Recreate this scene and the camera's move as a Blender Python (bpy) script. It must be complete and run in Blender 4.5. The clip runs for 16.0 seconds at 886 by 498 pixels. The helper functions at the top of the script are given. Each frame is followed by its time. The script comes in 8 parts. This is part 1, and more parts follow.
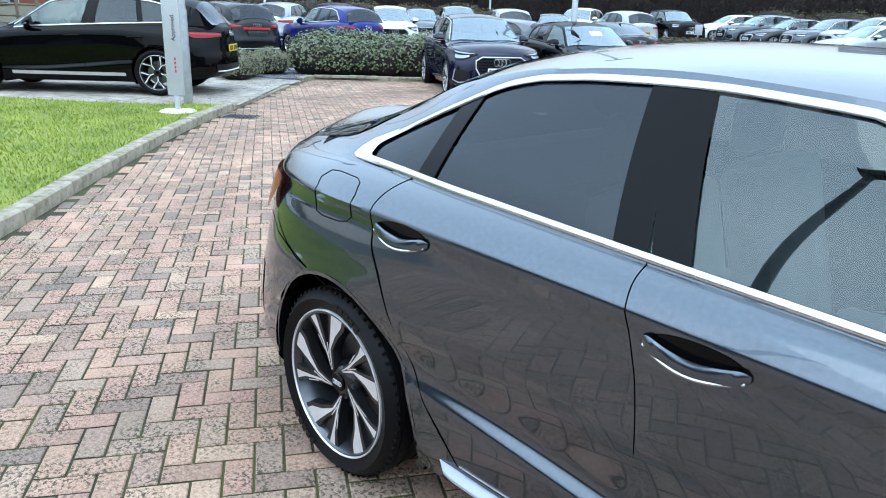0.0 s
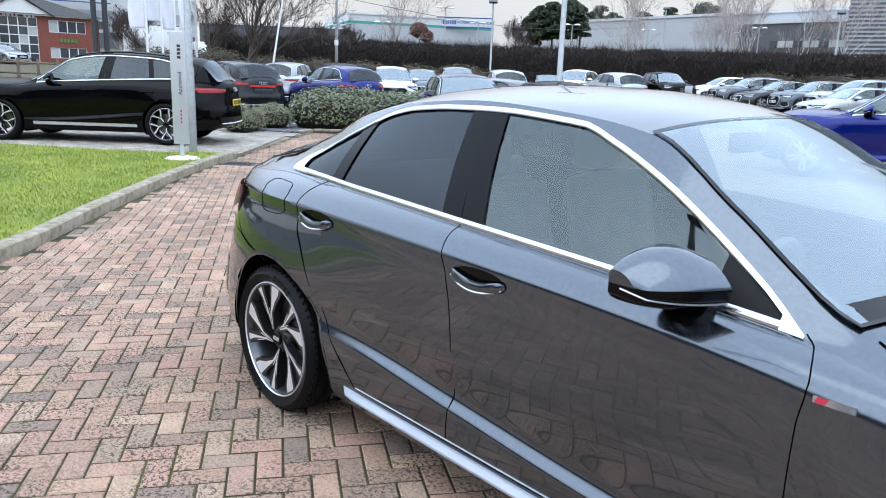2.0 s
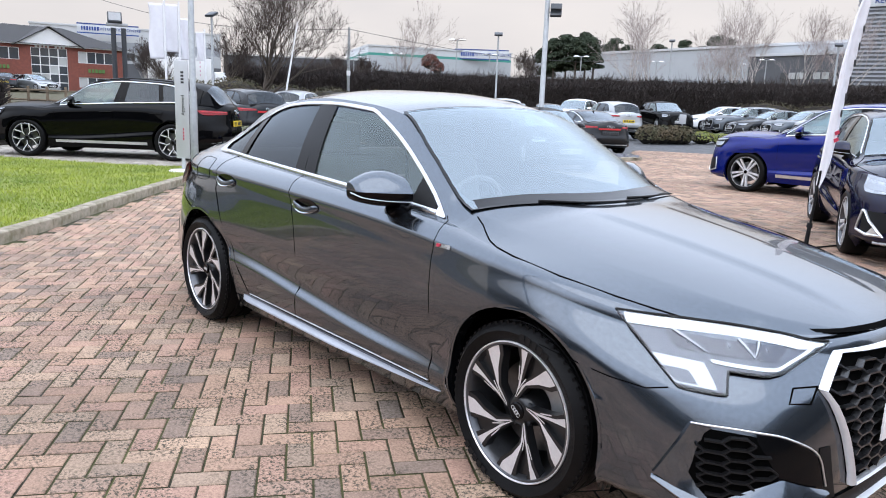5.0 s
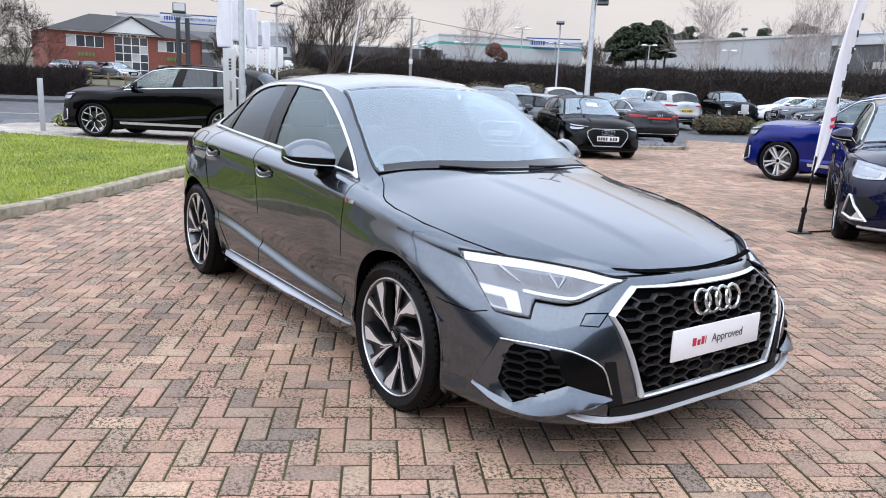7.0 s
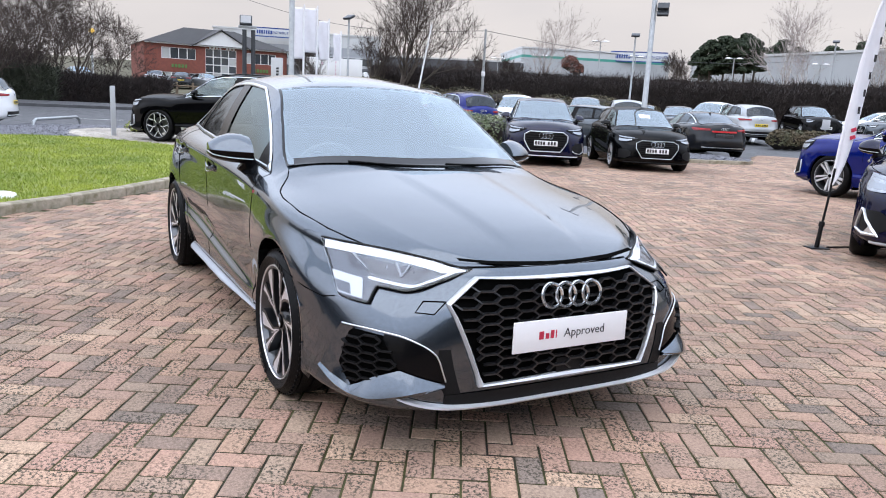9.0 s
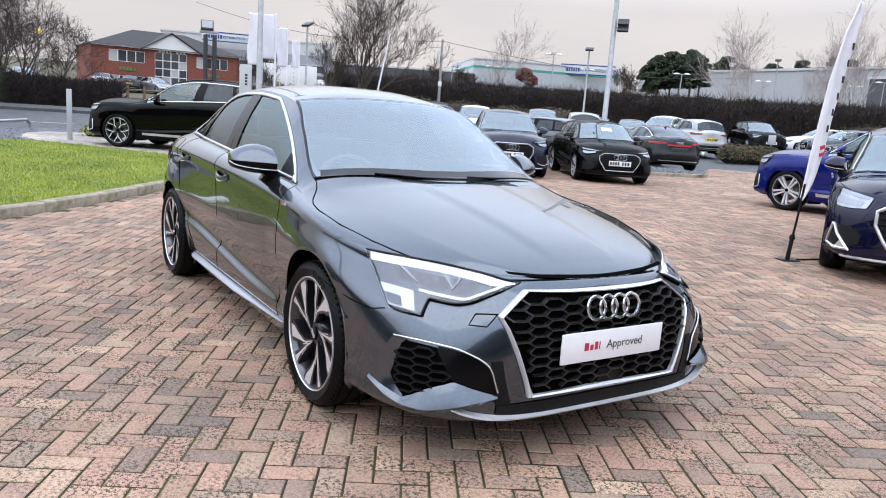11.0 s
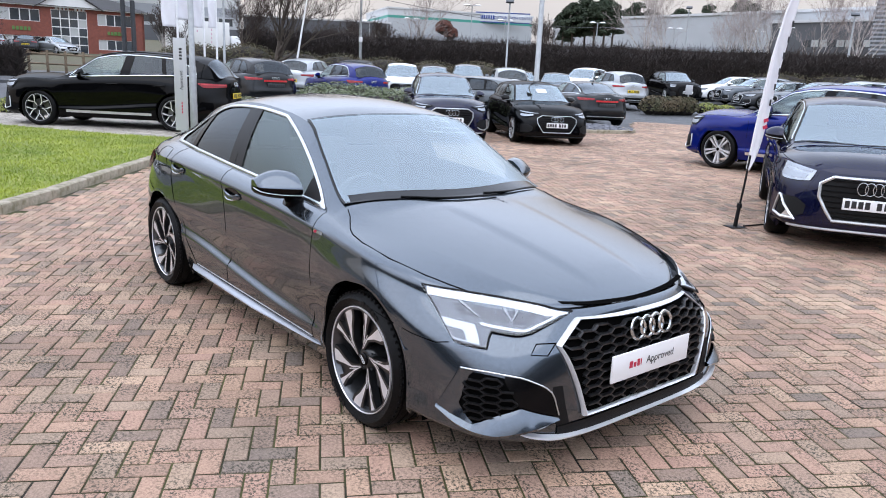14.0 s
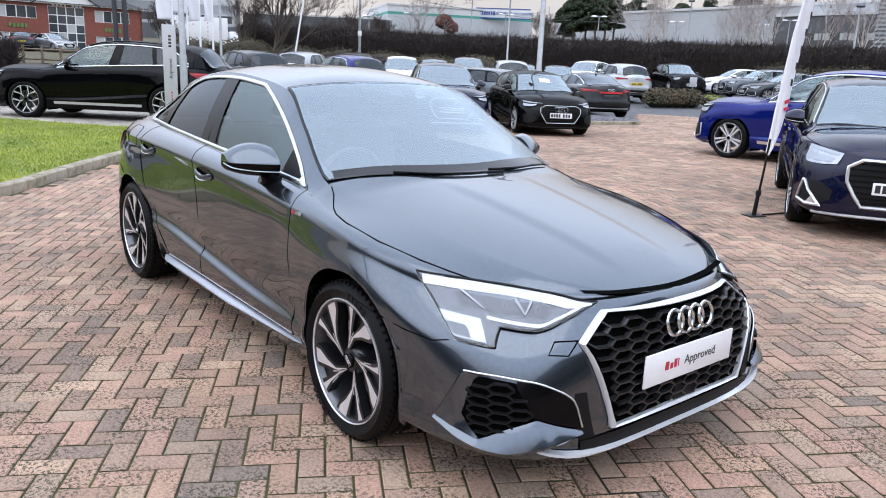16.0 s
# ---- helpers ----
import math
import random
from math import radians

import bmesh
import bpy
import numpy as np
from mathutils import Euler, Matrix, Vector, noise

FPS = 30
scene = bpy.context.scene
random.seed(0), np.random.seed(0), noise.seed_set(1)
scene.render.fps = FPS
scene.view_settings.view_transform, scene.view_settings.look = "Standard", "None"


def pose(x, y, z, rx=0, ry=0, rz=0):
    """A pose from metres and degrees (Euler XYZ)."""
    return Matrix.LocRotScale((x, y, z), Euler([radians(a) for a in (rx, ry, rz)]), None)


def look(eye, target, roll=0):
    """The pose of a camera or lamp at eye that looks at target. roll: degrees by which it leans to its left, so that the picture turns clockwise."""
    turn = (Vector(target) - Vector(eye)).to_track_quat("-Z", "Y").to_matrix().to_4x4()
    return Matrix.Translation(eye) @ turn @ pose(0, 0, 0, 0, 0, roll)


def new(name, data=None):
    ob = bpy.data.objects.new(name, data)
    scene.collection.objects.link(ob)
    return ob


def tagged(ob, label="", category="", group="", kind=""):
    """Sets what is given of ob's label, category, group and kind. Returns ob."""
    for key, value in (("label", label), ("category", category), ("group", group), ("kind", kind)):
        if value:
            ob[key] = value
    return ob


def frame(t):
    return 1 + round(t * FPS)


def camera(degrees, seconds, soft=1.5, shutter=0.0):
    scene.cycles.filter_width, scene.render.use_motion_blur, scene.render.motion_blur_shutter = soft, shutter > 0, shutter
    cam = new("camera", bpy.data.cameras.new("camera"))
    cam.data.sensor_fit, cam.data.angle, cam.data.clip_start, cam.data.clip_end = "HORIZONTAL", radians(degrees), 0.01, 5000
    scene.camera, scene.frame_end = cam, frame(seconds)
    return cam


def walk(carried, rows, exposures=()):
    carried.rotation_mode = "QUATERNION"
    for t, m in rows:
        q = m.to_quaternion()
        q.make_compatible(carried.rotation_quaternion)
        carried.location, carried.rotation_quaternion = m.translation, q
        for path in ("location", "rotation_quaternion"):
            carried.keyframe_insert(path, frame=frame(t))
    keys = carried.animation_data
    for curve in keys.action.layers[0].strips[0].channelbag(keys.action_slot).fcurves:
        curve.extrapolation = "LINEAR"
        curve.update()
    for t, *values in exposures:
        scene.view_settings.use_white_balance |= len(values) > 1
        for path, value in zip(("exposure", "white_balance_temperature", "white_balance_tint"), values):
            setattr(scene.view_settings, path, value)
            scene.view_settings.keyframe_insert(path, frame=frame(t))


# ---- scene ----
cam = camera(61.7, 16.0, 1.0)
PATH = [
    (0, (0.465, -2.079, 1.469), (-0.929, -0.778, 0.867), 1.7),
    (0.5, (0.631, -2.153, 1.471), (-0.777, -0.851, 0.902), 1.8),
    (1, (0.886, -2.216, 1.466), (-0.537, -0.915, 0.936), 1.7),
    (1.5, (1.091, -2.274, 1.453), (-0.344, -0.97, 0.963), 1.8),
    (2, (1.355, -2.349, 1.442), (-0.086, -1.038, 0.987), 2.0),
    (2.5, (1.602, -2.395, 1.432), (0.153, -1.086, 1.0), 1.9),
    (3, (1.894, -2.456, 1.416), (0.437, -1.149, 1.003), 1.9),
    (3.5, (2.137, -2.546, 1.399), (0.674, -1.242, 1.001), 2.0),
    (4, (2.39, -2.608, 1.394), (0.919, -1.309, 1.006), 2.0),
    (4.2, (2.498, -2.625, 1.383), (1.025, -1.328, 1.001), 2.0),
    (6.3, (3.612, -2.597, 1.331), (2.061, -1.4, 0.93), 2.6),
    (6.5, (3.688, -2.529, 1.333), (2.123, -1.352, 0.927), 2.6),
    (7, (3.82, -2.4, 1.326), (2.223, -1.269, 0.913), 2.5),
    (7.5, (3.98, -2.253, 1.328), (2.347, -1.176, 0.917), 2.3),
    (8, (4.143, -2.053, 1.317), (2.476, -1.027, 0.909), 2.3),
    (8.5, (4.274, -1.861, 1.306), (2.579, -0.878, 0.904), 2.5),
    (9, (4.345, -1.731, 1.294), (2.628, -0.782, 0.904), 3.0),
    (9.2, (4.359, -1.697, 1.29), (2.638, -0.754, 0.904), 3.2),
    (11.3, (4.154, -2.179, 1.303), (2.523, -1.078, 0.946), 3.9),
    (11.5, (4.133, -2.251, 1.312), (2.518, -1.127, 0.955), 3.7),
    (12, (4.13, -2.43, 1.397), (2.551, -1.259, 1.031), 3.3),
    (12.5, (4.1, -2.53, 1.515), (2.552, -1.326, 1.126), 3.1),
    (13, (4.044, -2.588, 1.609), (2.52, -1.363, 1.189), 2.9),
    (13.5, (4.013, -2.599, 1.656), (2.502, -1.369, 1.206), 2.8),
    (14, (3.969, -2.58, 1.629), (2.463, -1.352, 1.155), 2.7),
    (14.5, (3.891, -2.486, 1.556), (2.382, -1.266, 1.07), 2.6),
    (15, (3.764, -2.356, 1.495), (2.254, -1.14, 1.004), 2.6),
    (15.5, (3.669, -2.295, 1.463), (2.16, -1.077, 0.975), 2.5),
    (16, (3.609, -2.271, 1.451), (2.103, -1.047, 0.97), 2.4),
]
walk(cam, [(t, look(eye, target, roll)) for t, eye, target, roll in PATH], [(0.0, 0.22, 5800.0, -1.0), (2.0, 0.1, 6170.0, 7.0), (3.5, 0.12, 6500.0, 10.0), (7.0, 0.0, 6650.0, 12.0), (16.0, -0.03, 6550.0, 12.0)])

# ---- world, sun, exposure ----
world = bpy.data.worlds.new("overcast_sky")
scene.world = world
world.use_nodes = True
wn, wl = world.node_tree.nodes, world.node_tree.links
wn.clear()
w_out = wn.new("ShaderNodeOutputWorld")
w_bg = wn.new("ShaderNodeBackground")
w_sky = wn.new("ShaderNodeTexSky")
w_sky.sky_type, w_sky.sun_disc = "NISHITA", False
w_sky.sun_elevation, w_sky.sun_rotation = radians(38), radians(200)
w_sky.air_density, w_sky.dust_density = 1.0, 3.0
w_co = wn.new("ShaderNodeTexCoord")
w_map = wn.new("ShaderNodeMapping")
w_map.inputs["Scale"].default_value = (1.0, 1.0, 3.2)
w_noise = wn.new("ShaderNodeTexNoise")
w_noise.inputs["Scale"].default_value, w_noise.inputs["Detail"].default_value = 1.6, 5.0
w_ramp = wn.new("ShaderNodeValToRGB")
w_ramp.color_ramp.elements[0].position, w_ramp.color_ramp.elements[0].color = 0.32, (7.4, 7.25, 7.5, 1)
w_ramp.color_ramp.elements[1].position, w_ramp.color_ramp.elements[1].color = 0.72, (9.8, 9.3, 9.1, 1)
w_sep = wn.new("ShaderNodeSeparateXYZ")
w_high = wn.new("ShaderNodeMapRange")
w_high.inputs["From Min"].default_value, w_high.inputs["From Max"].default_value = 0.14, 0.42
w_blue = wn.new("ShaderNodeMix")
w_blue.data_type = "RGBA"
w_blue.inputs[7].default_value = (21.0, 24.0, 29.5, 1)
w_mix = wn.new("ShaderNodeMix")
w_mix.data_type = "RGBA"
w_mix.inputs[0].default_value = 0.88
wl.new(w_co.outputs["Generated"], w_map.inputs["Vector"])
wl.new(w_map.outputs["Vector"], w_noise.inputs["Vector"])
wl.new(w_noise.outputs["Fac"], w_ramp.inputs["Fac"])
wl.new(w_co.outputs["Generated"], w_sep.inputs[0])
wl.new(w_sep.outputs[2], w_high.inputs["Value"])
wl.new(w_high.outputs[0], w_blue.inputs[0])
wl.new(w_ramp.outputs["Color"], w_blue.inputs[6])
wl.new(w_sky.outputs["Color"], w_mix.inputs[6])
wl.new(w_blue.outputs[2], w_mix.inputs[7])
wl.new(w_mix.outputs[2], w_bg.inputs["Color"])
w_bg.inputs["Strength"].default_value = 0.10
wl.new(w_bg.outputs[0], w_out.inputs[0])

sun = new("sun", bpy.data.lights.new("sun", "SUN"))
sun.data.energy, sun.data.angle, sun.data.color = 1.0, radians(60), (1.0, 0.96, 0.91)
sun.matrix_world = look((0, 0, 30), (-9, 12, 0))

# ---- materials ----
MATS = {}


def material(name, colour, rough=0.5, metal=0.0, coat=0.0, vary=0.0, scale=20.0, bump=0.0, bump_scale=60.0, colour2=None,
             coat_rough=0.03, emit=0.0, per="", specular=0.5, detail=4.0, rough_vary=0.0):
    """A surface: two colours mixed by noise, a fine relief, and variation from piece to piece."""
    m = bpy.data.materials.new(name)
    m.use_nodes = True
    n, l = m.node_tree.nodes, m.node_tree.links
    p = n["Principled BSDF"]
    p.inputs["Base Color"].default_value = (*colour, 1)
    p.inputs["Roughness"].default_value, p.inputs["Metallic"].default_value = rough, metal
    p.inputs["Coat Weight"].default_value, p.inputs["Coat Roughness"].default_value = coat, coat_rough
    p.inputs["Specular IOR Level"].default_value = specular
    if emit:
        p.inputs["Emission Color"].default_value, p.inputs["Emission Strength"].default_value = (*colour, 1), emit
    co = n.new("ShaderNodeTexCoord")
    if vary or colour2:
        tex = n.new("ShaderNodeTexNoise")
        tex.inputs["Scale"].default_value, tex.inputs["Detail"].default_value = scale, detail
        tex.inputs["Roughness"].default_value = 0.65
        l.new(co.outputs["Object"], tex.inputs["Vector"])
        ramp = n.new("ShaderNodeMapRange")
        ramp.inputs["From Min"].default_value, ramp.inputs["From Max"].default_value = 0.34, 0.66
        l.new(tex.outputs["Fac"], ramp.inputs["Value"])
        mix = n.new("ShaderNodeMix")
        mix.data_type = "RGBA"
        other = colour2 or tuple(c * (1 - vary) for c in colour)
        mix.inputs[6].default_value, mix.inputs[7].default_value = (*colour, 1), (*other, 1)
        l.new(ramp.outputs[0], mix.inputs[0])
        out = mix.outputs[2]
        big = n.new("ShaderNodeTexNoise")
        big.inputs["Scale"].default_value, big.inputs["Detail"].default_value = scale * 0.09, 3.0
        l.new(co.outputs["Object"], big.inputs["Vector"])
        shade = n.new("ShaderNodeMapRange")
        shade.inputs["From Min"].default_value, shade.inputs["From Max"].default_value = 0.3, 0.7
        shade.inputs["To Min"].default_value, shade.inputs["To Max"].default_value = 1.0 - 0.6 * max(vary, 0.12), 1.0 + 0.5 * max(vary, 0.12)
        l.new(big.outputs["Fac"], shade.inputs["Value"])
        mul = n.new("ShaderNodeVectorMath")
        mul.operation = "SCALE"
        l.new(out, mul.inputs[0])
        l.new(shade.outputs[0], mul.inputs["Scale"])
        l.new(mul.outputs[0], p.inputs["Base Color"])
        if rough_vary:
            rr = n.new("ShaderNodeMapRange")
            rr.inputs["To Min"].default_value, rr.inputs["To Max"].default_value = rough - rough_vary, rough + rough_vary
            l.new(tex.outputs["Fac"], rr.inputs["Value"])
            l.new(rr.outputs[0], p.inputs["Roughness"])
        m["mixer"] = mix.name
    if bump:
        bt = n.new("ShaderNodeTexNoise")
        bt.inputs["Scale"].default_value, bt.inputs["Detail"].default_value = bump_scale, 6.0
        l.new(co.outputs["Object"], bt.inputs["Vector"])
        bn = n.new("ShaderNodeBump")
        bn.inputs["Strength"].default_value, bn.inputs["Distance"].default_value = min(1.0, bump), 0.01
        l.new(bt.outputs["Fac"], bn.inputs["Height"])
        l.new(bn.outputs[0], p.inputs["Normal"])
    MATS[name] = m
    return m


def pieces_material(name, colours, rough, island, bump=0.6, bump_scale=150.0, speck=0.5, lichen=0.95):
    """Cast pieces, each of its own shade: by object, or by island in a joined mesh."""
    m = bpy.data.materials.new(name)
    m.use_nodes = True
    n, l = m.node_tree.nodes, m.node_tree.links
    p = n["Principled BSDF"]
    p.inputs["Specular IOR Level"].default_value = 0.2
    info = n.new("ShaderNodeNewGeometry" if island else "ShaderNodeObjectInfo")
    ramp = n.new("ShaderNodeValToRGB")
    ramp.color_ramp.interpolation = "LINEAR"
    els = ramp.color_ramp.elements
    for i, c in enumerate(colours):
        e = els[i] if i < 2 else els.new(0.5)
        e.color = (*c, 1)
    for i in range(len(colours)):
        els[i].position = i / (len(colours) - 1)
    for i, c in enumerate(colours):
        els[i].color = (*c, 1)
    l.new(info.outputs["Random Per Island" if island else "Random"], ramp.inputs["Fac"])
    co = n.new("ShaderNodeNewGeometry")
    grain = n.new("ShaderNodeTexNoise")
    grain.inputs["Scale"].default_value, grain.inputs["Detail"].default_value, grain.inputs["Roughness"].default_value = 85.0, 6.0, 0.78
    l.new(co.outputs["Position"], grain.inputs["Vector"])
    stain = n.new("ShaderNodeTexNoise")
    stain.inputs["Scale"].default_value, stain.inputs["Detail"].default_value = 0.7, 4.0
    l.new(co.outputs["Position"], stain.inputs["Vector"])
    g1 = n.new("ShaderNodeMapRange")
    g1.inputs["From Min"].default_value, g1.inputs["From Max"].default_value = 0.3, 0.7
    g1.inputs["To Min"].default_value, g1.inputs["To Max"].default_value = 1 - speck, 1 + 0.45 * speck
    l.new(grain.outputs["Fac"], g1.inputs["Value"])
    g2 = n.new("ShaderNodeMapRange")
    g2.inputs["From Min"].default_value, g2.inputs["From Max"].default_value = 0.3, 0.7
    g2.inputs["To Min"].default_value, g2.inputs["To Max"].default_value = 0.66, 1.16
    l.new(stain.outputs["Fac"], g2.inputs["Value"])
    k = n.new("ShaderNodeMath")
    k.operation = "MULTIPLY"
    l.new(g1.outputs[0], k.inputs[0])
    l.new(g2.outputs[0], k.inputs[1])
    mul = n.new("ShaderNodeVectorMath")
    mul.operation = "SCALE"
    l.new(ramp.outputs["Color"], mul.inputs[0])
    l.new(k.outputs[0], mul.inputs["Scale"])
    # dark lichen spots that gather in patches
    spot = n.new("ShaderNodeTexNoise")
    spot.inputs["Scale"].default_value, spot.inputs["Detail"].default_value, spot.inputs["Roughness"].default_value = 62.0, 4.0, 0.75
    l.new(co.outputs["Position"], spot.inputs["Vector"])
    patch = n.new("ShaderNodeTexNoise")
    patch.inputs["Scale"].default_value, patch.inputs["Detail"].default_value = 4.5, 3.0
    l.new(co.outputs["Position"], patch.inputs["Vector"])
    s1 = n.new("ShaderNodeMapRange")
    s1.inputs["From Min"].default_value, s1.inputs["From Max"].default_value = 0.50, 0.56
    l.new(spot.outputs["Fac"], s1.inputs["Value"])
    s2 = n.new("ShaderNodeMapRange")
    s2.inputs["From Min"].default_value, s2.inputs["From Max"].default_value, s2.inputs["To Max"].default_value = 0.34, 0.58, lichen
    l.new(patch.outputs["Fac"], s2.inputs["Value"])
    s3 = n.new("ShaderNodeMath")
    s3.operation = "MULTIPLY"
    l.new(s1.outputs[0], s3.inputs[0])
    l.new(s2.outputs[0], s3.inputs[1])
    grime = n.new("ShaderNodeMix")
    grime.data_type = "RGBA"
    grime.inputs[7].default_value = (0.060, 0.054, 0.040, 1)
    l.new(s3.outputs[0], grime.inputs[0])
    l.new(mul.outputs[0], grime.inputs[6])
    l.new(grime.outputs[2], p.inputs["Base Color"])
    rr = n.new("ShaderNodeMapRange")
    rr.inputs["To Min"].default_value, rr.inputs["To Max"].default_value = rough - 0.14, rough + 0.14
    l.new(stain.outputs["Fac"], rr.inputs["Value"])
    l.new(rr.outputs[0], p.inputs["Roughness"])
    bt = n.new("ShaderNodeTexNoise")
    bt.inputs["Scale"].default_value, bt.inputs["Detail"].default_value = bump_scale, 6.0
    l.new(co.outputs["Position"], bt.inputs["Vector"])
    bn = n.new("ShaderNodeBump")
    bn.inputs["Strength"].default_value, bn.inputs["Distance"].default_value = bump, 0.004
    l.new(bt.outputs["Fac"], bn.inputs["Height"])
    l.new(bn.outputs[0], p.inputs["Normal"])
    MATS[name] = m
    return m


def glass_material(name, tint, base=0.05, gloss=0.01, sheen=(0.9, 0.92, 0.94)):
    """Thin window glass: clear or tinted, with the mirror image growing at grazing angles."""
    m = bpy.data.materials.new(name)
    m.use_nodes = True
    n, l = m.node_tree.nodes, m.node_tree.links
    n.clear()
    out = n.new("ShaderNodeOutputMaterial")
    clear = n.new("ShaderNodeBsdfTransparent")
    clear.inputs[0].default_value = (*tint, 1)
    shine = n.new("ShaderNodeBsdfGlossy")
    shine.inputs["Roughness"].default_value = gloss
    shine.inputs["Color"].default_value = (*sheen, 1)
    face = n.new("ShaderNodeLayerWeight")
    face.inputs[0].default_value = 0.5
    power = n.new("ShaderNodeMath")
    power.operation, power.inputs[1].default_value = "POWER", 5.0
    fres = n.new("ShaderNodeMapRange")
    fres.inputs["To Min"].default_value, fres.inputs["To Max"].default_value = base, 0.9
    l.new(face.outputs["Facing"], power.inputs[0])
    l.new(power.outputs[0], fres.inputs["Value"])
    mix = n.new("ShaderNodeMixShader")
    l.new(fres.outputs[0], mix.inputs[0])
    l.new(clear.outputs[0], mix.inputs[1])
    l.new(shine.outputs[0], mix.inputs[2])
    l.new(mix.outputs[0], out.inputs[0])
    MATS[name] = m
    return m


def paint(name, colour, flake=0.55, rough=0.32, edge=0.5, coat=0.75, spec=0.15):
    m = material(name, colour, rough=rough, metal=flake, coat=coat, coat_rough=0.012, vary=0.05, scale=900.0, specular=spec)
    m.node_tree.nodes["Principled BSDF"].inputs["Specular Tint"].default_value = (edge, edge, edge, 1)
    return m


PAINT_GREY = paint("grey_metallic_paint", (0.092, 0.110, 0.132), 0.95, 0.20, 0.65, 1.0)
PAINT_BLACK = paint("black_paint", (0.0015, 0.0015, 0.0018), 0.0, 0.3, 0.3, 0.35, 0.0)
PAINT_BLUE = paint("deep_blue_paint", (0.002, 0.010, 0.150), 0.45, 0.3, 0.25, 0.8, 0.0)
PAINT_NAVY = paint("navy_paint", (0.004, 0.005, 0.026), 0.35, 0.3, 0.2, 0.85, 0.0)
PAINT_CHARCOAL = paint("charcoal_paint", (0.011, 0.012, 0.014), 0.4, 0.3, 0.3, 0.7, 0.0)
PAINT_MIDGREY = paint("mid_grey_paint", (0.10, 0.115, 0.13), 0.6)
PAINT_DARKGREY = paint("dark_grey_paint", (0.026, 0.029, 0.033), 0.5, 0.3, 0.3, 0.8, 0.0)
PAINT_WHITE = paint("white_paint", (0.78, 0.79, 0.80), 0.0)
PAINT_SILVER = paint("silver_paint", (0.42, 0.44, 0.46), 0.6)
GLASS = glass_material("clear_window_glass", (0.60, 0.70, 0.68), 0.10, 0.01, (0.84, 0.95, 0.95))
# raised mirror share and blue sheen stand in for a brighter reflected sky
SCREEN = glass_material("boosted_mirror_windscreen", (0.55, 0.62, 0.64), 0.26, 0.01, (0.82, 0.93, 1.0))
GLASS_DARK = glass_material("privacy_window_glass", (0.10, 0.105, 0.115), 0.055, 0.01, (0.85, 0.93, 1.0))
GLASS_LAMP = glass_material("lamp_lens_glass", (0.92, 0.93, 0.95), 0.04)
BLACK_GLOSS = material("gloss_black_plastic", (0.003, 0.003, 0.0035), 0.15, specular=0.13, vary=0.1, scale=200)
BLACK_MATT = material("black_plastic", (0.007, 0.007, 0.0075), 0.55, specular=0.2, vary=0.2, scale=200, bump=0.15, bump_scale=500)
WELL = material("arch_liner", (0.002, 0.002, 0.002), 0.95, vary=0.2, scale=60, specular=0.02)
GAP = material("panel_gap_shadow", (0.002, 0.002, 0.002), 0.95, vary=0.1, scale=50, specular=0.02)
RUBBER = material("tyre_rubber", (0.0045, 0.0045, 0.005), 0.5, specular=0.14, vary=0.25, scale=90, bump=0.2, bump_scale=300)
CHROME = material("bright_trim", (0.62, 0.65, 0.67), 0.24, metal=1.0, vary=0.04, scale=60)
SATIN = material("satin_aluminium", (0.72, 0.74, 0.76), 0.30, metal=0.9, vary=0.06, scale=80)
MACHINED = material("machined_alloy", (0.80, 0.80, 0.82), 0.32, metal=0.55, vary=0.08, scale=160)
ALLOY_DARK = material("graphite_alloy", (0.016, 0.017, 0.019), 0.3, metal=0.4, coat=0.3, vary=0.1, scale=80)
ALLOY = material("silver_alloy", (0.66, 0.67, 0.69), 0.35, metal=0.35, vary=0.08, scale=80)
RIM_GREY = material("grey_alloy_barrel", (0.12, 0.125, 0.135), 0.3, metal=0.85, vary=0.15, scale=40)
DISC = material("brake_disc_steel", (0.20, 0.20, 0.20), 0.4, metal=1.0, vary=0.2, scale=60)
REFLECTOR = material("lamp_reflector", (0.34, 0.36, 0.39), 0.3, metal=0.9, vary=0.1, scale=40)
DRL = material("daytime_light", (0.70, 0.74, 0.78), 0.3, emit=0.35)
DRL_SOFT = material("soft_light_guide", (0.55, 0.60, 0.66), 0.3, emit=0.15)
RED_LAMP = material("red_lamp_lens", (0.26, 0.006, 0.010), 0.25, specular=0.2, coat=0.4, vary=0.3, scale=60)
RED_LIT = material("lit_red_light_bar", (0.55, 0.014, 0.022), 0.2, coat=0.4, vary=0.15, scale=40)
PLATE = material("white_plate", (0.82, 0.82, 0.83), 0.3, vary=0.03, scale=15)
PLATE_Y = material("yellow_plate", (0.75, 0.55, 0.03), 0.3, vary=0.03, scale=15)
INK = material("black_ink", (0.02, 0.02, 0.022), 0.5, vary=0.1, scale=100)
INK_RED = material("red_ink", (0.55, 0.03, 0.07), 0.5, vary=0.1, scale=100)
INK_BLUE = material("blue_ink", (0.02, 0.06, 0.26), 0.5, vary=0.1, scale=10)
SEAT = material("grey_seat_cloth", (0.17, 0.175, 0.18), 0.75, vary=0.2, scale=120, bump=0.3, bump_scale=400)
CABIN = material("dark_cabin_trim", (0.010, 0.010, 0.011), 0.7, vary=0.2, scale=60)
SCREEN_FRIT = material("black_screen_band", (0.004, 0.004, 0.005), 0.12, coat=0.1, specular=0.25, vary=0.05, scale=300)

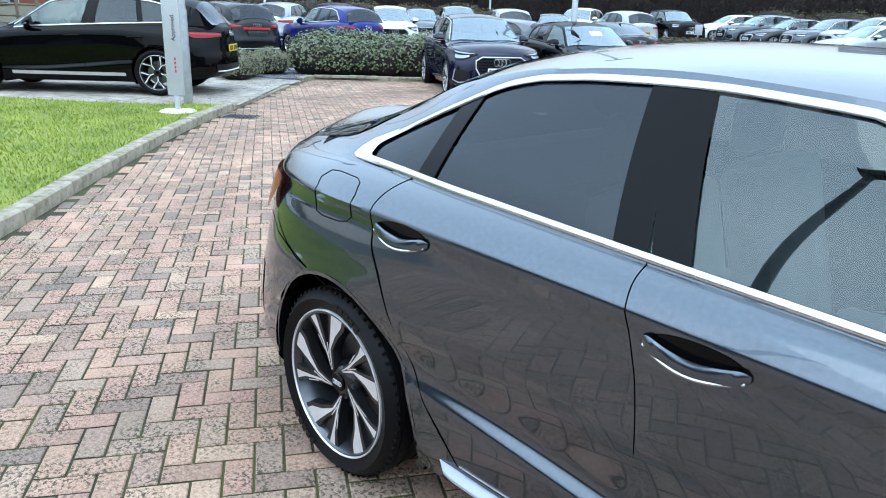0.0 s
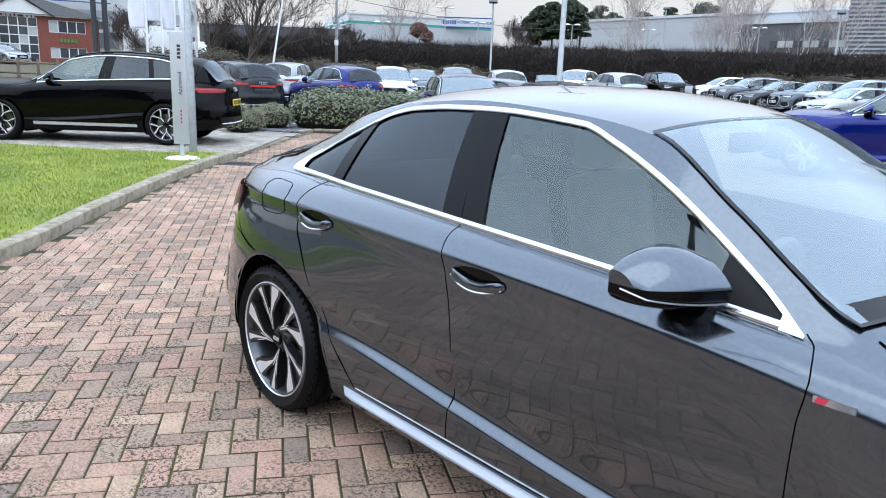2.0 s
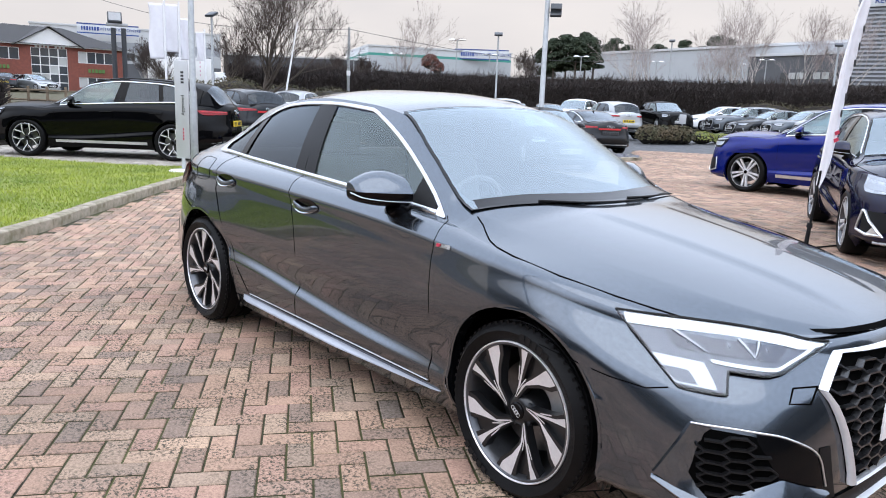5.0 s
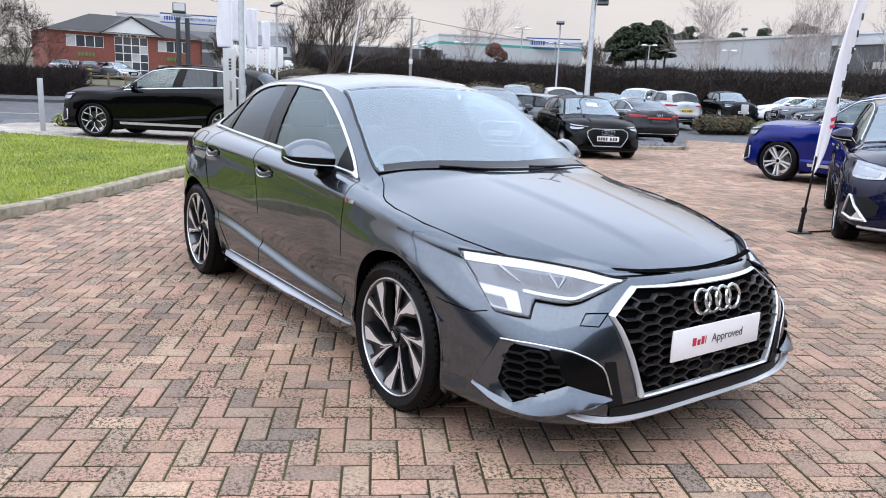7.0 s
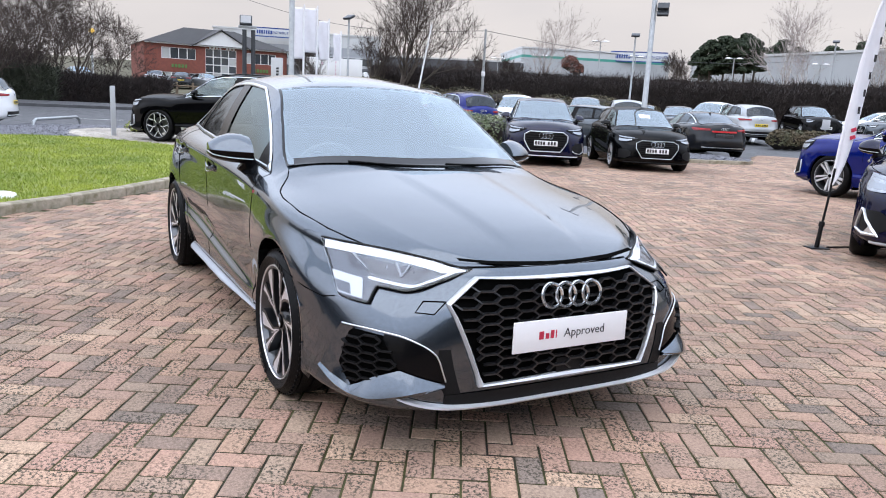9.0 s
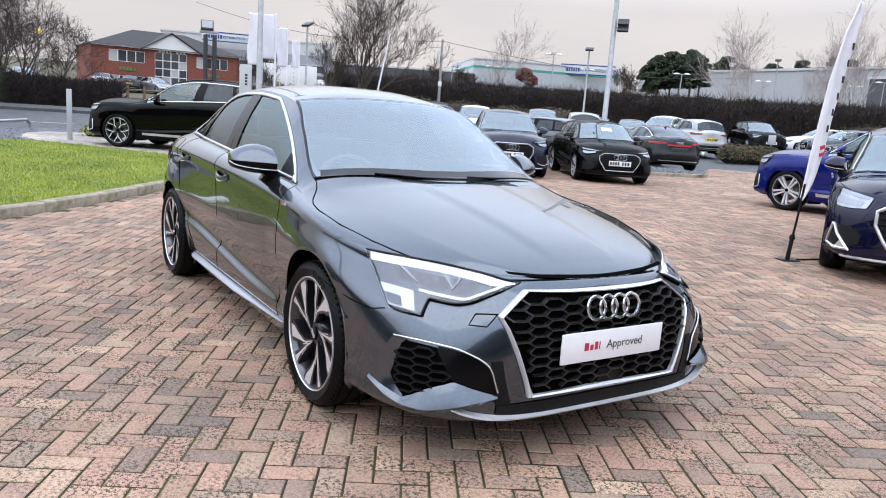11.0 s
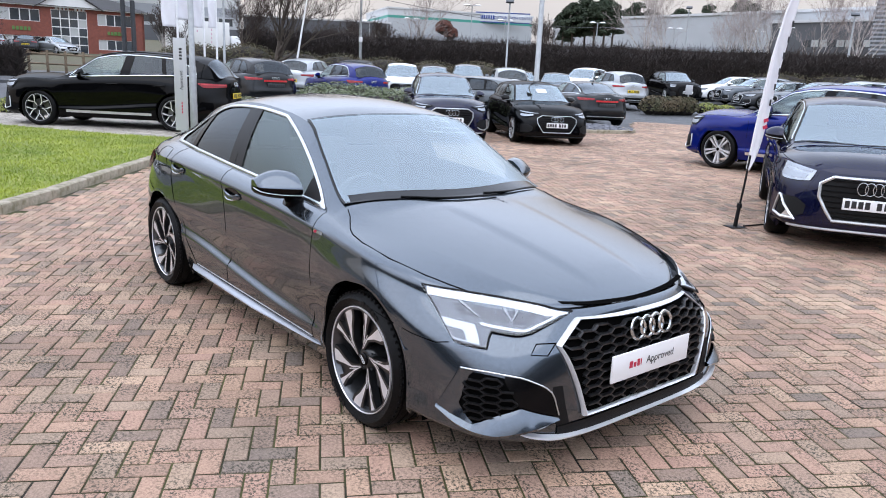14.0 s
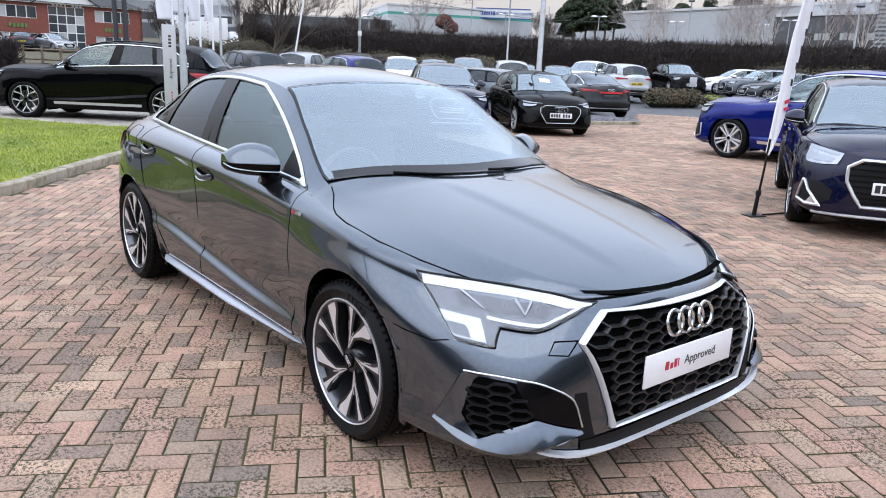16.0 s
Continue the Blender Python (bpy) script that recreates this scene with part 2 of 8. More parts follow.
PAVER_TONES = [(0.267, 0.210, 0.174), (0.405, 0.265, 0.195), (0.524, 0.346, 0.245), (0.488, 0.302, 0.230), (0.382, 0.282, 0.212), (0.584, 0.405, 0.285)]
PAVER = pieces_material("brick_paver", PAVER_TONES, 0.82, False)
PAVER_FAR = pieces_material("brick_paver_joined", PAVER_TONES, 0.82, True)
PAD_TONES = [(0.40, 0.365, 0.315), (0.52, 0.475, 0.415), (0.47, 0.415, 0.36), (0.58, 0.53, 0.46)]
PAD_SETT = pieces_material("concrete_sett", PAD_TONES, 0.7, True)
JOINT = material("mossy_joint_sand", (0.020, 0.017, 0.012), 0.95, colour2=(0.075, 0.078, 0.020), scale=2.2, bump=0.5, bump_scale=180)
KERB = material("weathered_concrete_kerb", (0.37, 0.32, 0.25), 0.85, colour2=(0.17, 0.15, 0.09), scale=9, bump=0.5, bump_scale=90)
ASPHALT = material("asphalt", (0.075, 0.077, 0.082), 0.72, colour2=(0.052, 0.053, 0.056), scale=3, bump=0.4, bump_scale=200, rough_vary=0.2)
SOIL = material("lawn_soil", (0.12, 0.155, 0.024), 0.95, colour2=(0.23, 0.25, 0.045), scale=1.6, bump=0.6, bump_scale=60)
SLATE = material("slate_chips", (0.10, 0.105, 0.125), 0.6, colour2=(0.19, 0.19, 0.21), scale=30, bump=0.6, bump_scale=40)
VERGE = material("rough_grass_verge", (0.060, 0.060, 0.026), 0.95, colour2=(0.085, 0.068, 0.040), scale=1.2, bump=0.8, bump_scale=20)
PAINTLINE = material("road_marking_paint", (0.62, 0.62, 0.60), 0.7, vary=0.35, scale=4)
GALV = material("galvanised_steel", (0.42, 0.44, 0.45), 0.45, metal=0.7, vary=0.2, scale=12)
GREYPOST = material("dark_grey_steel", (0.05, 0.055, 0.062), 0.4, metal=0.3, vary=0.15, scale=12)
WOOD = material("weathered_timber", (0.20, 0.15, 0.10), 0.85, colour2=(0.12, 0.09, 0.06), scale=6, bump=0.4, bump_scale=50)
FABRIC = material("white_banner_fabric", (0.78, 0.77, 0.80), 0.8, vary=0.06, scale=6, bump=0.1, bump_scale=300)
SIGNWHITE = material("white_sign_panel", (0.62, 0.64, 0.66), 0.4, vary=0.08, scale=2)
SIGNGREY = material("silver_totem_panel", (0.46, 0.47, 0.49), 0.45, metal=0.1, vary=0.06, scale=4)

# ---- mesh tools ----
def mesh_object(name, verts, faces, mat, parent=None, label="", smooth=True):
    """Links one mesh as one object under a thing or a part."""
    me = bpy.data.meshes.new(name)
    me.from_pydata([tuple(float(c) for c in v) for v in verts], [], [tuple(int(i) for i in f) for f in faces])
    me.validate()
    if mat is not None:
        me.materials.append(mat)
    if smooth:
        me.polygons.foreach_set("use_smooth", [True] * len(me.polygons))
        me.set_sharp_from_angle(angle=radians(38))
    ob = new(name, me)
    if parent is not None:
        ob.parent = parent
    if label:
        tagged(ob, label)
    return ob


def part(name, bm, mat, parent=None, label="", smooth=True):
    me = bpy.data.meshes.new(name)
    bm.to_mesh(me)
    bm.free()
    if mat is not None:
        me.materials.append(mat)
    if smooth:
        me.polygons.foreach_set("use_smooth", [True] * len(me.polygons))
        me.set_sharp_from_angle(angle=radians(38))
    ob = new(name, me)
    if parent is not None:
        ob.parent = parent
    if label:
        tagged(ob, label)
    return ob


def thing(name, m, label, category, group="", kind=""):
    ob = new(name)
    ob.empty_display_size = 0.2
    ob.matrix_world = m
    return tagged(ob, label, category, group, kind)


class Geo:
    """Vertices and faces gathered for one mesh."""

    def __init__(self):
        self.v, self.f = [], []

    def add(self, verts, faces):
        o = len(self.v)
        self.v += [tuple(p) for p in verts]
        self.f += [tuple(i + o for i in f) for f in faces]
        return self

    def grid(self, pts, close_u=False, close_v=False, flip=False):
        nu, nv = len(pts), len(pts[0])
        faces = []
        for i in range(nu if close_u else nu - 1):
            for j in range(nv if close_v else nv - 1):
                a, b = i * nv + j, ((i + 1) % nu) * nv + j
                c, d = ((i + 1) % nu) * nv + (j + 1) % nv, i * nv + (j + 1) % nv
                faces.append((d, c, b, a) if flip else (a, b, c, d))
        return self.add([p for row in pts for p in row], faces)

    def box(self, lo, hi, m=None, bevel=0.0):
        bm = bmesh.new()
        bmesh.ops.create_cube(bm, size=1.0)
        for v in bm.verts:
            v.co = Vector([(lo[i] + hi[i]) / 2 + v.co[i] * (hi[i] - lo[i]) for i in range(3)])
        if bevel:
            bmesh.ops.bevel(bm, geom=bm.edges[:], offset=bevel, segments=2, affect="EDGES", profile=0.5)
        bm.verts.index_update()
        vs = [m @ v.co if m is not None else v.co.copy() for v in bm.verts]
        fs = [[v.index for v in f.verts] for f in bm.faces]
        bm.free()
        return self.add(vs, fs)

    def tube(self, pts, radius, sides=6, cap=True):
        """A round bar along points; radius a number or one for each point."""
        pts = [Vector(p) for p in pts]
        rad = radius if isinstance(radius, (list, tuple)) else [radius] * len(pts)
        rings = []
        side = None
        for i, p in enumerate(pts):
            d = (pts[min(i + 1, len(pts) - 1)] - pts[max(i - 1, 0)])
            d = d.normalized() if d.length > 1e-9 else Vector((0, 0, 1))
            if side is None:
                side = d.orthogonal().normalized()
            side = side - d * side.dot(d)
            side = side.normalized() if side.length > 1e-6 else d.orthogonal().normalized()
            up = d.cross(side)
            rings.append([p + (side * math.cos(a) + up * math.sin(a)) * rad[i] for a in [2 * math.pi * k / sides for k in range(sides)]])
        o = len(self.v)
        self.grid(rings, close_v=True)
        if cap:
            self.f.append(tuple(o + k for k in range(sides)))
            self.f.append(tuple(o + (len(pts) - 1) * sides + k for k in reversed(range(sides))))
        return self

    def prism(self, poly, base, along):
        """A flat polygon (list of vectors) pushed along a vector."""
        a = [Vector(p) + Vector(base) for p in poly]
        b = [p + Vector(along) for p in a]
        n = len(poly)
        faces = [tuple(range(n - 1, -1, -1)), tuple(range(n, 2 * n))]
        faces += [(i, (i + 1) % n, n + (i + 1) % n, n + i) for i in range(n)]
        return self.add(a + b, faces)

    def lathe(self, profile, sides=32, axis="y", arc=1.0):
        """A profile of (radius, along) turned round an axis."""
        rows = []
        n = sides if arc >= 1 else sides + 1
        for k in range(n):
            a = 2 * math.pi * arc * k / sides
            row = []
            for r, h in profile:
                if axis == "y":
                    row.append((r * math.cos(a), h, r * math.sin(a)))
                else:
                    row.append((r * math.cos(a), r * math.sin(a), h))
            rows.append(row)
        return self.grid(rows, close_u=arc >= 1)

    def object(self, name, mat, parent=None, label="", smooth=True):
        return mesh_object(name, self.v, self.f, mat, parent, label, smooth)

    def moved(self, m):
        self.v = [tuple(m @ Vector(p)) for p in self.v]
        return self


def pchip(knots):
    """A smooth curve through knots (x, y) with no overshoot."""
    k = sorted(knots)
    xs, ys = np.array([a for a, _ in k], float), np.array([b for _, b in k], float)
    h, d = np.diff(xs), np.diff(ys) / np.diff(xs)
    m = np.zeros(len(xs))
    m[0], m[-1] = d[0], d[-1]
    for i in range(1, len(xs) - 1):
        if d[i - 1] * d[i] > 0:
            w1, w2 = 2 * h[i] + h[i - 1], h[i] + 2 * h[i - 1]
            m[i] = (w1 + w2) / (w1 / d[i - 1] + w2 / d[i])

    def curve(x):
        x = min(max(x, xs[0]), xs[-1])
        i = min(max(int(np.searchsorted(xs, x)) - 1, 0), len(xs) - 2)
        t = (x - xs[i]) / h[i]
        return float((1 + 2 * t) * (1 - t) ** 2 * ys[i] + t * (1 - t) ** 2 * h[i] * m[i] + t * t * (3 - 2 * t) * ys[i + 1] + t * t * (t - 1) * h[i] * m[i + 1])

    return curve


def lerp(a, b, t):
    return a + (b - a) * t


def rise(x, y):
    """The ground climbs gently beyond the forecourt."""
    r = math.hypot(x - 4.0, y + 2.0)
    return 0.031 * max(0.0, r - 27.0) ** 2 / (max(0.0, r - 27.0) + 4.0)


def text_mesh(body, size, mat, name, parent=None, depth=0.002):
    """Lettering in the built-in font, as a mesh lying in the xz plane, facing -y, centred."""
    cu = bpy.data.curves.new(name, "FONT")
    cu.body, cu.size, cu.extrude, cu.align_x, cu.align_y = body, size, depth, "CENTER", "CENTER"
    cu.resolution_u = 3
    tmp = bpy.data.objects.new(name, cu)
    scene.collection.objects.link(tmp)
    me = bpy.data.meshes.new_from_object(tmp.evaluated_get(bpy.context.evaluated_depsgraph_get()))
    bpy.data.objects.remove(tmp)
    me.materials.clear()
    me.materials.append(mat)
    me.transform(Matrix.Rotation(radians(90), 4, "X"))
    me.name = name
    ob = new(name, me)
    if parent is not None:
        ob.parent = parent
    return ob

# ---- cars ----
WHEEL_GRIP = material("worn_grey_leather", (0.16, 0.165, 0.17), 0.5, vary=0.2, scale=60)
UPPER = {
    "saloon": dict(
        zc=[(2.14, .70), (2.08, .738), (1.9, .80), (1.5, .885), (1.1, .952), (1.02, .967), (.95, 1.0), (.6, 1.185), (.27, 1.345), (.1, 1.39), (-.15, 1.418),
            (-.45, 1.425), (-.8, 1.405), (-1.1, 1.355), (-1.5, 1.215), (-1.82, 1.095), (-1.95, 1.07), (-2.15, 1.078), (-2.22, 1.03)],
        yr=[(2.14, .3), (2.0, .45), (1.6, .60), (1.0, .685), (.846, .703), (.5, .63), (.204, .56), (-.1, .55), (-.5, .55), (-1.0, .545), (-1.3, .555), (-1.6, .60), (-1.9, .64), (-2.22, .60)],
        zr=[(2.14, .705), (2.0, .745), (1.6, .82), (1.0, .91), (.846, .945), (.5, 1.14), (.204, 1.305), (-.1, 1.346), (-.45, 1.364), (-.8, 1.342), (-1.1, 1.285), (-1.4, 1.155), (-1.65, 1.055), (-1.9, 1.03), (-2.22, 1.0)],
        rear=(-1.08, -1.80), dlo=(-1.47, .80),
        hi=[(-1.6, 1.02), (-1.5, 1.04), (-1.44, 1.058), (-1.25, 1.145), (-1.07, 1.228), (-.91, 1.294), (-.72, 1.326), (-.4, 1.335), (-.04, 1.318), (.11, 1.271), (.30, 1.190), (.47, 1.096), (.65, .985), (.76, .91), (.9, .86)]),
    "suv": dict(
        zc=[(2.14, .72), (2.08, .765), (1.9, .835), (1.5, .90), (1.12, .95), (1.02, .967), (.95, 1.0), (.6, 1.185), (.27, 1.345), (.1, 1.39), (-.15, 1.415),
            (-.45, 1.425), (-1.0, 1.415), (-1.5, 1.385), (-1.85, 1.335), (-1.92, 1.29), (-2.12, 1.05), (-2.18, 1.0), (-2.22, .97)],
        yr=[(2.14, .3), (2.0, .45), (1.6, .60), (1.0, .685), (.846, .703), (.5, .63), (.204, .57), (-.1, .56), (-.5, .56), (-1.0, .555), (-1.5, .55), (-1.85, .55), (-2.1, .6), (-2.22, .6)],
        zr=[(2.14, .715), (2.0, .765), (1.6, .84), (1.0, .915), (.846, .945), (.5, 1.14), (.204, 1.305), (-.1, 1.35), (-.45, 1.372), (-1.0, 1.36), (-1.5, 1.32), (-1.8, 1.25), (-1.92, 1.19), (-2.1, 1.03), (-2.22, .965)],
        rear=(-1.86, -2.13), dlo=(-1.70, .80),
        hi=[(-1.75, 1.02), (-1.66, 1.09), (-1.52, 1.20), (-1.35, 1.278), (-1.1, 1.318), (-.72, 1.336), (-.4, 1.342), (-.04, 1.324), (.2, 1.28), (.9, 1.3)]),
    "fastback": dict(
        zc=[(2.14, .70), (2.08, .738), (1.9, .80), (1.5, .885), (1.1, .952), (1.02, .967), (.95, 1.0), (.6, 1.185), (.27, 1.345), (.1, 1.39), (-.15, 1.418),
            (-.4, 1.425), (-.8, 1.39), (-1.2, 1.30), (-1.6, 1.175), (-1.9, 1.085), (-2.1, 1.06), (-2.18, 1.055), (-2.22, 1.0)],
        yr=[(2.14, .3), (2.0, .45), (1.6, .60), (1.0, .685), (.846, .703), (.5, .63), (.204, .56), (-.1, .55), (-.5, .55), (-1.0, .54), (-1.4, .55), (-1.8, .60), (-2.22, .60)],
        zr=[(2.14, .705), (2.0, .745), (1.6, .82), (1.0, .91), (.846, .945), (.5, 1.14), (.204, 1.305), (-.1, 1.35), (-.45, 1.372), (-.8, 1.345), (-1.2, 1.235), (-1.6, 1.09), (-1.9, 1.03), (-2.22, .985)],
        rear=(-.95, -1.92), dlo=(-1.6, .80)),
}
LEVELS = [  # bottom to belt: half width along x, height along x, front end, front roundness, rear end, rear roundness
    dict(m=[(-2.3, .78), (-1.3, .80), (1.3, .80), (2.2, .78)], z=[(-2.3, .27), (-1.7, .20), (-1.0, .165), (1.0, .165), (1.8, .17), (2.3, .165)], F=2.12, nf=4.2, R=-2.14, nr=3.6),
    dict(m=[(-2.3, .86), (-1.318, .885), (-.9, .838), (.8, .838), (1.318, .89), (2.2, .88)], z=[(-2.3, .34), (-1.7, .29), (-1.0, .258), (1.0, .250), (1.8, .245), (2.3, .225)], F=2.205, nf=4.6, R=-2.25, nr=3.4),
    dict(m=[(-2.3, .87), (-1.318, .893), (-.9, .866), (-.4, .853), (.3, .851), (.7, .851), (1.318, .893), (2.2, .88)], z=[(-2.3, .40), (-1.3, .43), (-.85, .425), (-.28, .375), (.48, .320), (.9, .310), (1.4, .32), (2.3, .31)], F=2.207, nf=4.5, R=-2.275, nr=3.2),
    dict(m=[(-2.3, .87), (-1.318, .894), (-.9, .847), (-.4, .826), (.3, .824), (.7, .832), (1.318, .894), (2.2, .88)], z=[(-2.3, .52), (-1.3, .55), (-.85, .500), (-.28, .440), (.48, .382), (.9, .378), (1.4, .43), (2.3, .42)], F=2.205, nf=4.2, R=-2.285, nr=3.0),
    dict(m=[(-2.3, .87), (-1.318, .900), (-.7, .868), (-.2, .862), (.6, .860), (.95, .883), (1.15, .898), (1.318, .901), (2.2, .86)], z=[(-2.3, .66), (-1.0, .665), (-.3, .64), (.5, .61), (1.318, .664), (1.8, .555), (2.3, .545)], F=2.195, nf=3.6, R=-2.26, nr=2.8),
    dict(m=[(-2.3, .80), (-1.9, .825), (-1.318, .858), (-.7, .862), (-.2, .863), (.6, .856), (.95, .862), (1.15, .873), (1.318, .876), (1.7, .847), (2.2, .83)], z=[(-2.3, .90), (-1.75, .935), (-1.23, .930), (-.65, .914), (-.3, .902), (.2, .882), (.8, .842), (1.318, .778), (1.8, .690), (2.3, .655)], F=2.175, nf=2.45, R=-2.245, nr=2.6),
    dict(m=[(-2.3, .72), (-1.9, .725), (-1.45, .712), (-.9, .752), (-.2, .772), (.5, .766), (.78, .760), (1.0, .795), (1.3, .828), (2.2, .83)],
         z=[(-2.3, .985), (-1.8, 1.005), (-1.45, 1.020), (-.9, 1.003), (-.33, .978), (.14, .953), (.5, .930), (.78, .905), (1.0, .872), (1.3, .830), (1.63, .775), (1.9, .725), (2.3, .70)], F=2.14, nf=2.2, R=-2.22, nr=2.5),
]
X0F, X0R = 1.15, -1.25
NOSE_SHARE = (0, 0, 0, .15, .65, .9, 1.0)


class Shape:
    """The surfaces of one car, in the proportions of the small saloon, and the stretch that makes another of it."""

    def __init__(self, style, front, rear, axle_f, axle_r, half_width, clearance, belt, height, wheel_r, arch):
        self.up = UPPER[style]
        self.zc, self.yr, self.zr = (pchip(self.up[k]) for k in ("zc", "yr", "zr"))
        self.nose = min(1.0, max(.3, (height - 1.42) / .12)) if style == "suv" else 0.0
        blunt = (0, 0, 0, 0, .3, .9, .9)
        self.lv = [dict(m=pchip(l["m"]), z=pchip([(x, z + self.lift(x) * NOSE_SHARE[k]) for x, z in l["z"] + [(1.05, pchip(l["z"])(1.05))]]), F=l["F"] + self.nose * (0, 0, 0, 0, .004, .016, .022)[k],
                        nf=l["nf"] + self.nose * blunt[k], R=l["R"], nr=l["nr"]) for k, l in enumerate(LEVELS)]
        if self.nose:
            self.zc, self.zr = (pchip([(x, z + self.lift(x)) for x, z in self.up[k]]) for k in ("zc", "zr"))
        self.ax = ([-2.285, -1.318, 1.318, 2.21], [rear, axle_r, axle_f, front])
        self.az = ([0.0, .19, .95, 1.425], [0.0, clearance, belt, height])
        self.ky = half_width / .90
        self.hi_line = pchip(self.up["hi"]) if "hi" in self.up else None
        self.crease = style == "saloon"
        self.axles, self.wheel_r, self.arch = (axle_f, axle_r), wheel_r, arch

    def lift(self, x):
        """How much higher the bonnet and nose of a tall car stand."""
        return self.nose * float(np.interp(x, [1.05, 1.3, 1.63, 1.9, 2.3], [0, .050, .090, .112, .120]))

    def fz(self, z):
        """Heights on the nose, raised with the bonnet."""
        return z + self.nose * .105 * min(1.0, max(0.0, (z - .40) / .30))

    def warp(self, p):
        x = np.interp(p[0], *self.ax) + (p[0] - 2.21 if p[0] > 2.21 else 0) + (p[0] + 2.285 if p[0] < -2.285 else 0)
        return (float(x), p[1] * self.ky, float(np.interp(p[2], *self.az)))

    def unwarp_x(self, x):
        return float(np.interp(x, self.ax[1], self.ax[0]))

    def level(self, k, x):
        l = self.lv[k]
        m = l["m"](x)
        if x > X0F:
            m *= max(0.0, 1 - ((min(x, l["F"]) - X0F) / (l["F"] - X0F)) ** l["nf"]) ** (1 / l["nf"])
        if x < X0R:
            m *= max(0.0, 1 - ((X0R - max(x, l["R"])) / (X0R - l["R"])) ** l["nr"]) ** (1 / l["nr"])
        return m, l["z"](x)

    def undercut(self, x, z):
        """The narrow hollow under the shoulder crease of the saloon."""
        if not self.crease or x > 1.45 or x < -1.95:
            return 0.0
        d = float(np.interp(x, [-1.95, -1.7, -1.3, -.9, .4, .75, .95], [0, .010, .010, .005, .004, .002, 0]))
        return d * math.exp(-((z - self.lv[5]["z"](x) + .050) / .030) ** 2)

    def dome(self, x, y):
        """The raised middle of the saloon's bonnet."""
        if not self.crease or x < 1.06 or x > 2.06:
            return 0.0
        yc = .19 * (.9 + .4 * (2.0 - x))
        t = min(1.0, max(0.0, (yc + .03 - abs(y)) / .06))
        return .006 * min(1, (x - 1.06) / .12, (2.06 - x) / .15) * t * t * (3 - 2 * t)

    def side_y(self, x, z):
        pts = [self.level(k, x) for k in range(7)]
        if z >= pts[6][1]:
            ye, ze = pts[6]
            yr, zr = min(self.yr(x), .9 * ye), self.zr(x)
            t = min(1.0, (z - ze) / max(.01, zr - ze))
            return lerp(ye, yr, t) + .018 * math.sin(math.pi * t) * min(1, max(0, (zr - ze) / .3))
        if z > pts[5][1]:
            t = (z - pts[5][1]) / max(.001, pts[6][1] - pts[5][1])
            for _ in range(6):
                t = min(1.0, max(0.0, (z - .010 * math.sin(math.pi * t) - pts[5][1]) / max(.001, pts[6][1] - pts[5][1])))
            return lerp(pts[5][0], pts[6][0], t) + .010 * math.sin(math.pi * t)
        return pchip([(b + .0001 * i, a) for i, (a, b) in enumerate(pts[:6])])(z) - self.undercut(x, z)

    def front_x(self, y, z, rear=False):
        out = []
        for i, l in enumerate(self.lv):
            if rear:
                m, end, x0, n = l["m"](-1.9), l["R"], X0R, l["nr"]
            else:
                m, end, x0, n = l["m"](1.9), l["F"], X0F, l["nf"]
            x = x0 + (end - x0) * max(0.0, 1 - (min(abs(y), m) / m) ** n) ** (1 / n)
            out.append((l["z"](end) + .0001 * i, x))
        return pchip(out)(z)

    def top_z(self, x, y):
        ye = self.level(6, x)[0]
        yr = max(.02, min(self.yr(x), .9 * ye))
        return self.zc(x) - (self.zc(x) - self.zr(x)) * min(1.0, abs(y) / yr) ** 2.3 + self.dome(x, y)

    def hi(self, x):
        top = self.zr(x) - .026
        return min(top, self.hi_line(x)) if self.hi_line else top

    def around(self, deg, z, off=0.0, s=1, rear=False):
        """A place on the nose or tail: degrees round from the middle, and height."""
        a = radians(deg)
        px, py = [], []
        for i, l in enumerate(self.lv):
            end, x0, n = (l["R"], X0R, l["nr"]) if rear else (l["F"], X0F, l["nf"])
            x = x0 + (end - x0) * max(0.0, math.cos(a)) ** (2 / n)
            zz = l["z"](x) + .0001 * i
            px.append((zz, x))
            py.append((zz, l["m"](x) * max(0.0, math.sin(a)) ** (2 / n)))
        x, y = pchip(px)(z), pchip(py)(z)
        d = -1 if rear else 1
        return (x + d * off * math.cos(a), s * (y + off * math.sin(a)), z)

    def side(self, x, z, off=0.0, s=1):
        return (x, s * (self.side_y(x, z) + off), z)

    def front(self, y, z, off=0.0):
        return (self.front_x(y, z) + off, y, z)

    def back(self, y, z, off=0.0):
        return (self.front_x(y, z, True) - off, y, z)

    def top(self, x, y, off=0.0):
        return (x, y, self.top_z(x, y) + off)

    def emit(self, name, geo, mat, parent, label="", smooth=True, skin=False):
        geo.v = [self.warp(p) for p in geo.v]
        ob = geo.object(name, mat, parent, label, smooth)
        if skin:
            bm = bmesh.new()
            bm.from_mesh(ob.data)
            for f in bm.faces:
                c = f.calc_center_median()
                if f.normal.dot(c - Vector((c.x * .55, 0, .55))) < 0:
                    f.normal_flip()
            bm.to_mesh(ob.data)
            bm.free()
        return ob


def columns(cap, mid):
    """Stations along the flank: round the nose, along the side, round the tail."""
    half = math.pi / 2
    out = [("f", half * i / cap) for i in range(cap)]
    out += [("m", lerp(X0F, X0R, i / mid)) for i in range(mid + 1)]
    out += [("r", half * i / cap) for i in range(cap - 1, -1, -1)]
    return out


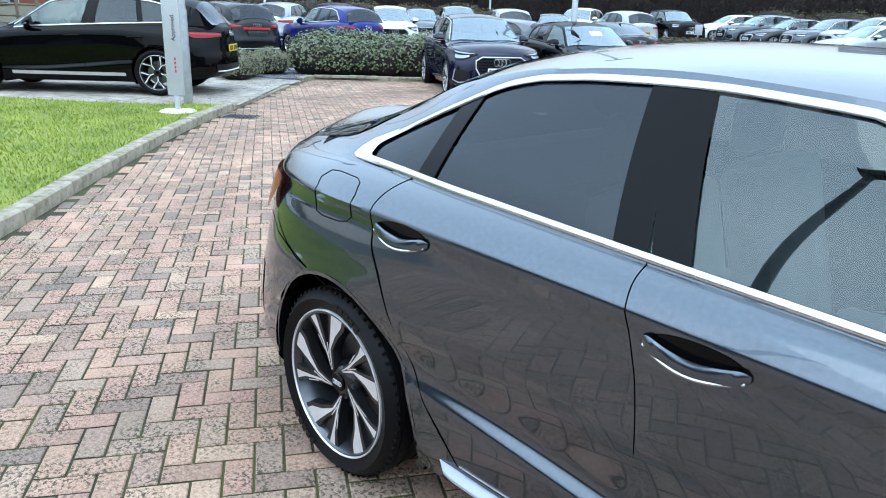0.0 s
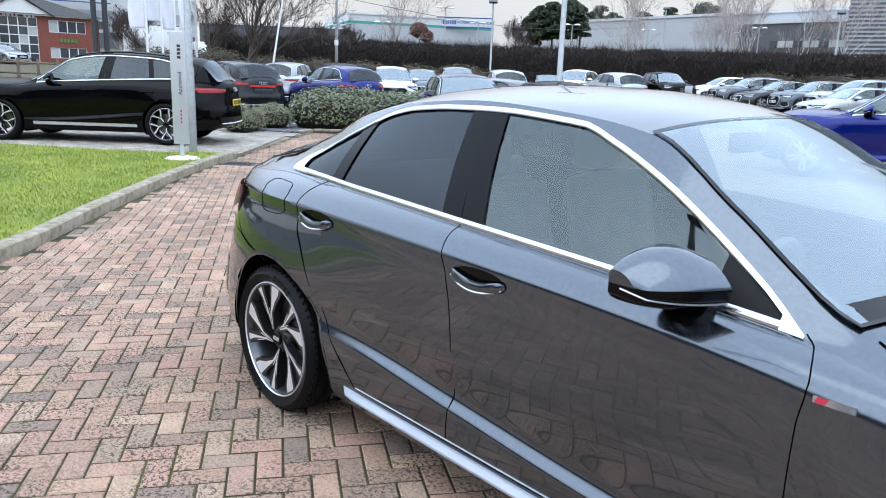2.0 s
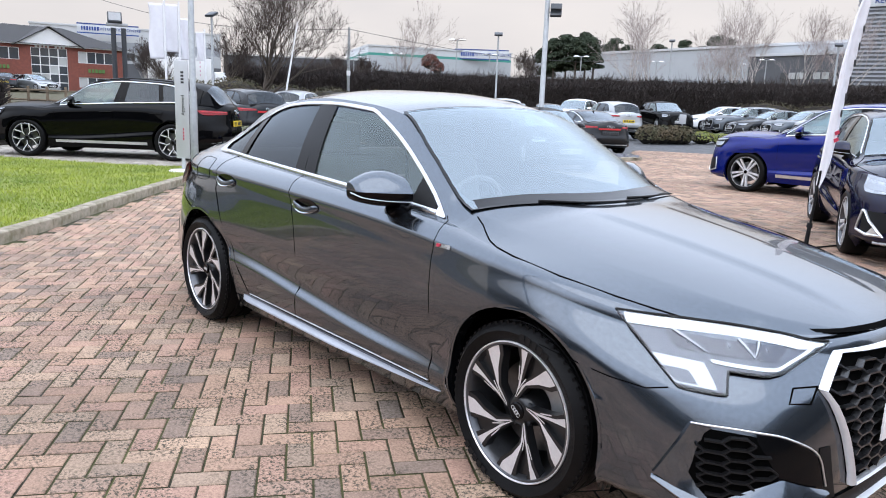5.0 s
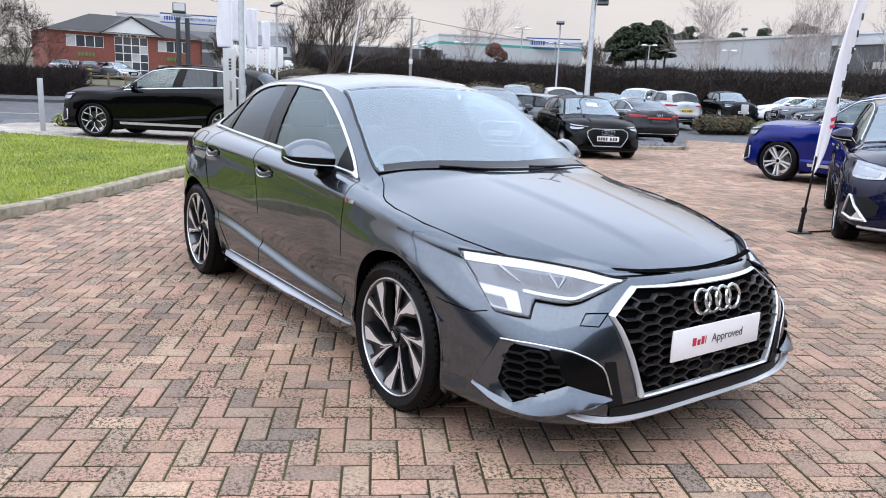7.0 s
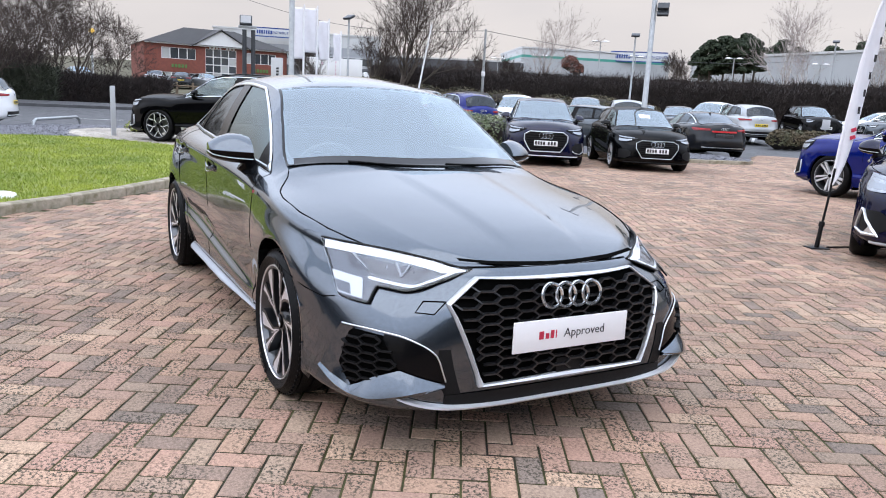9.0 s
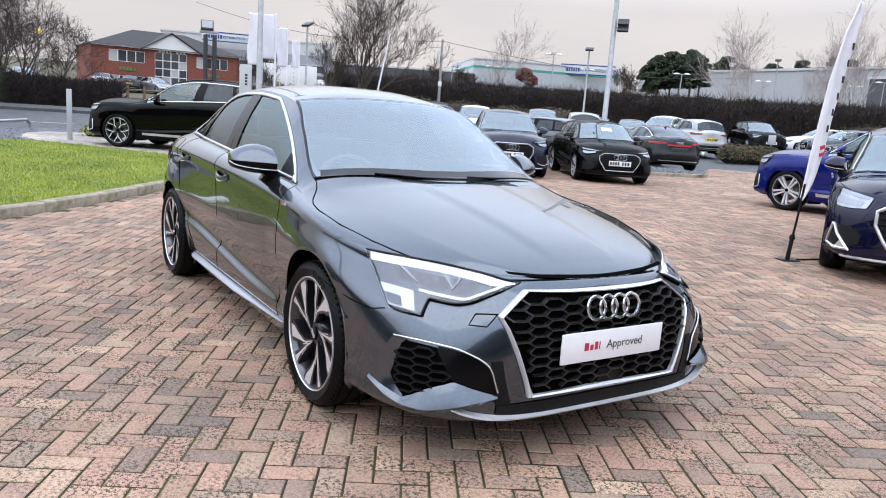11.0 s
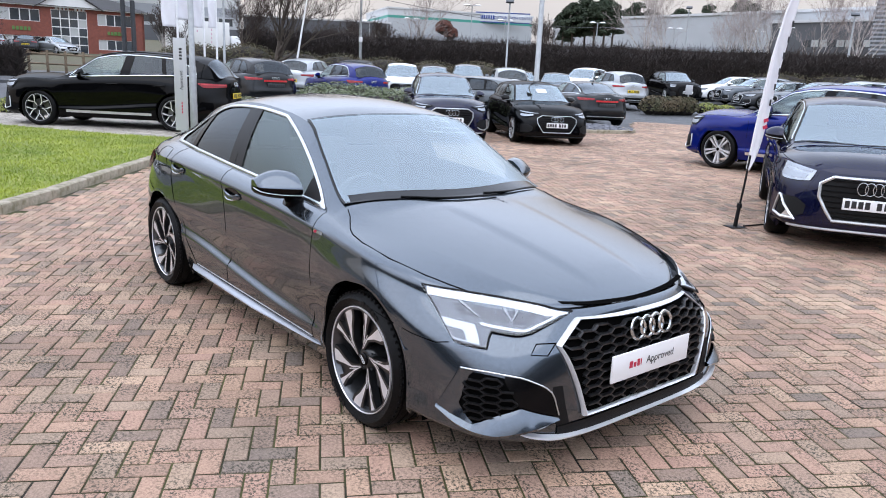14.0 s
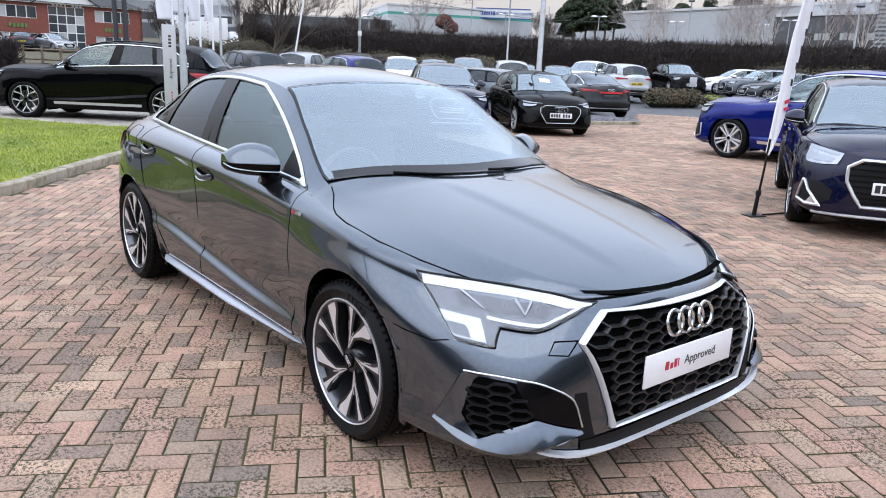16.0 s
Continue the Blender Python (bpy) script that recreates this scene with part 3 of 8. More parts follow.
def body_shell(sh, paint_mat, root, cap=16, mid=60, per=5, roof=8, label=""):
    """The painted shell: flanks, nose and tail with cut arches; bonnet, roof, pillars and boot round open windows."""
    cols = columns(cap, mid)
    flank, edge = [], []
    for kind, a in cols:
        pts = []
        for l in sh.lv:
            if kind == "m":
                x, y = a, l["m"](a)
            else:
                end, x0, n = (l["F"], X0F, l["nf"]) if kind == "f" else (l["R"], X0R, l["nr"])
                x = x0 + (end - x0) * max(0.0, math.cos(a)) ** (2 / n)
                y = l["m"](x) * max(0.0, math.sin(a)) ** (2 / n)
            pts.append((x, y, l["z"](x)))
        ks = list(range(len(pts)))
        low = [pchip([(k, p[i]) for k, p in zip(ks[:6], pts[:6])]) for i in range(3)]
        col = [tuple(c(k) for c in low) for k in np.linspace(0, 5, 5 * per + 1)]
        if kind == "m" or a > 1.2:
            col = [(p[0], p[1] - sh.undercut(p[0], p[2]), p[2]) for p in col]
        for k in range(1, per + 1):
            t = k / per
            bulge = .010 * math.sin(math.pi * t)
            near = min(1.0, pts[5][1] / .15)
            col.append(tuple(lerp(pts[5][i], pts[6][i], t) + (0, bulge * near, bulge)[i] for i in range(3)))
        flank.append(col)
        edge.append(pts[6])
    both_v, both_f = [], []
    dr, df = sh.up["dlo"]
    rt, rb = sh.up["rear"]
    upper, holes = [], set()
    for i, (x, ye, ze) in enumerate(edge):
        yr, zr = min(sh.yr(x), .9 * ye), sh.zr(x)
        kf = min(1.0, ye / .22)
        zr, zmid = lerp(ze, zr, kf), lerp(ze, sh.zc(x), kf)
        zl, zu = ze + .022, sh.hi(x)
        open_ = dr < x < df and zu - zl > .012
        if not open_:
            zl, zu = lerp(ze, zr, .33), lerp(ze, zr, .66)
        green = abs(zr - ze) > .05 and x < .9 and x > -1.95
        row = [(x, ye, ze)]
        for z in (zl, zu):
            y = sh.side_y(x, z) if green else lerp(ye, yr, (z - ze) / (zr - ze) if abs(zr - ze) > 1e-6 else .5)
            row.append((x, y, z))
        row.append((x, yr, zr))
        for j in range(1, roof + 1):
            y = yr * (1 - j / roof)
            row.append((x, y, zmid - (zmid - zr) * (y / max(yr, 1e-6)) ** 2.3 + sh.dome(x, y)))
        upper.append(row)
        if open_:
            holes.add(i)
    for s in (1, -1):
        g = Geo()
        nu, nv = len(flank), len(flank[0])
        vv = [sh.warp((p[0], s * p[1], p[2])) for r in flank for p in r]
        ff = [(i * nv + j, (i + 1) * nv + j, (i + 1) * nv + j + 1, i * nv + j + 1) for i in range(nu - 1) for j in range(nv - 1)]
        for xa in sh.axles:
            inside = [math.hypot(p[0] - xa, p[2] - sh.wheel_r) < sh.arch and abs(p[1]) > .3 for p in vv]
            ff = [f for f in ff if not all(inside[k] for k in f)]
            used = {k for f in ff for k in f}
            for k in used:
                if inside[k]:
                    d = math.hypot(vv[k][0] - xa, vv[k][2] - sh.wheel_r) or 1e-6
                    vv[k] = (xa + (vv[k][0] - xa) / d * sh.arch, vv[k][1], sh.wheel_r + (vv[k][2] - sh.wheel_r) / d * sh.arch)
        g.add(vv, [f if s > 0 else f[::-1] for f in ff])
        uu = [sh.warp((p[0], s * p[1], p[2])) for r in upper for p in r]
        nw = len(upper[0])
        fu = []
        for i in range(len(upper) - 1):
            for j in range(nw - 1):
                if j == 1 and i in holes and i + 1 in holes:
                    continue
                if j >= 3:
                    cx = (upper[i][j][0] + upper[i + 1][j][0]) / 2
                    cy = (upper[i][j][1] + upper[i][j + 1][1]) / 2
                    b, t = screen_base(cy), screen_top(cy)
                    if t + .02 < cx < b - .03 and cy < sh.yr(cx) - .03:
                        continue
                    if rb + .03 < cx < rt - .02 and cy < sh.yr(cx) - .03:
                        continue
                a = i * nw + j
                fu.append((a, a + nw, a + nw + 1, a + 1))
        g.add(uu, [f if s > 0 else f[::-1] for f in fu])
        both_v.append(g.v)
        both_f.append(g.f)
    full = Geo().add(both_v[0], both_f[0]).add(both_v[1], both_f[1])
    bm = bmesh.new()
    vs = [bm.verts.new(p) for p in full.v]
    for f in full.f:
        try:
            bm.faces.new([vs[k] for k in f])
        except ValueError:
            pass
    bmesh.ops.remove_doubles(bm, verts=bm.verts[:], dist=0.0006)
    bmesh.ops.delete(bm, geom=[v for v in bm.verts if not v.link_faces], context="VERTS")
    return part("body", bm, paint_mat, root, label)


def screen_base(y):
    return 1.02 - .175 * (y / .70) ** 2


def screen_top(y):
    return .27 - .066 * (y / .547) ** 2


def glazing(sh, root, side_mats, hero=False):
    """Windscreen, rear window and side windows with their dark bands, pillars and bright trims."""
    n, w = 14, 18
    rt, rb = sh.up["rear"]

    def patch(off, inset, fn, na, nb):
        return [[fn(a / na, b / nb, off, inset) for b in range(nb + 1)] for a in range(na + 1)]

    def screen(a, b, off, inset):
        f = 2 * b - 1
        x = .6
        for _ in range(3):
            y = f * (sh.yr(x) - .004 - inset)
            x = lerp(screen_base(y) - inset, screen_top(y) + inset * .7, a)
        return sh.top(x, y, off)

    def rear(a, b, off, inset):
        f = 2 * b - 1
        x = lerp(rt - inset * .6, rb + inset, a)
        return sh.top(x, f * (sh.yr(x) - .014 - inset), off)

    for name, fn in (("windscreen", screen), ("rear_window", rear)):
        pane = sh.emit(name, Geo().grid(patch(.004, 0, fn, n, w)), SCREEN if name == "windscreen" else side_mats[1], root, skin=True)
        pane.visible_shadow = False
        band = Geo()
        outer = [fn(a, b, .007, 0) for a, b in border(n, w)]
        inner = [fn(a, b, .007, .014) for a, b in border(n, w)]
        band.grid([outer, inner], close_v=True)
        if hero and name == "windscreen":
            low = lambda b, d: sh.top(screen_base((2 * b - 1) * .69) - d, (2 * b - 1) * (.69 - .25 * d), .006)
            band.grid([[low(b / 24, d) for b in range(25)] for d in (.010, .04, .066)])
        sh.emit("dark_band", band, SCREEN_FRIT, pane, "black ceramic border band on the glass")
    dr, df = sh.up["dlo"]
    xs = [x for x in np.linspace(dr, df, 46) if sh.hi(x) - (sh.level(6, x)[1] + .022) > .012]
    lo = lambda x: sh.level(6, x)[1] + .022
    hi = sh.hi
    cuts = [xs[0], -1.08, -.345, xs[-1]]
    for s in (1, -1):
        def y_of(x, z, off):
            return (x, s * (sh.side_y(x, z) + off), z)

        def slanted(x0, x1, lean, off, nz=8, nx=14):
            rows = []
            for a in range(nx + 1):
                row = []
                for b in range(nz + 1):
                    x = lerp(x0, x1, a / nx)
                    lx = lean * (b / nz)
                    x2 = min(max(x - lx * (1 if (x0 > xs[0] or a > 0) else 0), xs[0]), xs[-1])
                    if x1 >= xs[-1] and a == nx:
                        x2 = xs[-1]
                    z2 = lerp(lo(x2), hi(x2), b / nz)
                    row.append(y_of(x2, z2, off))
                rows.append(row)
            return rows
        names = ("quarter_window", "rear_side_window", "front_side_window")
        for i, nm in enumerate(names):
            pane = sh.emit(nm, Geo().grid(slanted(cuts[i], cuts[i + 1], .06, -.006), flip=s < 0), side_mats[1] if i < 2 else side_mats[0], root, skin=True)
            pane.visible_shadow = False
        pil = Geo()
        pil.grid(slanted(-.425, -.335, .055, .001, nx=2))
        pil.grid(slanted(-.325, -.232, .09, .001, nx=2))
        sh.emit("door_pillar_trim", pil, BLACK_GLOSS, root, "gloss black pillar cover between the side windows", skin=True)
        q = Geo().grid(slanted(-1.125, -1.05, -.055, .001, nx=2))
        sh.emit("quarter_pillar_trim", q, BLACK_GLOSS, root)
        if hero:
            m = Geo().grid([[y_of(x, lerp(lo(x), hi(x), b / 3), .001) for b in range(4)] for x in np.linspace(.535, xs[-1], 8)])
            sh.emit("mirror_triangle", m, BLACK_MATT, root)
        trim = Geo()
        wid = .017
        low_line = [x for x in xs]
        lower = [[y_of(x, lo(x) - wid + wid * 1.1 * b, .004 + .005 * math.sin(math.pi * b)) for b in (0, .33, .66, 1)] for x in low_line]
        upper = [[y_of(x, hi(x) - .004 + wid * b, .004 + .005 * math.sin(math.pi * b)) for b in (0, .33, .66, 1)] for x in low_line]
        trim.grid(lower, flip=s > 0)
        trim.grid(upper, flip=s > 0)
        if hero:
            xe, xt = xs[-1], .755
            trim.grid([[y_of(xe, lo(xe) - wid, .004), y_of(xe, (lo(xe) + hi(xe)) / 2, .009), y_of(xe, hi(xe) - .004 + wid, .004)], [y_of(xt, lo(xt) - wid, .004), y_of(xt, lo(xt) - wid + .003, .006), y_of(xt, lo(xt) - wid + .006, .004)]])
            x0 = xs[0]
            outer = [(x0 + .10, lo(x0 + .10) - wid), (x0 + .03, lo(x0) - wid + .001), (x0 - .035, lo(x0) - wid + .004), (x0 - .055, lo(x0) - .006), (x0 - .048, lo(x0) + .012), (x0 - .01, hi(x0) + wid + .002), (x0 + .10, hi(x0 + .10) + wid)]
            inner = [(x0 + .10, lo(x0 + .10)), (x0 + .06, lo(x0 + .06)), (x0 + .045, lo(x0 + .045) + .002), (x0 + .036, lo(x0 + .04) + .008), (x0 + .04, hi(x0 + .04) - .010), (x0 + .055, hi(x0 + .055) - .004), (x0 + .10, hi(x0 + .10) - .002)]
            trim.grid([[y_of(a[0], a[1], .005), y_of((a[0] + b[0]) / 2, (a[1] + b[1]) / 2, .010), y_of(b[0], b[1], .006)] for a, b in zip(outer, inner)])
        sh.emit("window_trim", trim, CHROME if hero else side_mats[2], root, "bright trim strip round the side windows" if hero else "")


def border(n, w):
    out = [(0, b / w) for b in range(w)] + [(a / n, 1) for a in range(n)]
    return out + [(1, 1 - b / w) for b in range(w)] + [(1 - a / n, 0) for a in range(n)]


def arches(sh, paint_mat, root):
    """Dark liners behind the cut arches and the rolled lips of the wings."""
    for xa in sh.axles:
        for s in (1, -1):
            liner, lip = [], []
            for k in range(33):
                a = radians(-28 + 236 * k / 32)
                x, z = xa + sh.arch * math.cos(a), sh.wheel_r + sh.arch * math.sin(a)
                zz = float(np.interp(z, sh.az[1], sh.az[0]))
                y = sh.side_y(sh.unwarp_x(x), max(zz, .17)) * sh.ky
                liner.append([(xa + (sh.arch + .012) * math.cos(a), s * (y - .012), sh.wheel_r + (sh.arch + .012) * math.sin(a)), (xa + (sh.arch + .02) * math.cos(a), s * (y - .42), sh.wheel_r + (sh.arch + .02) * math.sin(a))])
                lip.append([(x, s * (y + .001), z), (xa + (sh.arch - .012) * math.cos(a), s * (y + .001), sh.wheel_r + (sh.arch - .012) * math.sin(a)), (xa + (sh.arch - .010) * math.cos(a), s * (y - .05), sh.wheel_r + (sh.arch - .010) * math.sin(a))])
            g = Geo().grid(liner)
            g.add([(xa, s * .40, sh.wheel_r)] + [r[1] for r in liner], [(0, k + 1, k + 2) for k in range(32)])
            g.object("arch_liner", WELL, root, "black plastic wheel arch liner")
            Geo().grid(lip).object("arch_lip", paint_mat, root)


WHEELS = {}


def wheel_meshes(style, radius, rim, width, hero):
    """One wheel, its axis along y, the outer face at +y: the meshes of rim, tyre, spokes, cap, brake."""
    key = (style, radius)
    if key in WHEELS:
        return WHEELS[key]
    w = width / 2
    sides = 72 if hero else 28
    tyre = Geo()
    prof = [(rim - .004, w - .012), (rim + .012, w - .002), (rim + .03, w + .006), (lerp(rim, radius, .55), w + .010), (radius - .022, w), (radius - .008, w - .016)]
    groove = [(radius, w - .03)]
    if hero:
        for c in (-.5, -.17, .17, .5):
            y = -c * 2 * (w - .03)
            groove += [(radius, y + .008), (radius - .007, y + .006), (radius - .007, y - .006), (radius, y - .008)]
    back = [(r, -h) for r, h in reversed(prof)]
    tyre.lathe(prof + groove + [(radius, -(w - .03))] + back, sides)
    if hero:
        for k in range(64):
            a = 2 * math.pi * k / 64
            m = Matrix.Rotation(-a, 4, "Y")
            for s in (1, -1):
                tyre.box((radius - .014, s * (w - .014) - .012, -.0050), (radius - .001, s * (w - .014) + .001, .0050), m @ Matrix.Translation((0, 0, .006 * s)))
    out = [("tyre", tyre, RUBBER)]
    barrel = Geo().lathe([(rim + .002, w - .006), (rim - .010, w - .004), (rim - .018, w - .02), (rim - .03, w - .06), (rim - .045, -w + .02), (rim - .01, -w)], sides)
    out.append(("rim", barrel, RIM_GREY))
    lipg = Geo().lathe([(rim + .003, w - .008), (rim + .002, w - .001), (rim - .001, w + .0), (rim - .004, w - .006)], sides)
    out.append(("rim_lip", lipg, MACHINED if style != "plain" else ALLOY))
    brake = Geo().lathe([(.0, .0), (rim * .66, .0), (rim * .66, -.02), (.0, -.02)], 28 if not hero else 48)
    out.append(("brake_disc", brake, DISC))
    hub = Geo().lathe([(.0, w - .028), (.034, w - .028), (.050, w - .034), (.066, w - .06), (.075, -.0)], 28)
    out.append(("hub", hub, ALLOY_DARK if style in ("hero", "black") else ALLOY))
    cap = Geo().lathe([(.0, w - .018), (.027, w - .018), (.031, w - .022), (.031, w - .035)], 24)
    out.append(("centre_cap", cap, BLACK_GLOSS))
    dark, face = Geo(), Geo()
    y0, y1 = w - .05, w - .012

    def arm(pts, top, thick=.035, dish=.020):
        """A spoke: a flat outline (along, across), dished towards the hub, with dark flanks."""
        d = lambda p: w - .010 - dish * (1 - min(1, math.hypot(*p) / rim))
        outer = [(p[0], d(p), p[1]) for p in pts]
        inner = [(p[0], d(p) - thick, p[1] * 1.03) for p in pts]
        k = len(pts)
        dark.add(outer + inner, [tuple(range(k)), tuple(range(2 * k - 1, k - 1, -1))] + [(i, (i + 1) % k, k + (i + 1) % k, k + i) for i in range(k)])
        c = (sum(p[0] for p in top) / len(top), sum(p[1] for p in top) / len(top))
        face.add([(p[0], d(p) + .0015, p[1]) for p in top], [tuple(range(len(top)))])

    if style in ("hero", "black"):
        for k in range(1 if hero else 5):
            o1, o2 = len(dark.v), len(face.v)
            r = rim - .004
            if hero:
                # a broad blade and a slim one leave the hub together and sweep apart towards the rim
                bow = lambda rows: [(r * f * math.cos(radians(g)), r * f * math.sin(radians(g))) for f, g in rows]
                arm(bow([(.18, -36), (.42, -14), (.6, -2), (.75, 4), (1, 8), (1, 31), (.82, 29), (.64, 18), (.44, 1), (.18, -24)]),
                    bow([(.20, -33), (.42, -10.5), (.52, -3), (.70, 6), (1, 12.5), (1, 27), (.84, 25), (.66, 14), (.46, -3.5), (.20, -29)]))
                arm(bow([(.18, -42), (.38, -25), (.6, -20.5), (.8, -20), (1, -23), (1, -6), (.8, -8), (.6, -10), (.42, -12), (.18, -31)]),
                    bow([(.20, -38), (.40, -20.5), (.60, -17), (.78, -16.5), (1, -19), (1, -11), (.82, -12), (.62, -13.5), (.42, -15.5), (.20, -35)]))
                for line in ([(.34, -21), (.56, -7), (.56, -5.2), (.34, -18.5)], [(.48, -21.2), (.70, -20.2), (.70, -18.8), (.48, -19.2)]):
                    face.add([(p[0], w - .0085 - .020 * (1 - math.hypot(*p) / rim), p[1]) for p in bow(line)], [(0, 1, 2, 3)])
                web = bow([(.18, -36), (.18, -30), (.45, -2), (.7, 8), (1, 14), (1, -12), (.7, -14), (.45, -16)])
            else:
                # a stem that forks into two broad tips
                q = rim / .27
                arm([(.05, -.018), (.05, .018), (r * .52, .022), (r * .52, -.022)], [(.06, -.008), (.06, .008), (r * .50, .013), (r * .50, -.013)])
                for c in (1, -1):
                    arm([(r * .44, 0), (r * .46, c * .022), (r * .74, c * .078 * q), (r, c * .125 * q), (r, c * .070 * q), (r * .80, c * .040 * q), (r * .58, 0)][::c],
                        [(r * .50, c * .004), (r * .50, c * .016), (r * .76, c * .074 * q), (r, c * .120 * q), (r, c * .082 * q), (r * .80, c * .054 * q), (r * .58, c * .012)][::c])
                web = [(.048, -.006), (.048, .006), (r * .3, .010), (r * .4, .010), (r * .45, .010), (r * .45, -.010), (r * .4, -.010), (r * .3, -.010)]
            deep = lambda p: w - .028 - .020 * (1 - min(1, math.hypot(*p) / rim))
            dark.add([(p[0], deep(p), p[1]) for p in web] + [(p[0], deep(p) - .02, p[1]) for p in web], [tuple(range(8)), tuple(range(15, 7, -1))] + [(i, (i + 1) % 8, 8 + (i + 1) % 8, 8 + i) for i in range(8)])
            m = Matrix.Rotation(-2 * math.pi * k / 5 + (0 if hero else .35), 4, "Y")
            for i in range(o1, len(dark.v)):
                dark.v[i] = tuple(m @ Vector(dark.v[i]))
            for i in range(o2, len(face.v)):
                face.v[i] = tuple(m @ Vector(face.v[i]))
    else:
        for k in range(5):
            o1, o2 = len(dark.v), len(face.v)
            r = rim - .003
            for c in (-1, 1):
                arm([(.05, c * .004), (.05, c * .026), (r, c * .062), (r, c * .022)], [(.05, c * .007), (.05, c * .023), (r, c * .058), (r, c * .026)])
            m = Matrix.Rotation(-2 * math.pi * k / 5 + .3, 4, "Y")
            for i in range(o1, len(dark.v)):
                dark.v[i] = tuple(m @ Vector(dark.v[i]))
            for i in range(o2, len(face.v)):
                face.v[i] = tuple(m @ Vector(face.v[i]))
    if not hero:
        out.append(("rim_spider", dark, ALLOY_DARK if style == "black" else ALLOY))
        out.append(("rim_face", face, MACHINED if style == "black" else ALLOY))
    if hero:
        out.append(("spoke", dark, ALLOY_DARK))
        out.append(("spoke_face", face, MACHINED))
        rings = Geo()
        for i in range(4):
            ring = [(.0075 * math.cos(a) + (i - 1.5) * .0105, w - .0172, .0075 * math.sin(a)) for a in np.linspace(0, 2 * math.pi, 17)]
            rings.tube(ring, .0011, 5, cap=False)
        out.append(("cap_emblem", rings, MACHINED))
        bolts = Geo()
        for k in range(5):
            a = 2 * math.pi * (k + .5) / 5
            bolts.box((-.010, w - .06, -.010), (.010, w - .036, .010), Matrix.Translation((.052 * math.cos(a), 0, .052 * math.sin(a))), .003)
        out.append(("bolt_circle", bolts, GREYPOST))
        va = radians(-18)
        val = Geo().tube([((rim - .012) * math.cos(va), w - .045, (rim - .012) * math.sin(va)), ((rim - .05) * math.cos(va), w - .036, (rim - .05) * math.sin(va))], .0055, 8)
        out.append(("tyre_valve", val, BLACK_MATT))
        letters = Geo()
        rng = random.Random(5)
        for base in (-1.15, 1.7):
            for i in range(5):
                a = base + i * .10
                rr = lerp(rim, radius, .5)
                m = Matrix.Rotation(-a, 4, "Y")
                letters.box((rr - .013, w + .0085, -.010), (rr + .013, w + .0115, .010), m)
        out.append(("sidewall_lettering", letters, BLACK_MATT))
        cal = Geo().lathe([(rim * .45, -.01), (rim * .74, -.01), (rim * .74, .035), (rim * .45, .035), (rim * .45, -.01)], 60, arc=.16)
        cal.moved(Matrix.Rotation(radians(-122), 4, "Y"))
        out.append(("brake_caliper", cal, GALV))
    made = []
    for name, g, mat in out:
        ob = g.object(name, mat)
        made.append((name, ob.data))
        bpy.data.objects.remove(ob)
    WHEELS[key] = made
    return made


def wheels(sh, root, style, rim, width, face_y, hero=False, steer=0.0):
    for xa in sh.axles:
        for s in (1, -1):
            meshes = wheel_meshes(style, sh.wheel_r, rim, width, hero)
            d = dict(meshes)
            hubm = new("wheel", d["rim"])
            hubm.parent = root
            yaw = steer if xa > 0 else 0
            hubm.matrix_basis = Matrix.Translation((xa, s * (face_y - width / 2), sh.wheel_r)) @ Matrix.Rotation(radians(yaw + (180 if s < 0 else 0)), 4, "Z")
            turn = radians(-113 if xa > 0 else -74) if hero else 0.0
            for name, me in meshes:
                for k in range(5 if name in ("spoke", "spoke_face") else 1):
                    if name != "rim":
                        ob = new(name, me)
                        ob.parent = hubm
                        spun = {"spoke": turn, "spoke_face": turn, "bolt_circle": turn, "cap_emblem": turn + radians(74), "tyre_valve": turn + radians(72)}.get(name, 0.0)
                        ob.matrix_basis = Matrix.Rotation(2 * math.pi * k / 5 + spun, 4, "Y")
                        if name in ("bolt_circle", "sidewall_lettering"):
                            tagged(ob, kind="stuff")


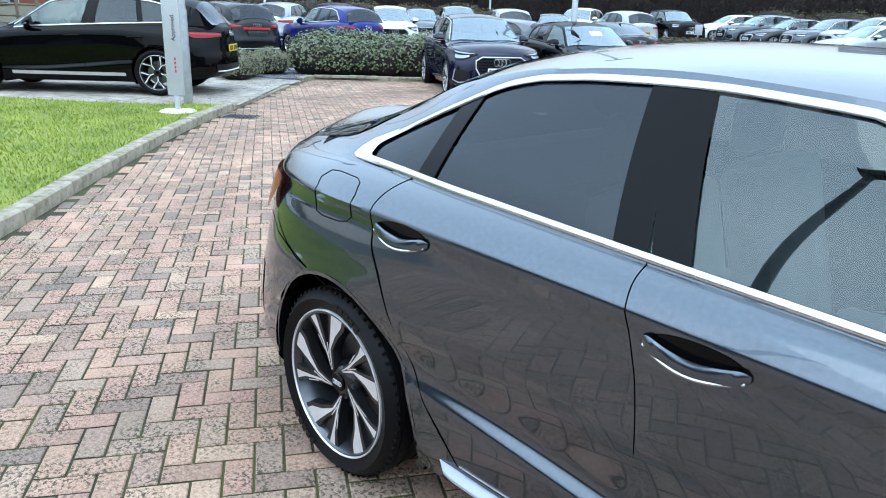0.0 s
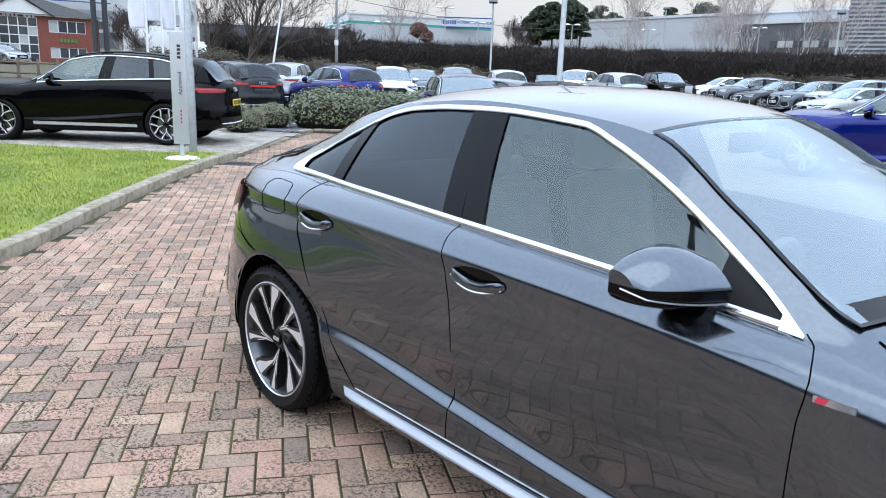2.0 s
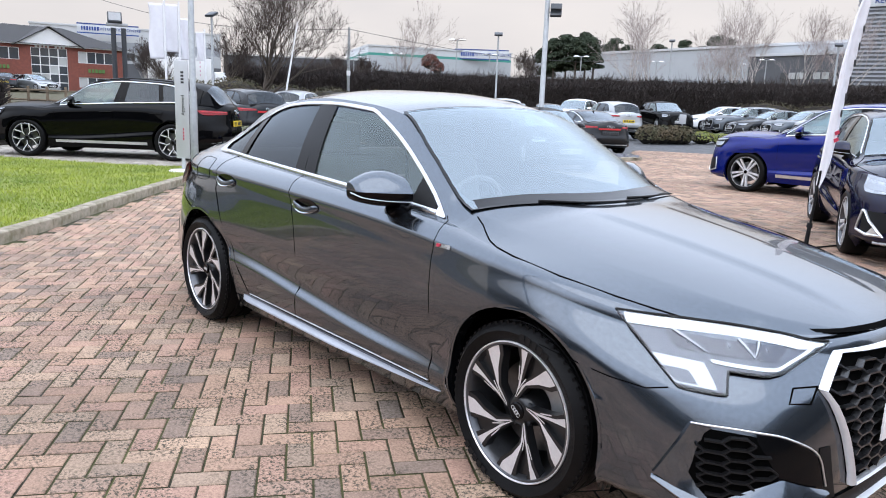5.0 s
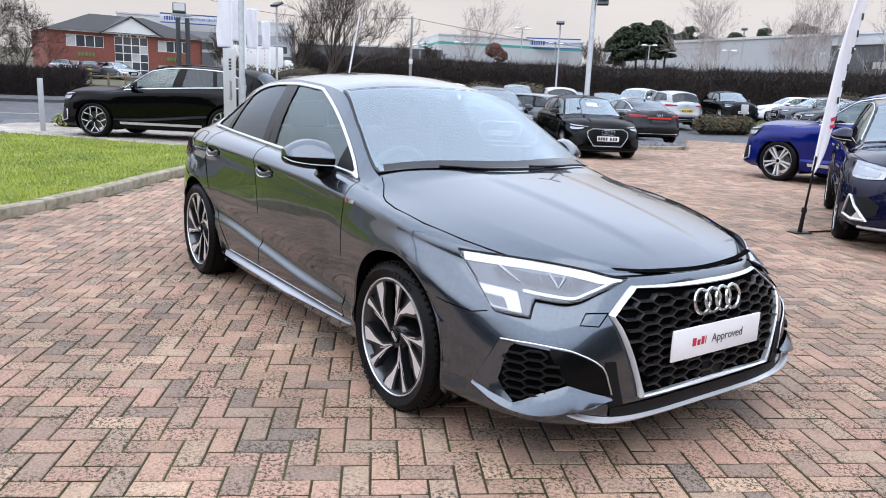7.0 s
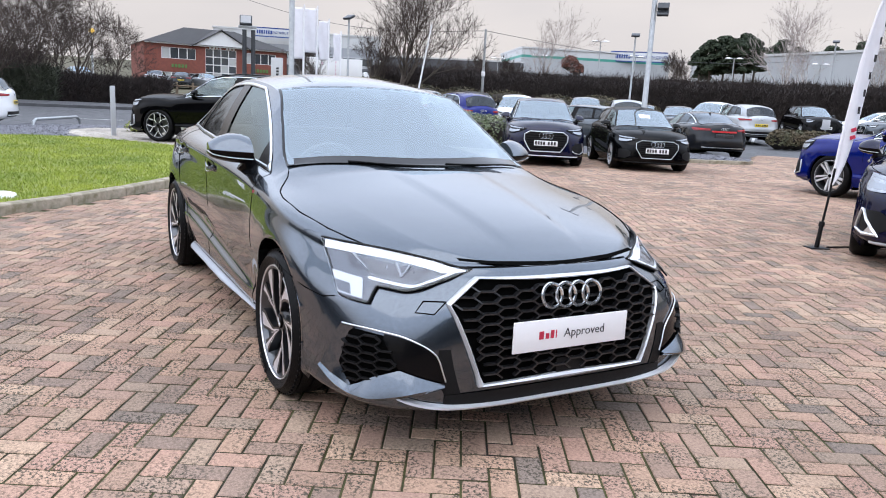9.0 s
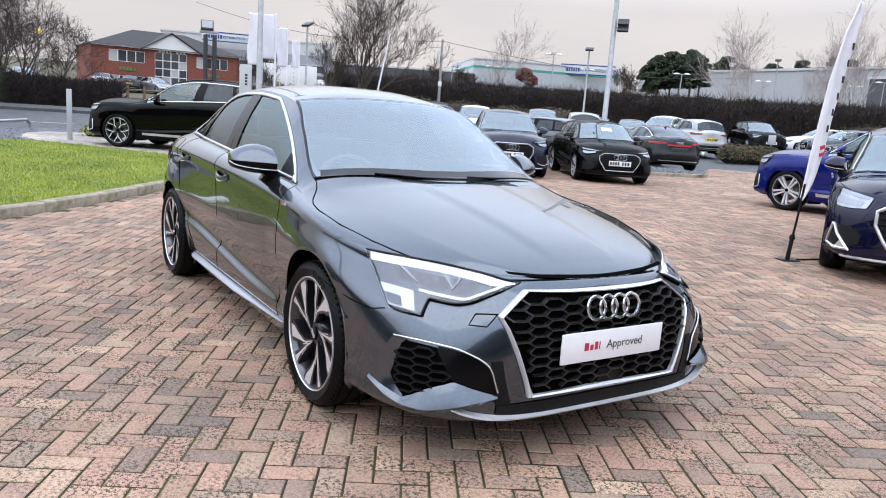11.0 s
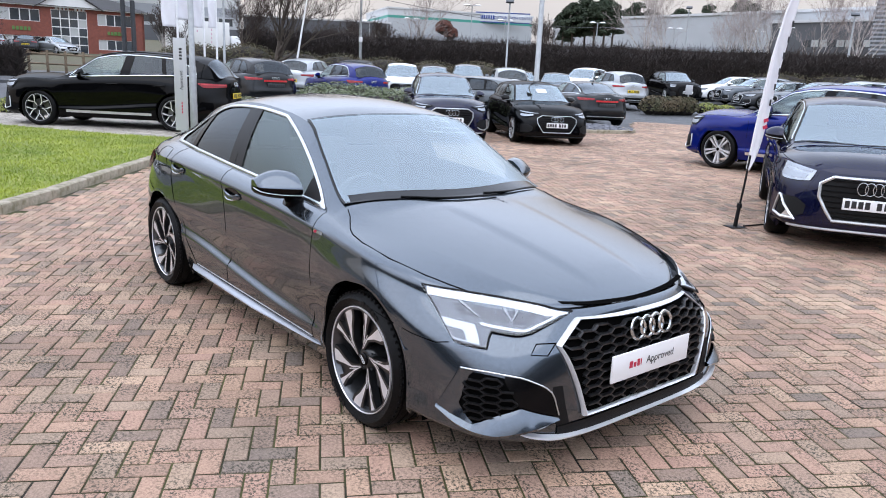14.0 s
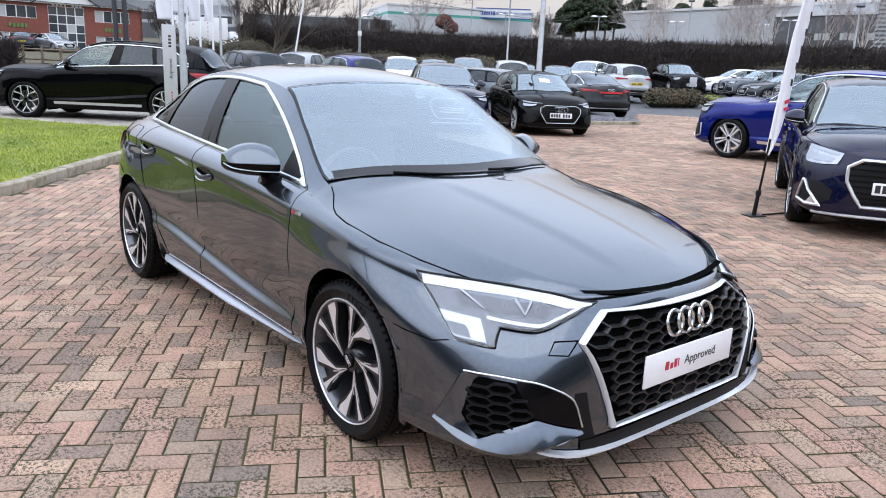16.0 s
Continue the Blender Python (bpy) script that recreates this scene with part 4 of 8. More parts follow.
def mirrors(sh, root, paint_mat, hero=False):
    """Door mirrors: a painted wedge-shaped cap over a black shell on a foot."""
    n = 18 if hero else 8
    for s in (1, -1):
        bx, by, bz = .40, sh.side_y(.50, .93) + .03, .992
        cap, low = [], []
        for i in range(n + 1):
            t = i / n
            y = by + .195 * t
            k = math.sin(math.pi * (.30 + .62 * t)) ** .7
            d = .155 * (1 - .42 * t ** 2.2) * (1 if t < .97 else .75)
            h = .086 * k
            lo_ = .062 * (1 - .45 * t ** 3) * (1 if t < .97 else .7)
            x0 = bx + .045 * (1 - t) ** 1.5
            zt = bz + .004 * t
            cap.append([(x0 + d * u, s * y, zt + h * w) for u, w in ((0, 0), (0, .66), (.04, .90), (.20, 1), (.45, .92), (.68, .70), (.86, .40), (.97, .13), (1.0, 0))])
            low.append([(x0 + d * u, s * y, zt - lo_ * w) for u, w in ((1.0, 0), (.99, .25), (.93, .55), (.78, .85), (.5, 1), (.2, 1), (0, .9), (0, 0))])
        g = Geo().grid(cap)
        g.add(cap[-1], [tuple(range(9))])
        g.add(cap[0], [tuple(range(9))])
        mir = sh.emit("door_mirror", g, paint_mat, root, skin=False)
        g = Geo().grid(low)
        g.add(low[-1], [tuple(range(8))])
        g.add(low[0], [tuple(range(8))])
        sh.emit("mirror_lower_shell", g, BLACK_GLOSS, mir)
        line = [(r[2][0] + .004, r[2][1], r[2][2]) for r in low]
        sh.emit("indicator_strip", Geo().tube(line + [(low[-1][4][0], low[-1][4][1] + s * .003, low[-1][2][2] + .006)], .0022, 6), SATIN, mir)
        foot = Geo().tube([(bx + .13, s * (by - .10), bz - .125), (bx + .12, s * (by - .03), bz - .105), (bx + .11, s * (by + .03), bz - .05)], [.05, .045, .055], 12)
        sh.emit("mirror_foot", foot, BLACK_GLOSS, mir)


def cabin(sh, root, hero):
    """Seats, dash, wheel and floor behind the glass."""
    floor = Geo().box((-1.6, -.68, .22), (1.05, .68, .34))
    floor.box((-1.80, -.58, .60), (-1.15, .58, .86))
    sh.emit("cabin_floor", floor, CABIN, root)
    dash = Geo()
    dash.grid([[(lerp(.62, 1.0, t), y, .60 + .30 * math.sin(t * 1.6) - .05 * (y / .7) ** 2) for t in np.linspace(0, 1, 8)] for y in np.linspace(-.70, .70, 12)], flip=True)
    dash.grid([[(.60 + .04 * b, y, lerp(.40, .62, b)) for b in (0, .5, 1)] for y in np.linspace(-.70, .70, 6)])
    sh.emit("dashboard", dash, CABIN, root)
    sw = [( .48 + .045 * math.sin(a), -.36 + .185 * math.cos(a), .865 + .17 * math.sin(a)) for a in np.linspace(0, 2 * math.pi, 25)]
    wheel_g = Geo().tube(sw, .015, 8, cap=False).tube([(.50, -.36, .86), (.62, -.36, .78)], .05, 8)
    wheel_g.tube([(.48, -.53, .865), (.48, -.19, .865)], .016, 6)
    sh.emit("steering_wheel", wheel_g, WHEEL_GRIP, root)
    for y in (-.36, .36):
        seat = Geo().box((-.35, y - .25, .36), (.22, y + .25, .56), None, .05)
        seat.box((-.52, y - .24, .45), (-.36, y + .24, 1.08), Matrix.Translation((0, 0, 0)) @ Matrix.Translation((-.42, 0, .5)) @ Matrix.Rotation(radians(-14), 4, "Y") @ Matrix.Translation((.42, 0, -.5)), .05)
        ob = sh.emit("front_seat", seat, SEAT, root)
        hr = Geo().box((-.68, y - .13, 1.07), (-.59, y + .13, 1.24), None, .035)
        sh.emit("headrest", hr, SEAT, ob)
    rs = Geo().box((-1.22, -.62, .42), (-.75, .62, .58), None, .05)
    rs.box((-1.38, -.62, .5), (-1.24, .62, 1.05), None, .05)
    sh.emit("rear_seat", rs, SEAT, root)


def ribbon(sh, fn, pts, width=.005, off=.0012, n=24):
    """A narrow strip along a line of surface points (a, b) mapped by fn(a, b, off)."""
    ps = [np.array(p, float) for p in pts]
    seg = [0.0]
    for a, b in zip(ps, ps[1:]):
        seg.append(seg[-1] + float(np.linalg.norm(b - a)))
    fa, fb = pchip(list(zip(seg, [p[0] for p in ps]))), pchip(list(zip(seg, [p[1] for p in ps])))
    rows = []
    for t in np.linspace(0, seg[-1], n):
        d = np.array([fa(t + .002) - fa(t - .002), fb(t + .002) - fb(t - .002)])
        d = d / (np.linalg.norm(d) or 1)
        nx, ny = -d[1] * width / 2, d[0] * width / 2
        rows.append([fn(fa(t) + nx, fb(t) + ny, off), fn(fa(t) - nx, fb(t) - ny, off)])
    return rows


def shut_lines(sh, root, n=26, lift=.0014):
    """The gaps round doors, bonnet, boot and flap."""
    for s in (1, -1):
        sd = lambda x, z, o: sh.side(x, z, o, s)
        for nm, pts in (
            ("front_door_gap", [(.757, .922), (.800, .884), (.812, .845), (.803, .76), (.803, .60), (.797, .262)]),
            ("middle_door_gap", [(-.33, .985), (-.312, .90), (-.27, .75), (-.256, .60), (-.268, .40), (-.285, .262)]),
            ("rear_door_gap", [(-1.140, 1.018), (-1.155, 1.000), (-1.174, .962), (-1.178, .945), (-1.168, .89), (-1.150, .83), (-1.117, .775), (-1.072, .687), (-1.020, .580), (-.951, .469), (-.881, .380), (-.80, .272)]),
            ("sill_gap", [(-.80, .272), (0, .262), (.79, .262)]),
        ):
            rows = ribbon(sh, sd, pts, .0048, lift, n)
            cord = Geo().tube([Vector(a).lerp(Vector(b), .5) for a, b in rows], .0017, 5, cap=False) if sh.crease else Geo().grid(rows)
            sh.emit(nm, cord, GAP, root)
        pts = []
        for x, f in ((.885, .93), (.90, .88), (.94, .68), (.985, .40), (1.04, .14), (1.10, .02), (1.2, 0), (1.4, 0), (1.6, 0), (1.7, 0), (1.78, 0), (1.84, 0)):
            ye, ze = sh.level(6, x)
            pts.append((x, s * lerp(ye, min(sh.yr(x), .9 * ye), f), lerp(ze, sh.zr(x), f) + .001))
        sh.emit("bonnet_gap", Geo().tube(pts, .0026, 5, cap=False), GAP, root)


def fill(sh, fn, ys, low, high, off, nz=6):
    """A patch between two lines, as rows of points."""
    return [[fn(y, lerp(low(y), high(y), b / nz), off) for b in range(nz + 1)] for y in ys]


def emblem(sh, fn, y0, z0, r, root, name="emblem", tube_r=.0055, off=.03):
    g = Geo()
    for i in range(4):
        c = y0 + (i - 1.5) * r * 1.42
        g.tube([fn(c + r * math.cos(a), z0 + r * math.sin(a), off) for a in np.linspace(0, 2 * math.pi, 21)], tube_r, 6, cap=False)
    sh.emit(name, g, CHROME, root, "four linked chrome rings")


def plate(sh, fn, y0, z0, w, h, root, mat, name, off=.02, bars=True):
    g = Geo()
    a, b = fn(y0 - w / 2, z0, off), fn(y0 + w / 2, z0, off)
    x0 = fn(y0, z0, off)[0]
    s = 1 if fn(0, z0, .1)[0] > fn(0, z0, 0)[0] else -1
    g.box((min(x0, x0 + s * .008), y0 - w / 2, z0 - h / 2), (max(x0, x0 + s * .008), y0 + w / 2, z0 + h / 2), None, .002)
    pl = sh.emit(name, g, mat, root)
    if bars:
        t = Geo()
        xb = x0 + s * .0095
        for i, c in enumerate((-.40, -.29, -.18, -.07, .12, .24, .36)):
            t.box((min(xb, xb - s * .002), y0 + c * w * 1.04 - .022, z0 - h * .32), (max(xb, xb - s * .002), y0 + c * w * 1.04 + .022, z0 + h * .32))
        tagged(sh.emit("plate_lettering", t, INK, pl), kind="stuff")
    return pl


def simple_front(sh, root, lit=False, bright=True, tall=False, thin=False):
    """Lamps, grille, intakes and plate of a car seen from further off."""
    lam_u = pchip([(22, .698), (45, .722), (67, .742)])
    lam_l = pchip([(22, .682), (36, .632), (48, .605), (60, .605), (67, .73)])
    if tall:
        lam_u, lam_l = pchip([(29, .690), (45, .715), (64, .738)]), pchip([(29, .610), (45, .600), (60, .606), (64, .64)])
    d0, d1 = (29, 64) if tall else (22, 67)
    for s in (1, -1):
        ar = lambda d, z, o: sh.around(d, sh.fz(z), o, s)
        hl = sh.emit("headlamp", Geo().grid(fill(sh, ar, np.linspace(d0, d1, 14), lam_l, lam_u, .012)), LAMP_PALE if tall else BLACK_GLOSS, root, skin=True)
        d = Geo().grid(fill(sh, ar, np.linspace(d0 + 3, d1 - 1, 12), lambda y: lerp(lam_l(y), lam_u(y), .76), lambda y: lam_u(y) - .006, .015))
        sh.emit("light_strip", d, DRL if lit else REFLECTOR, hl, skin=True)
        b = Geo().grid(fill(sh, ar, np.linspace(34, 62, 8), lambda y: lerp(lam_l(y), lam_u(y), .18), lambda y: lerp(lam_l(y), lam_u(y), .55), .015))
        sh.emit("reflector", b, REFLECTOR, hl, skin=True)
        it = Geo().grid(fill(sh, ar, np.linspace(24, 58, 10), lambda y: .285 + .05 * max(0, 34 - y) / 10, lambda y: .47 - .05 * max(0, 34 - y) / 10, .006))
        vent = sh.emit("side_intake", it, BLACK_MATT, root, skin=True)
        if bright:
            edge = [ar(24, .33, .014), ar(30, .29, .016), ar(45, .268, .018), ar(62, .31, .016), ar(60, .40, .012), ar(57, .48, .010)]
            if tall:
                edge = [ar(57, .47, .012), ar(60, .40, .014), ar(63, .305, .016), ar(48, .272, .020), ar(31, .275, .020), ar(38, .33, .018), ar(47, .40, .016), ar(54, .465, .012), ar(57, .47, .012)]
                sh.emit("trim_web", Geo().grid([[ar(d, z0, .012), ar(d, z1, .012)] for d, z0, z1 in ((32, .275, .28), (38, .272, .325), (43, .272, .345), (47, .275, .30), (50, .275, .28))]), SATIN, vent, skin=True)
            sh.emit("intake_trim", Geo().tube(edge, .014 if tall else .011, 6), SATIN, vent)
    gu = lambda y: min(.655, .655 - (abs(y) - .36) * .55) if abs(y) > .36 else .655
    gl = lambda y: .30 if abs(y) < .33 else .30 + (abs(y) - .33) * 1.6
    fr = lambda y, z, o: sh.front(y, sh.fz(z), o)
    back = sh.emit("grille", Geo().grid(fill(sh, fr, np.linspace(-.47, .47, 19), gl, gu, .006)), BLACK_MATT, root)
    bars = Geo()
    for z in np.linspace(.34, .63, 8):
        hw = min(.45, .33 + (z - .30) / 1.6)
        bars.tube([fr(y, z, .014) for y in np.linspace(-hw, hw, 9)], .006, 5)
    tagged(sh.emit("grille_slat", bars, BLACK_GLOSS, back), kind="stuff")
    ring = [(-.36, .655), (.36, .655), (.475, .60), (.475, .50), (.33, .30), (-.33, .30), (-.475, .50), (-.475, .60), (-.36, .655)]
    pts = []
    for a, b in zip(ring, ring[1:]):
        pts += [fr(lerp(a[0], b[0], t), lerp(a[1], b[1], t), .012) for t in (0, .25, .5, .75)]
    sh.emit("grille_frame", Geo().tube(pts + pts[:1], .017 if tall else .013 if bright else .007 if thin else .010, 6, cap=False), SATIN if bright or thin else BLACK_GLOSS, back)
    emblem(sh, fr, 0, .585, .048, root)
    plate(sh, sh.front, 0, sh.fz(.46), .52, .111, root, PLATE, "number_plate", .016)
    sp = Geo().tube([fr(y, .205, .004) for y in np.linspace(-.72, .72, 17)], .016, 6)
    sh.emit("front_splitter", sp, SATIN if bright else BLACK_MATT, root)


def simple_rear(sh, root, lit=False, bar=False, yellow=True, tall=0.0):
    """Tail lamps, plate, diffuser."""
    for s in (1, -1):
        ar = lambda d, z, o: sh.around(d, z, o, s, True)
        u = pchip([(20, .905), (40, .915), (66, .925)])
        l = pchip([(20, .855 - tall), (40, .842 - tall), (58, .835 - tall), (66, .905 - tall * .3)])
        tl = sh.emit("tail_lamp", Geo().grid(fill(sh, ar, np.linspace(22, 66, 14), l, u, .006 + tall * .15)), RED_LAMP, root, skin=True)
        sh.emit("light_strip", Geo().grid(fill(sh, ar, np.linspace(24, 62, 10), lambda y: lerp(l(y), u(y), .62), lambda y: lerp(l(y), u(y), .80), .010)), RED_LIT, tl, skin=True)
    bk = lambda y, z, o: sh.back(y, z, o)
    if bar:
        sh.emit("rear_light_bar", Geo().grid(fill(sh, bk, np.linspace(-.36, .36, 10), lambda y: .800, lambda y: .850, .012)), RED_LIT, root)
    plate(sh, bk, 0, .70 if bar else .68, .52, .11, root, PLATE_Y if yellow else GREYPOST, "rear_plate", .012)
    emblem(sh, bk, 0, .90, .035, root, "rear_emblem", .004, .012)
    d = Geo().grid(fill(sh, bk, np.linspace(-.62, .62, 13), lambda y: .29, lambda y: .44, .010))
    sh.emit("rear_diffuser", d, BLACK_MATT, root)
    t = Geo().tube([bk(y, .335, .02) for y in np.linspace(-.6, .6, 13)], .012, 6)
    sh.emit("bumper_trim", t, SATIN, root)


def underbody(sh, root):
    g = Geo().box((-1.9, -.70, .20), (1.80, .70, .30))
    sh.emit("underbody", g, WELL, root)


def handles(sh, root, mat):
    for s in (1, -1):
        for x in (-.13, -1.03):
            g = Geo().tube([sh.side(x + .11, .825, .018, s), sh.side(x + .05, .835, .03, s), sh.side(x - .05, .84, .03, s), sh.side(x - .11, .838, .018, s)], [.008, .014, .014, .009], 8)
            sh.emit("door_handle", g, mat, root)


def parked_car(name, m, style, size, paint_mat, label, wheel_style="plain", glass=None, bright=True, lit=False, bar=False, clad=False, rails=False, group="parked cars",
               rear_glass=None, yellow=True, cladding_mat=None, tall=False, thin=False):
    """A whole parked car: size = length, wheelbase, front overhang, width, height, belt, clearance, wheel radius."""
    L, wb, fo, W, H, belt, clear, wr = size
    root = thing(name, m, label, "car", group)
    xf = wb / 2
    sh = Shape(style, xf + fo, xf + fo - L, xf, -xf, W / 2, clear, belt, H, wr, wr + .035 + (.02 if H > 1.5 else 0))
    body_shell(sh, paint_mat, root, cap=10, mid=44, per=3, roof=5)
    glazing(sh, root, (GLASS, rear_glass or GLASS_DARK, CHROME if bright else BLACK_GLOSS))
    arches(sh, cladding_mat or paint_mat, root)
    wheels(sh, root, wheel_style, wr * .745, .225, W / 2 - .015)
    mirrors(sh, root, BLACK_GLOSS if not bright else paint_mat)
    cabin(sh, root, False)
    simple_front(sh, root, lit, bright, tall, thin)
    simple_rear(sh, root, lit, bar, yellow)
    shut_lines(sh, root, 12)
    handles(sh, root, paint_mat)
    underbody(sh, root)
    if clad:
        for s in (1, -1):
            g = Geo().grid([[sh.side(x, z, .006, s) for z in (.25, .275, .30)] for x in np.linspace(-.85, .80, 10)])
            sh.emit("sill_trim", g, SATIN, root)
    if rails:
        for s in (1, -1):
            g = Geo().tube([(x, s * (sh.yr(x) - .01), sh.zr(x) + .03 * math.sin(math.pi * (x + 1.7) / 1.9) ** .5) for x in np.linspace(-1.69, .19, 12)], .012, 6)
            sh.emit("roof_rail", g, BLACK_GLOSS, root)
    ant = Geo().tube([(-.95, 0, sh.zc(-.95) - .005), (-1.02, 0, sh.zc(-1.0) + .035), (-1.08, 0, sh.zc(-1.05) + .045)], [.03, .016, .006], 6)
    sh.emit("roof_aerial", ant, paint_mat, root)
    return root, sh

# ---- details of the grey saloon ----
LAMP_BASE = material("lamp_housing", (0.13, 0.14, 0.16), 0.35, metal=0.8, vary=0.15, scale=8)
LAMP_PALE = material("chrome_lamp_housing", (0.42, 0.44, 0.47), 0.25, metal=0.85, vary=0.25, scale=14)
LAMP_DEEP = material("shaded_lamp_panel", (0.095, 0.10, 0.115), 0.25, metal=0.6, vary=0.1, scale=6)
INK_SOFT = material("dark_grey_ink", (0.06, 0.06, 0.065), 0.5, vary=0.1, scale=100)
SILL = material("satin_silver_sill", (0.40, 0.42, 0.46), 0.35, metal=0.6, vary=0.06, scale=40)
TRIM_PALE = material("pale_satin_trim", (0.70, 0.72, 0.75), 0.35, metal=0.45, vary=0.05, scale=60)
GRILLE_BAR = material("satin_black_grille", (0.014, 0.0145, 0.016), 0.33, specular=0.7, vary=0.1, scale=80)


def honeycomb(fn, inside_fn, y0, y1, z0, z1, cell, off, bar=.0065, squash=.82):
    """Bars of a honeycomb: hexagons on a staggered lattice, each side a small prism."""
    g = Geo()
    dz = cell * squash
    seen = set()
    nz, ny = int((z1 - z0) / dz) + 3, int((y1 - y0) / (cell * 1.5)) + 3
    for i in range(-1, ny):
        for k in range(-1, nz):
            cy, cz = y0 + i * cell * 1.5, z0 + (k + (.5 if i % 2 else 0)) * dz * 1.732 / 1.732 * 1.0
            pts = []
            for a in range(6):
                t = radians(60 * a)
                pts.append((cy + cell * math.cos(t), cz + dz * .5 / .866 * math.sin(t)))
            for a in range(6):
                p, q = pts[a], pts[(a + 1) % 6]
                mid = ((p[0] + q[0]) / 2, (p[1] + q[1]) / 2)
                key = (round(mid[0], 3), round(mid[1], 3))
                if key in seen or not inside_fn(*mid):
                    continue
                seen.add(key)
                deep = off * .12
                a, b = Vector(fn(p[0], p[1], off)), Vector(fn(q[0], q[1], off))
                c = Vector(fn(p[0], p[1], 0))
                n = (a - c).normalized()
                w3 = (b - a).cross(n).normalized() * bar
                back = n * (off - deep)
                g.add([a + w3, b + w3, b - w3, a - w3, a + w3 * 1.2 - back, b + w3 * 1.2 - back, b - w3 * 1.2 - back, a - w3 * 1.2 - back],
                      [(0, 1, 2, 3), (0, 4, 5, 1), (3, 2, 6, 7)])
    return g


def hero_front(sh, root):
    fr = lambda y, z, o: sh.front(y, z, o)
    # grille: black backing, honeycomb, bright frame
    half = lambda z: lerp(.373, .495, (z - .298) / .292) if z < .59 else lerp(.495, .368, (z - .59) / .085)
    hexa = [(-.368, .675), (.368, .675), (.495, .59), (.383, .298), (-.383, .298), (-.495, .59), (-.368, .675)]
    gu = lambda y: .675 if abs(y) < .368 else .675 - (abs(y) - .368) * .085 / .127
    gl = lambda y: .298 if abs(y) < .383 else .298 + (abs(y) - .383) * .292 / .112
    back = sh.emit("grille", Geo().grid(fill(sh, fr, np.linspace(-.495, .495, 41), gl, gu, .004, 8)), WELL, root, "black honeycomb grille in a bright frame", skin=True)
    ins = lambda y, z: abs(y) < half(z) - .022 and .322 < z < .655
    comb = honeycomb(fr, ins, -.507, .507, .2855, .68, .052, .024, .0026, .70)
    tagged(sh.emit("honeycomb", comb, GRILLE_BAR, back, smooth=False), kind="stuff")
    rows = []
    for a, b in zip(hexa, hexa[1:]):
        for t in np.linspace(0, 1, 9)[:-1]:
            y, z = lerp(a[0], b[0], t), lerp(a[1], b[1], t)
            c = (0, .47)
            k = .011 / math.hypot(y - c[0], z - c[1])
            wide = 2.0 if z < .31 else 1.0
            yo, zo = y + (y - c[0]) * k * .5 * wide, z + (z - c[1]) * k * .5 * wide
            yi, zi = y - (y - c[0]) * k * .5 * wide, z - (z - c[1]) * k * .5 * wide
            rows.append([fr(yo, zo, .002), fr(yo, zo, .016), fr(y, z, .026), fr(yi, zi, .020), fr(yi, zi, .002)])
    sh.emit("grille_frame", Geo().grid(rows, close_u=True), TRIM_PALE, back, "bright satin hexagonal grille frame")
    emblem(sh, fr, 0.0, .612, .044, root, "emblem", .0070, .034)
    sh.emit("radar_cover", Geo().grid(fill(sh, fr, np.linspace(-.05, .09, 6), lambda y: .305, lambda y: .365, .014)), BLACK_MATT, back)
    pl = plate(sh, fr, -.002, .470, .54, .118, root, PLATE, "show_plate", .031, bars=False)
    xp = sh.front(-.002, .470, .031)[0] + .0095
    for i, (w, h) in enumerate(((.020, .030), (.015, .021), (.015, .031), (.004, .030))):
        y = -.155 + (0, .029, .052, .075)[i]
        bar = Geo().box((xp - .001, y, .456), (xp + .0006, y + w, .456 + h)).object("brand_bar", INK_RED, pl, smooth=False)
    tx = text_mesh("Approved", .048, INK_SOFT, "lettering", pl, .0004)
    tx.matrix_basis = Matrix.Translation((xp, .055, .470)) @ Matrix.Rotation(radians(90), 4, "Z")
    # head lamps: housing, light guides, modules and clear lens
    u = pchip([(23.5, .7005), (26.8, .705), (35, .727), (46, .745), (57, .750), (66, .752)])
    l = pchip([(23.5, .699), (30, .664), (35.8, .631), (38.8, .625), (47.2, .630), (48.0, .577), (58.5, .583), (59.7, .604), (63.1, .684), (66, .750)])
    lo_edge = pchip([(27.7, .690), (33.1, .659), (37.4, .638), (44.2, .643), (50.2, .650)])
    for s in (1, -1):
        ar = lambda d, z, o: sh.around(d, z, o, s)
        span = np.linspace(23.5, 66, 70)
        hl = sh.emit("headlamp", Geo().grid(fill(sh, ar, span, l, u, .012, 10)), LAMP_BASE, root, "lit led headlamp with white light guides", skin=True)
        top = Geo().grid(fill(sh, ar, np.linspace(25, 64.5, 26), lambda d: u(d) - .005 - .026 * min(1, (d - 24) / 7), lambda d: u(d) - .005, .018, 3))
        sh.emit("light_guide", top, DRL, hl, skin=True)
        sh.emit("light_guide", Geo().grid(fill(sh, ar, np.linspace(27.7, 50, 22), lambda d: lo_edge(d) - .003, lambda d: lo_edge(d) + .005, .018, 2)), DRL, hl, skin=True)
        # flat panel under the top guide; its dark colour paints the lamp's shaded depth
        bowl = [(57.5, .712), (33.5, .690), (36.5, .655), (56.0, .672)]
        foot = [(61.6, .656), (51.6, .646), (50.2, .586), (58.9, .592)]
        core = [(60.6, .630), (55.2, .625), (54.2, .593), (58.6, .597)]
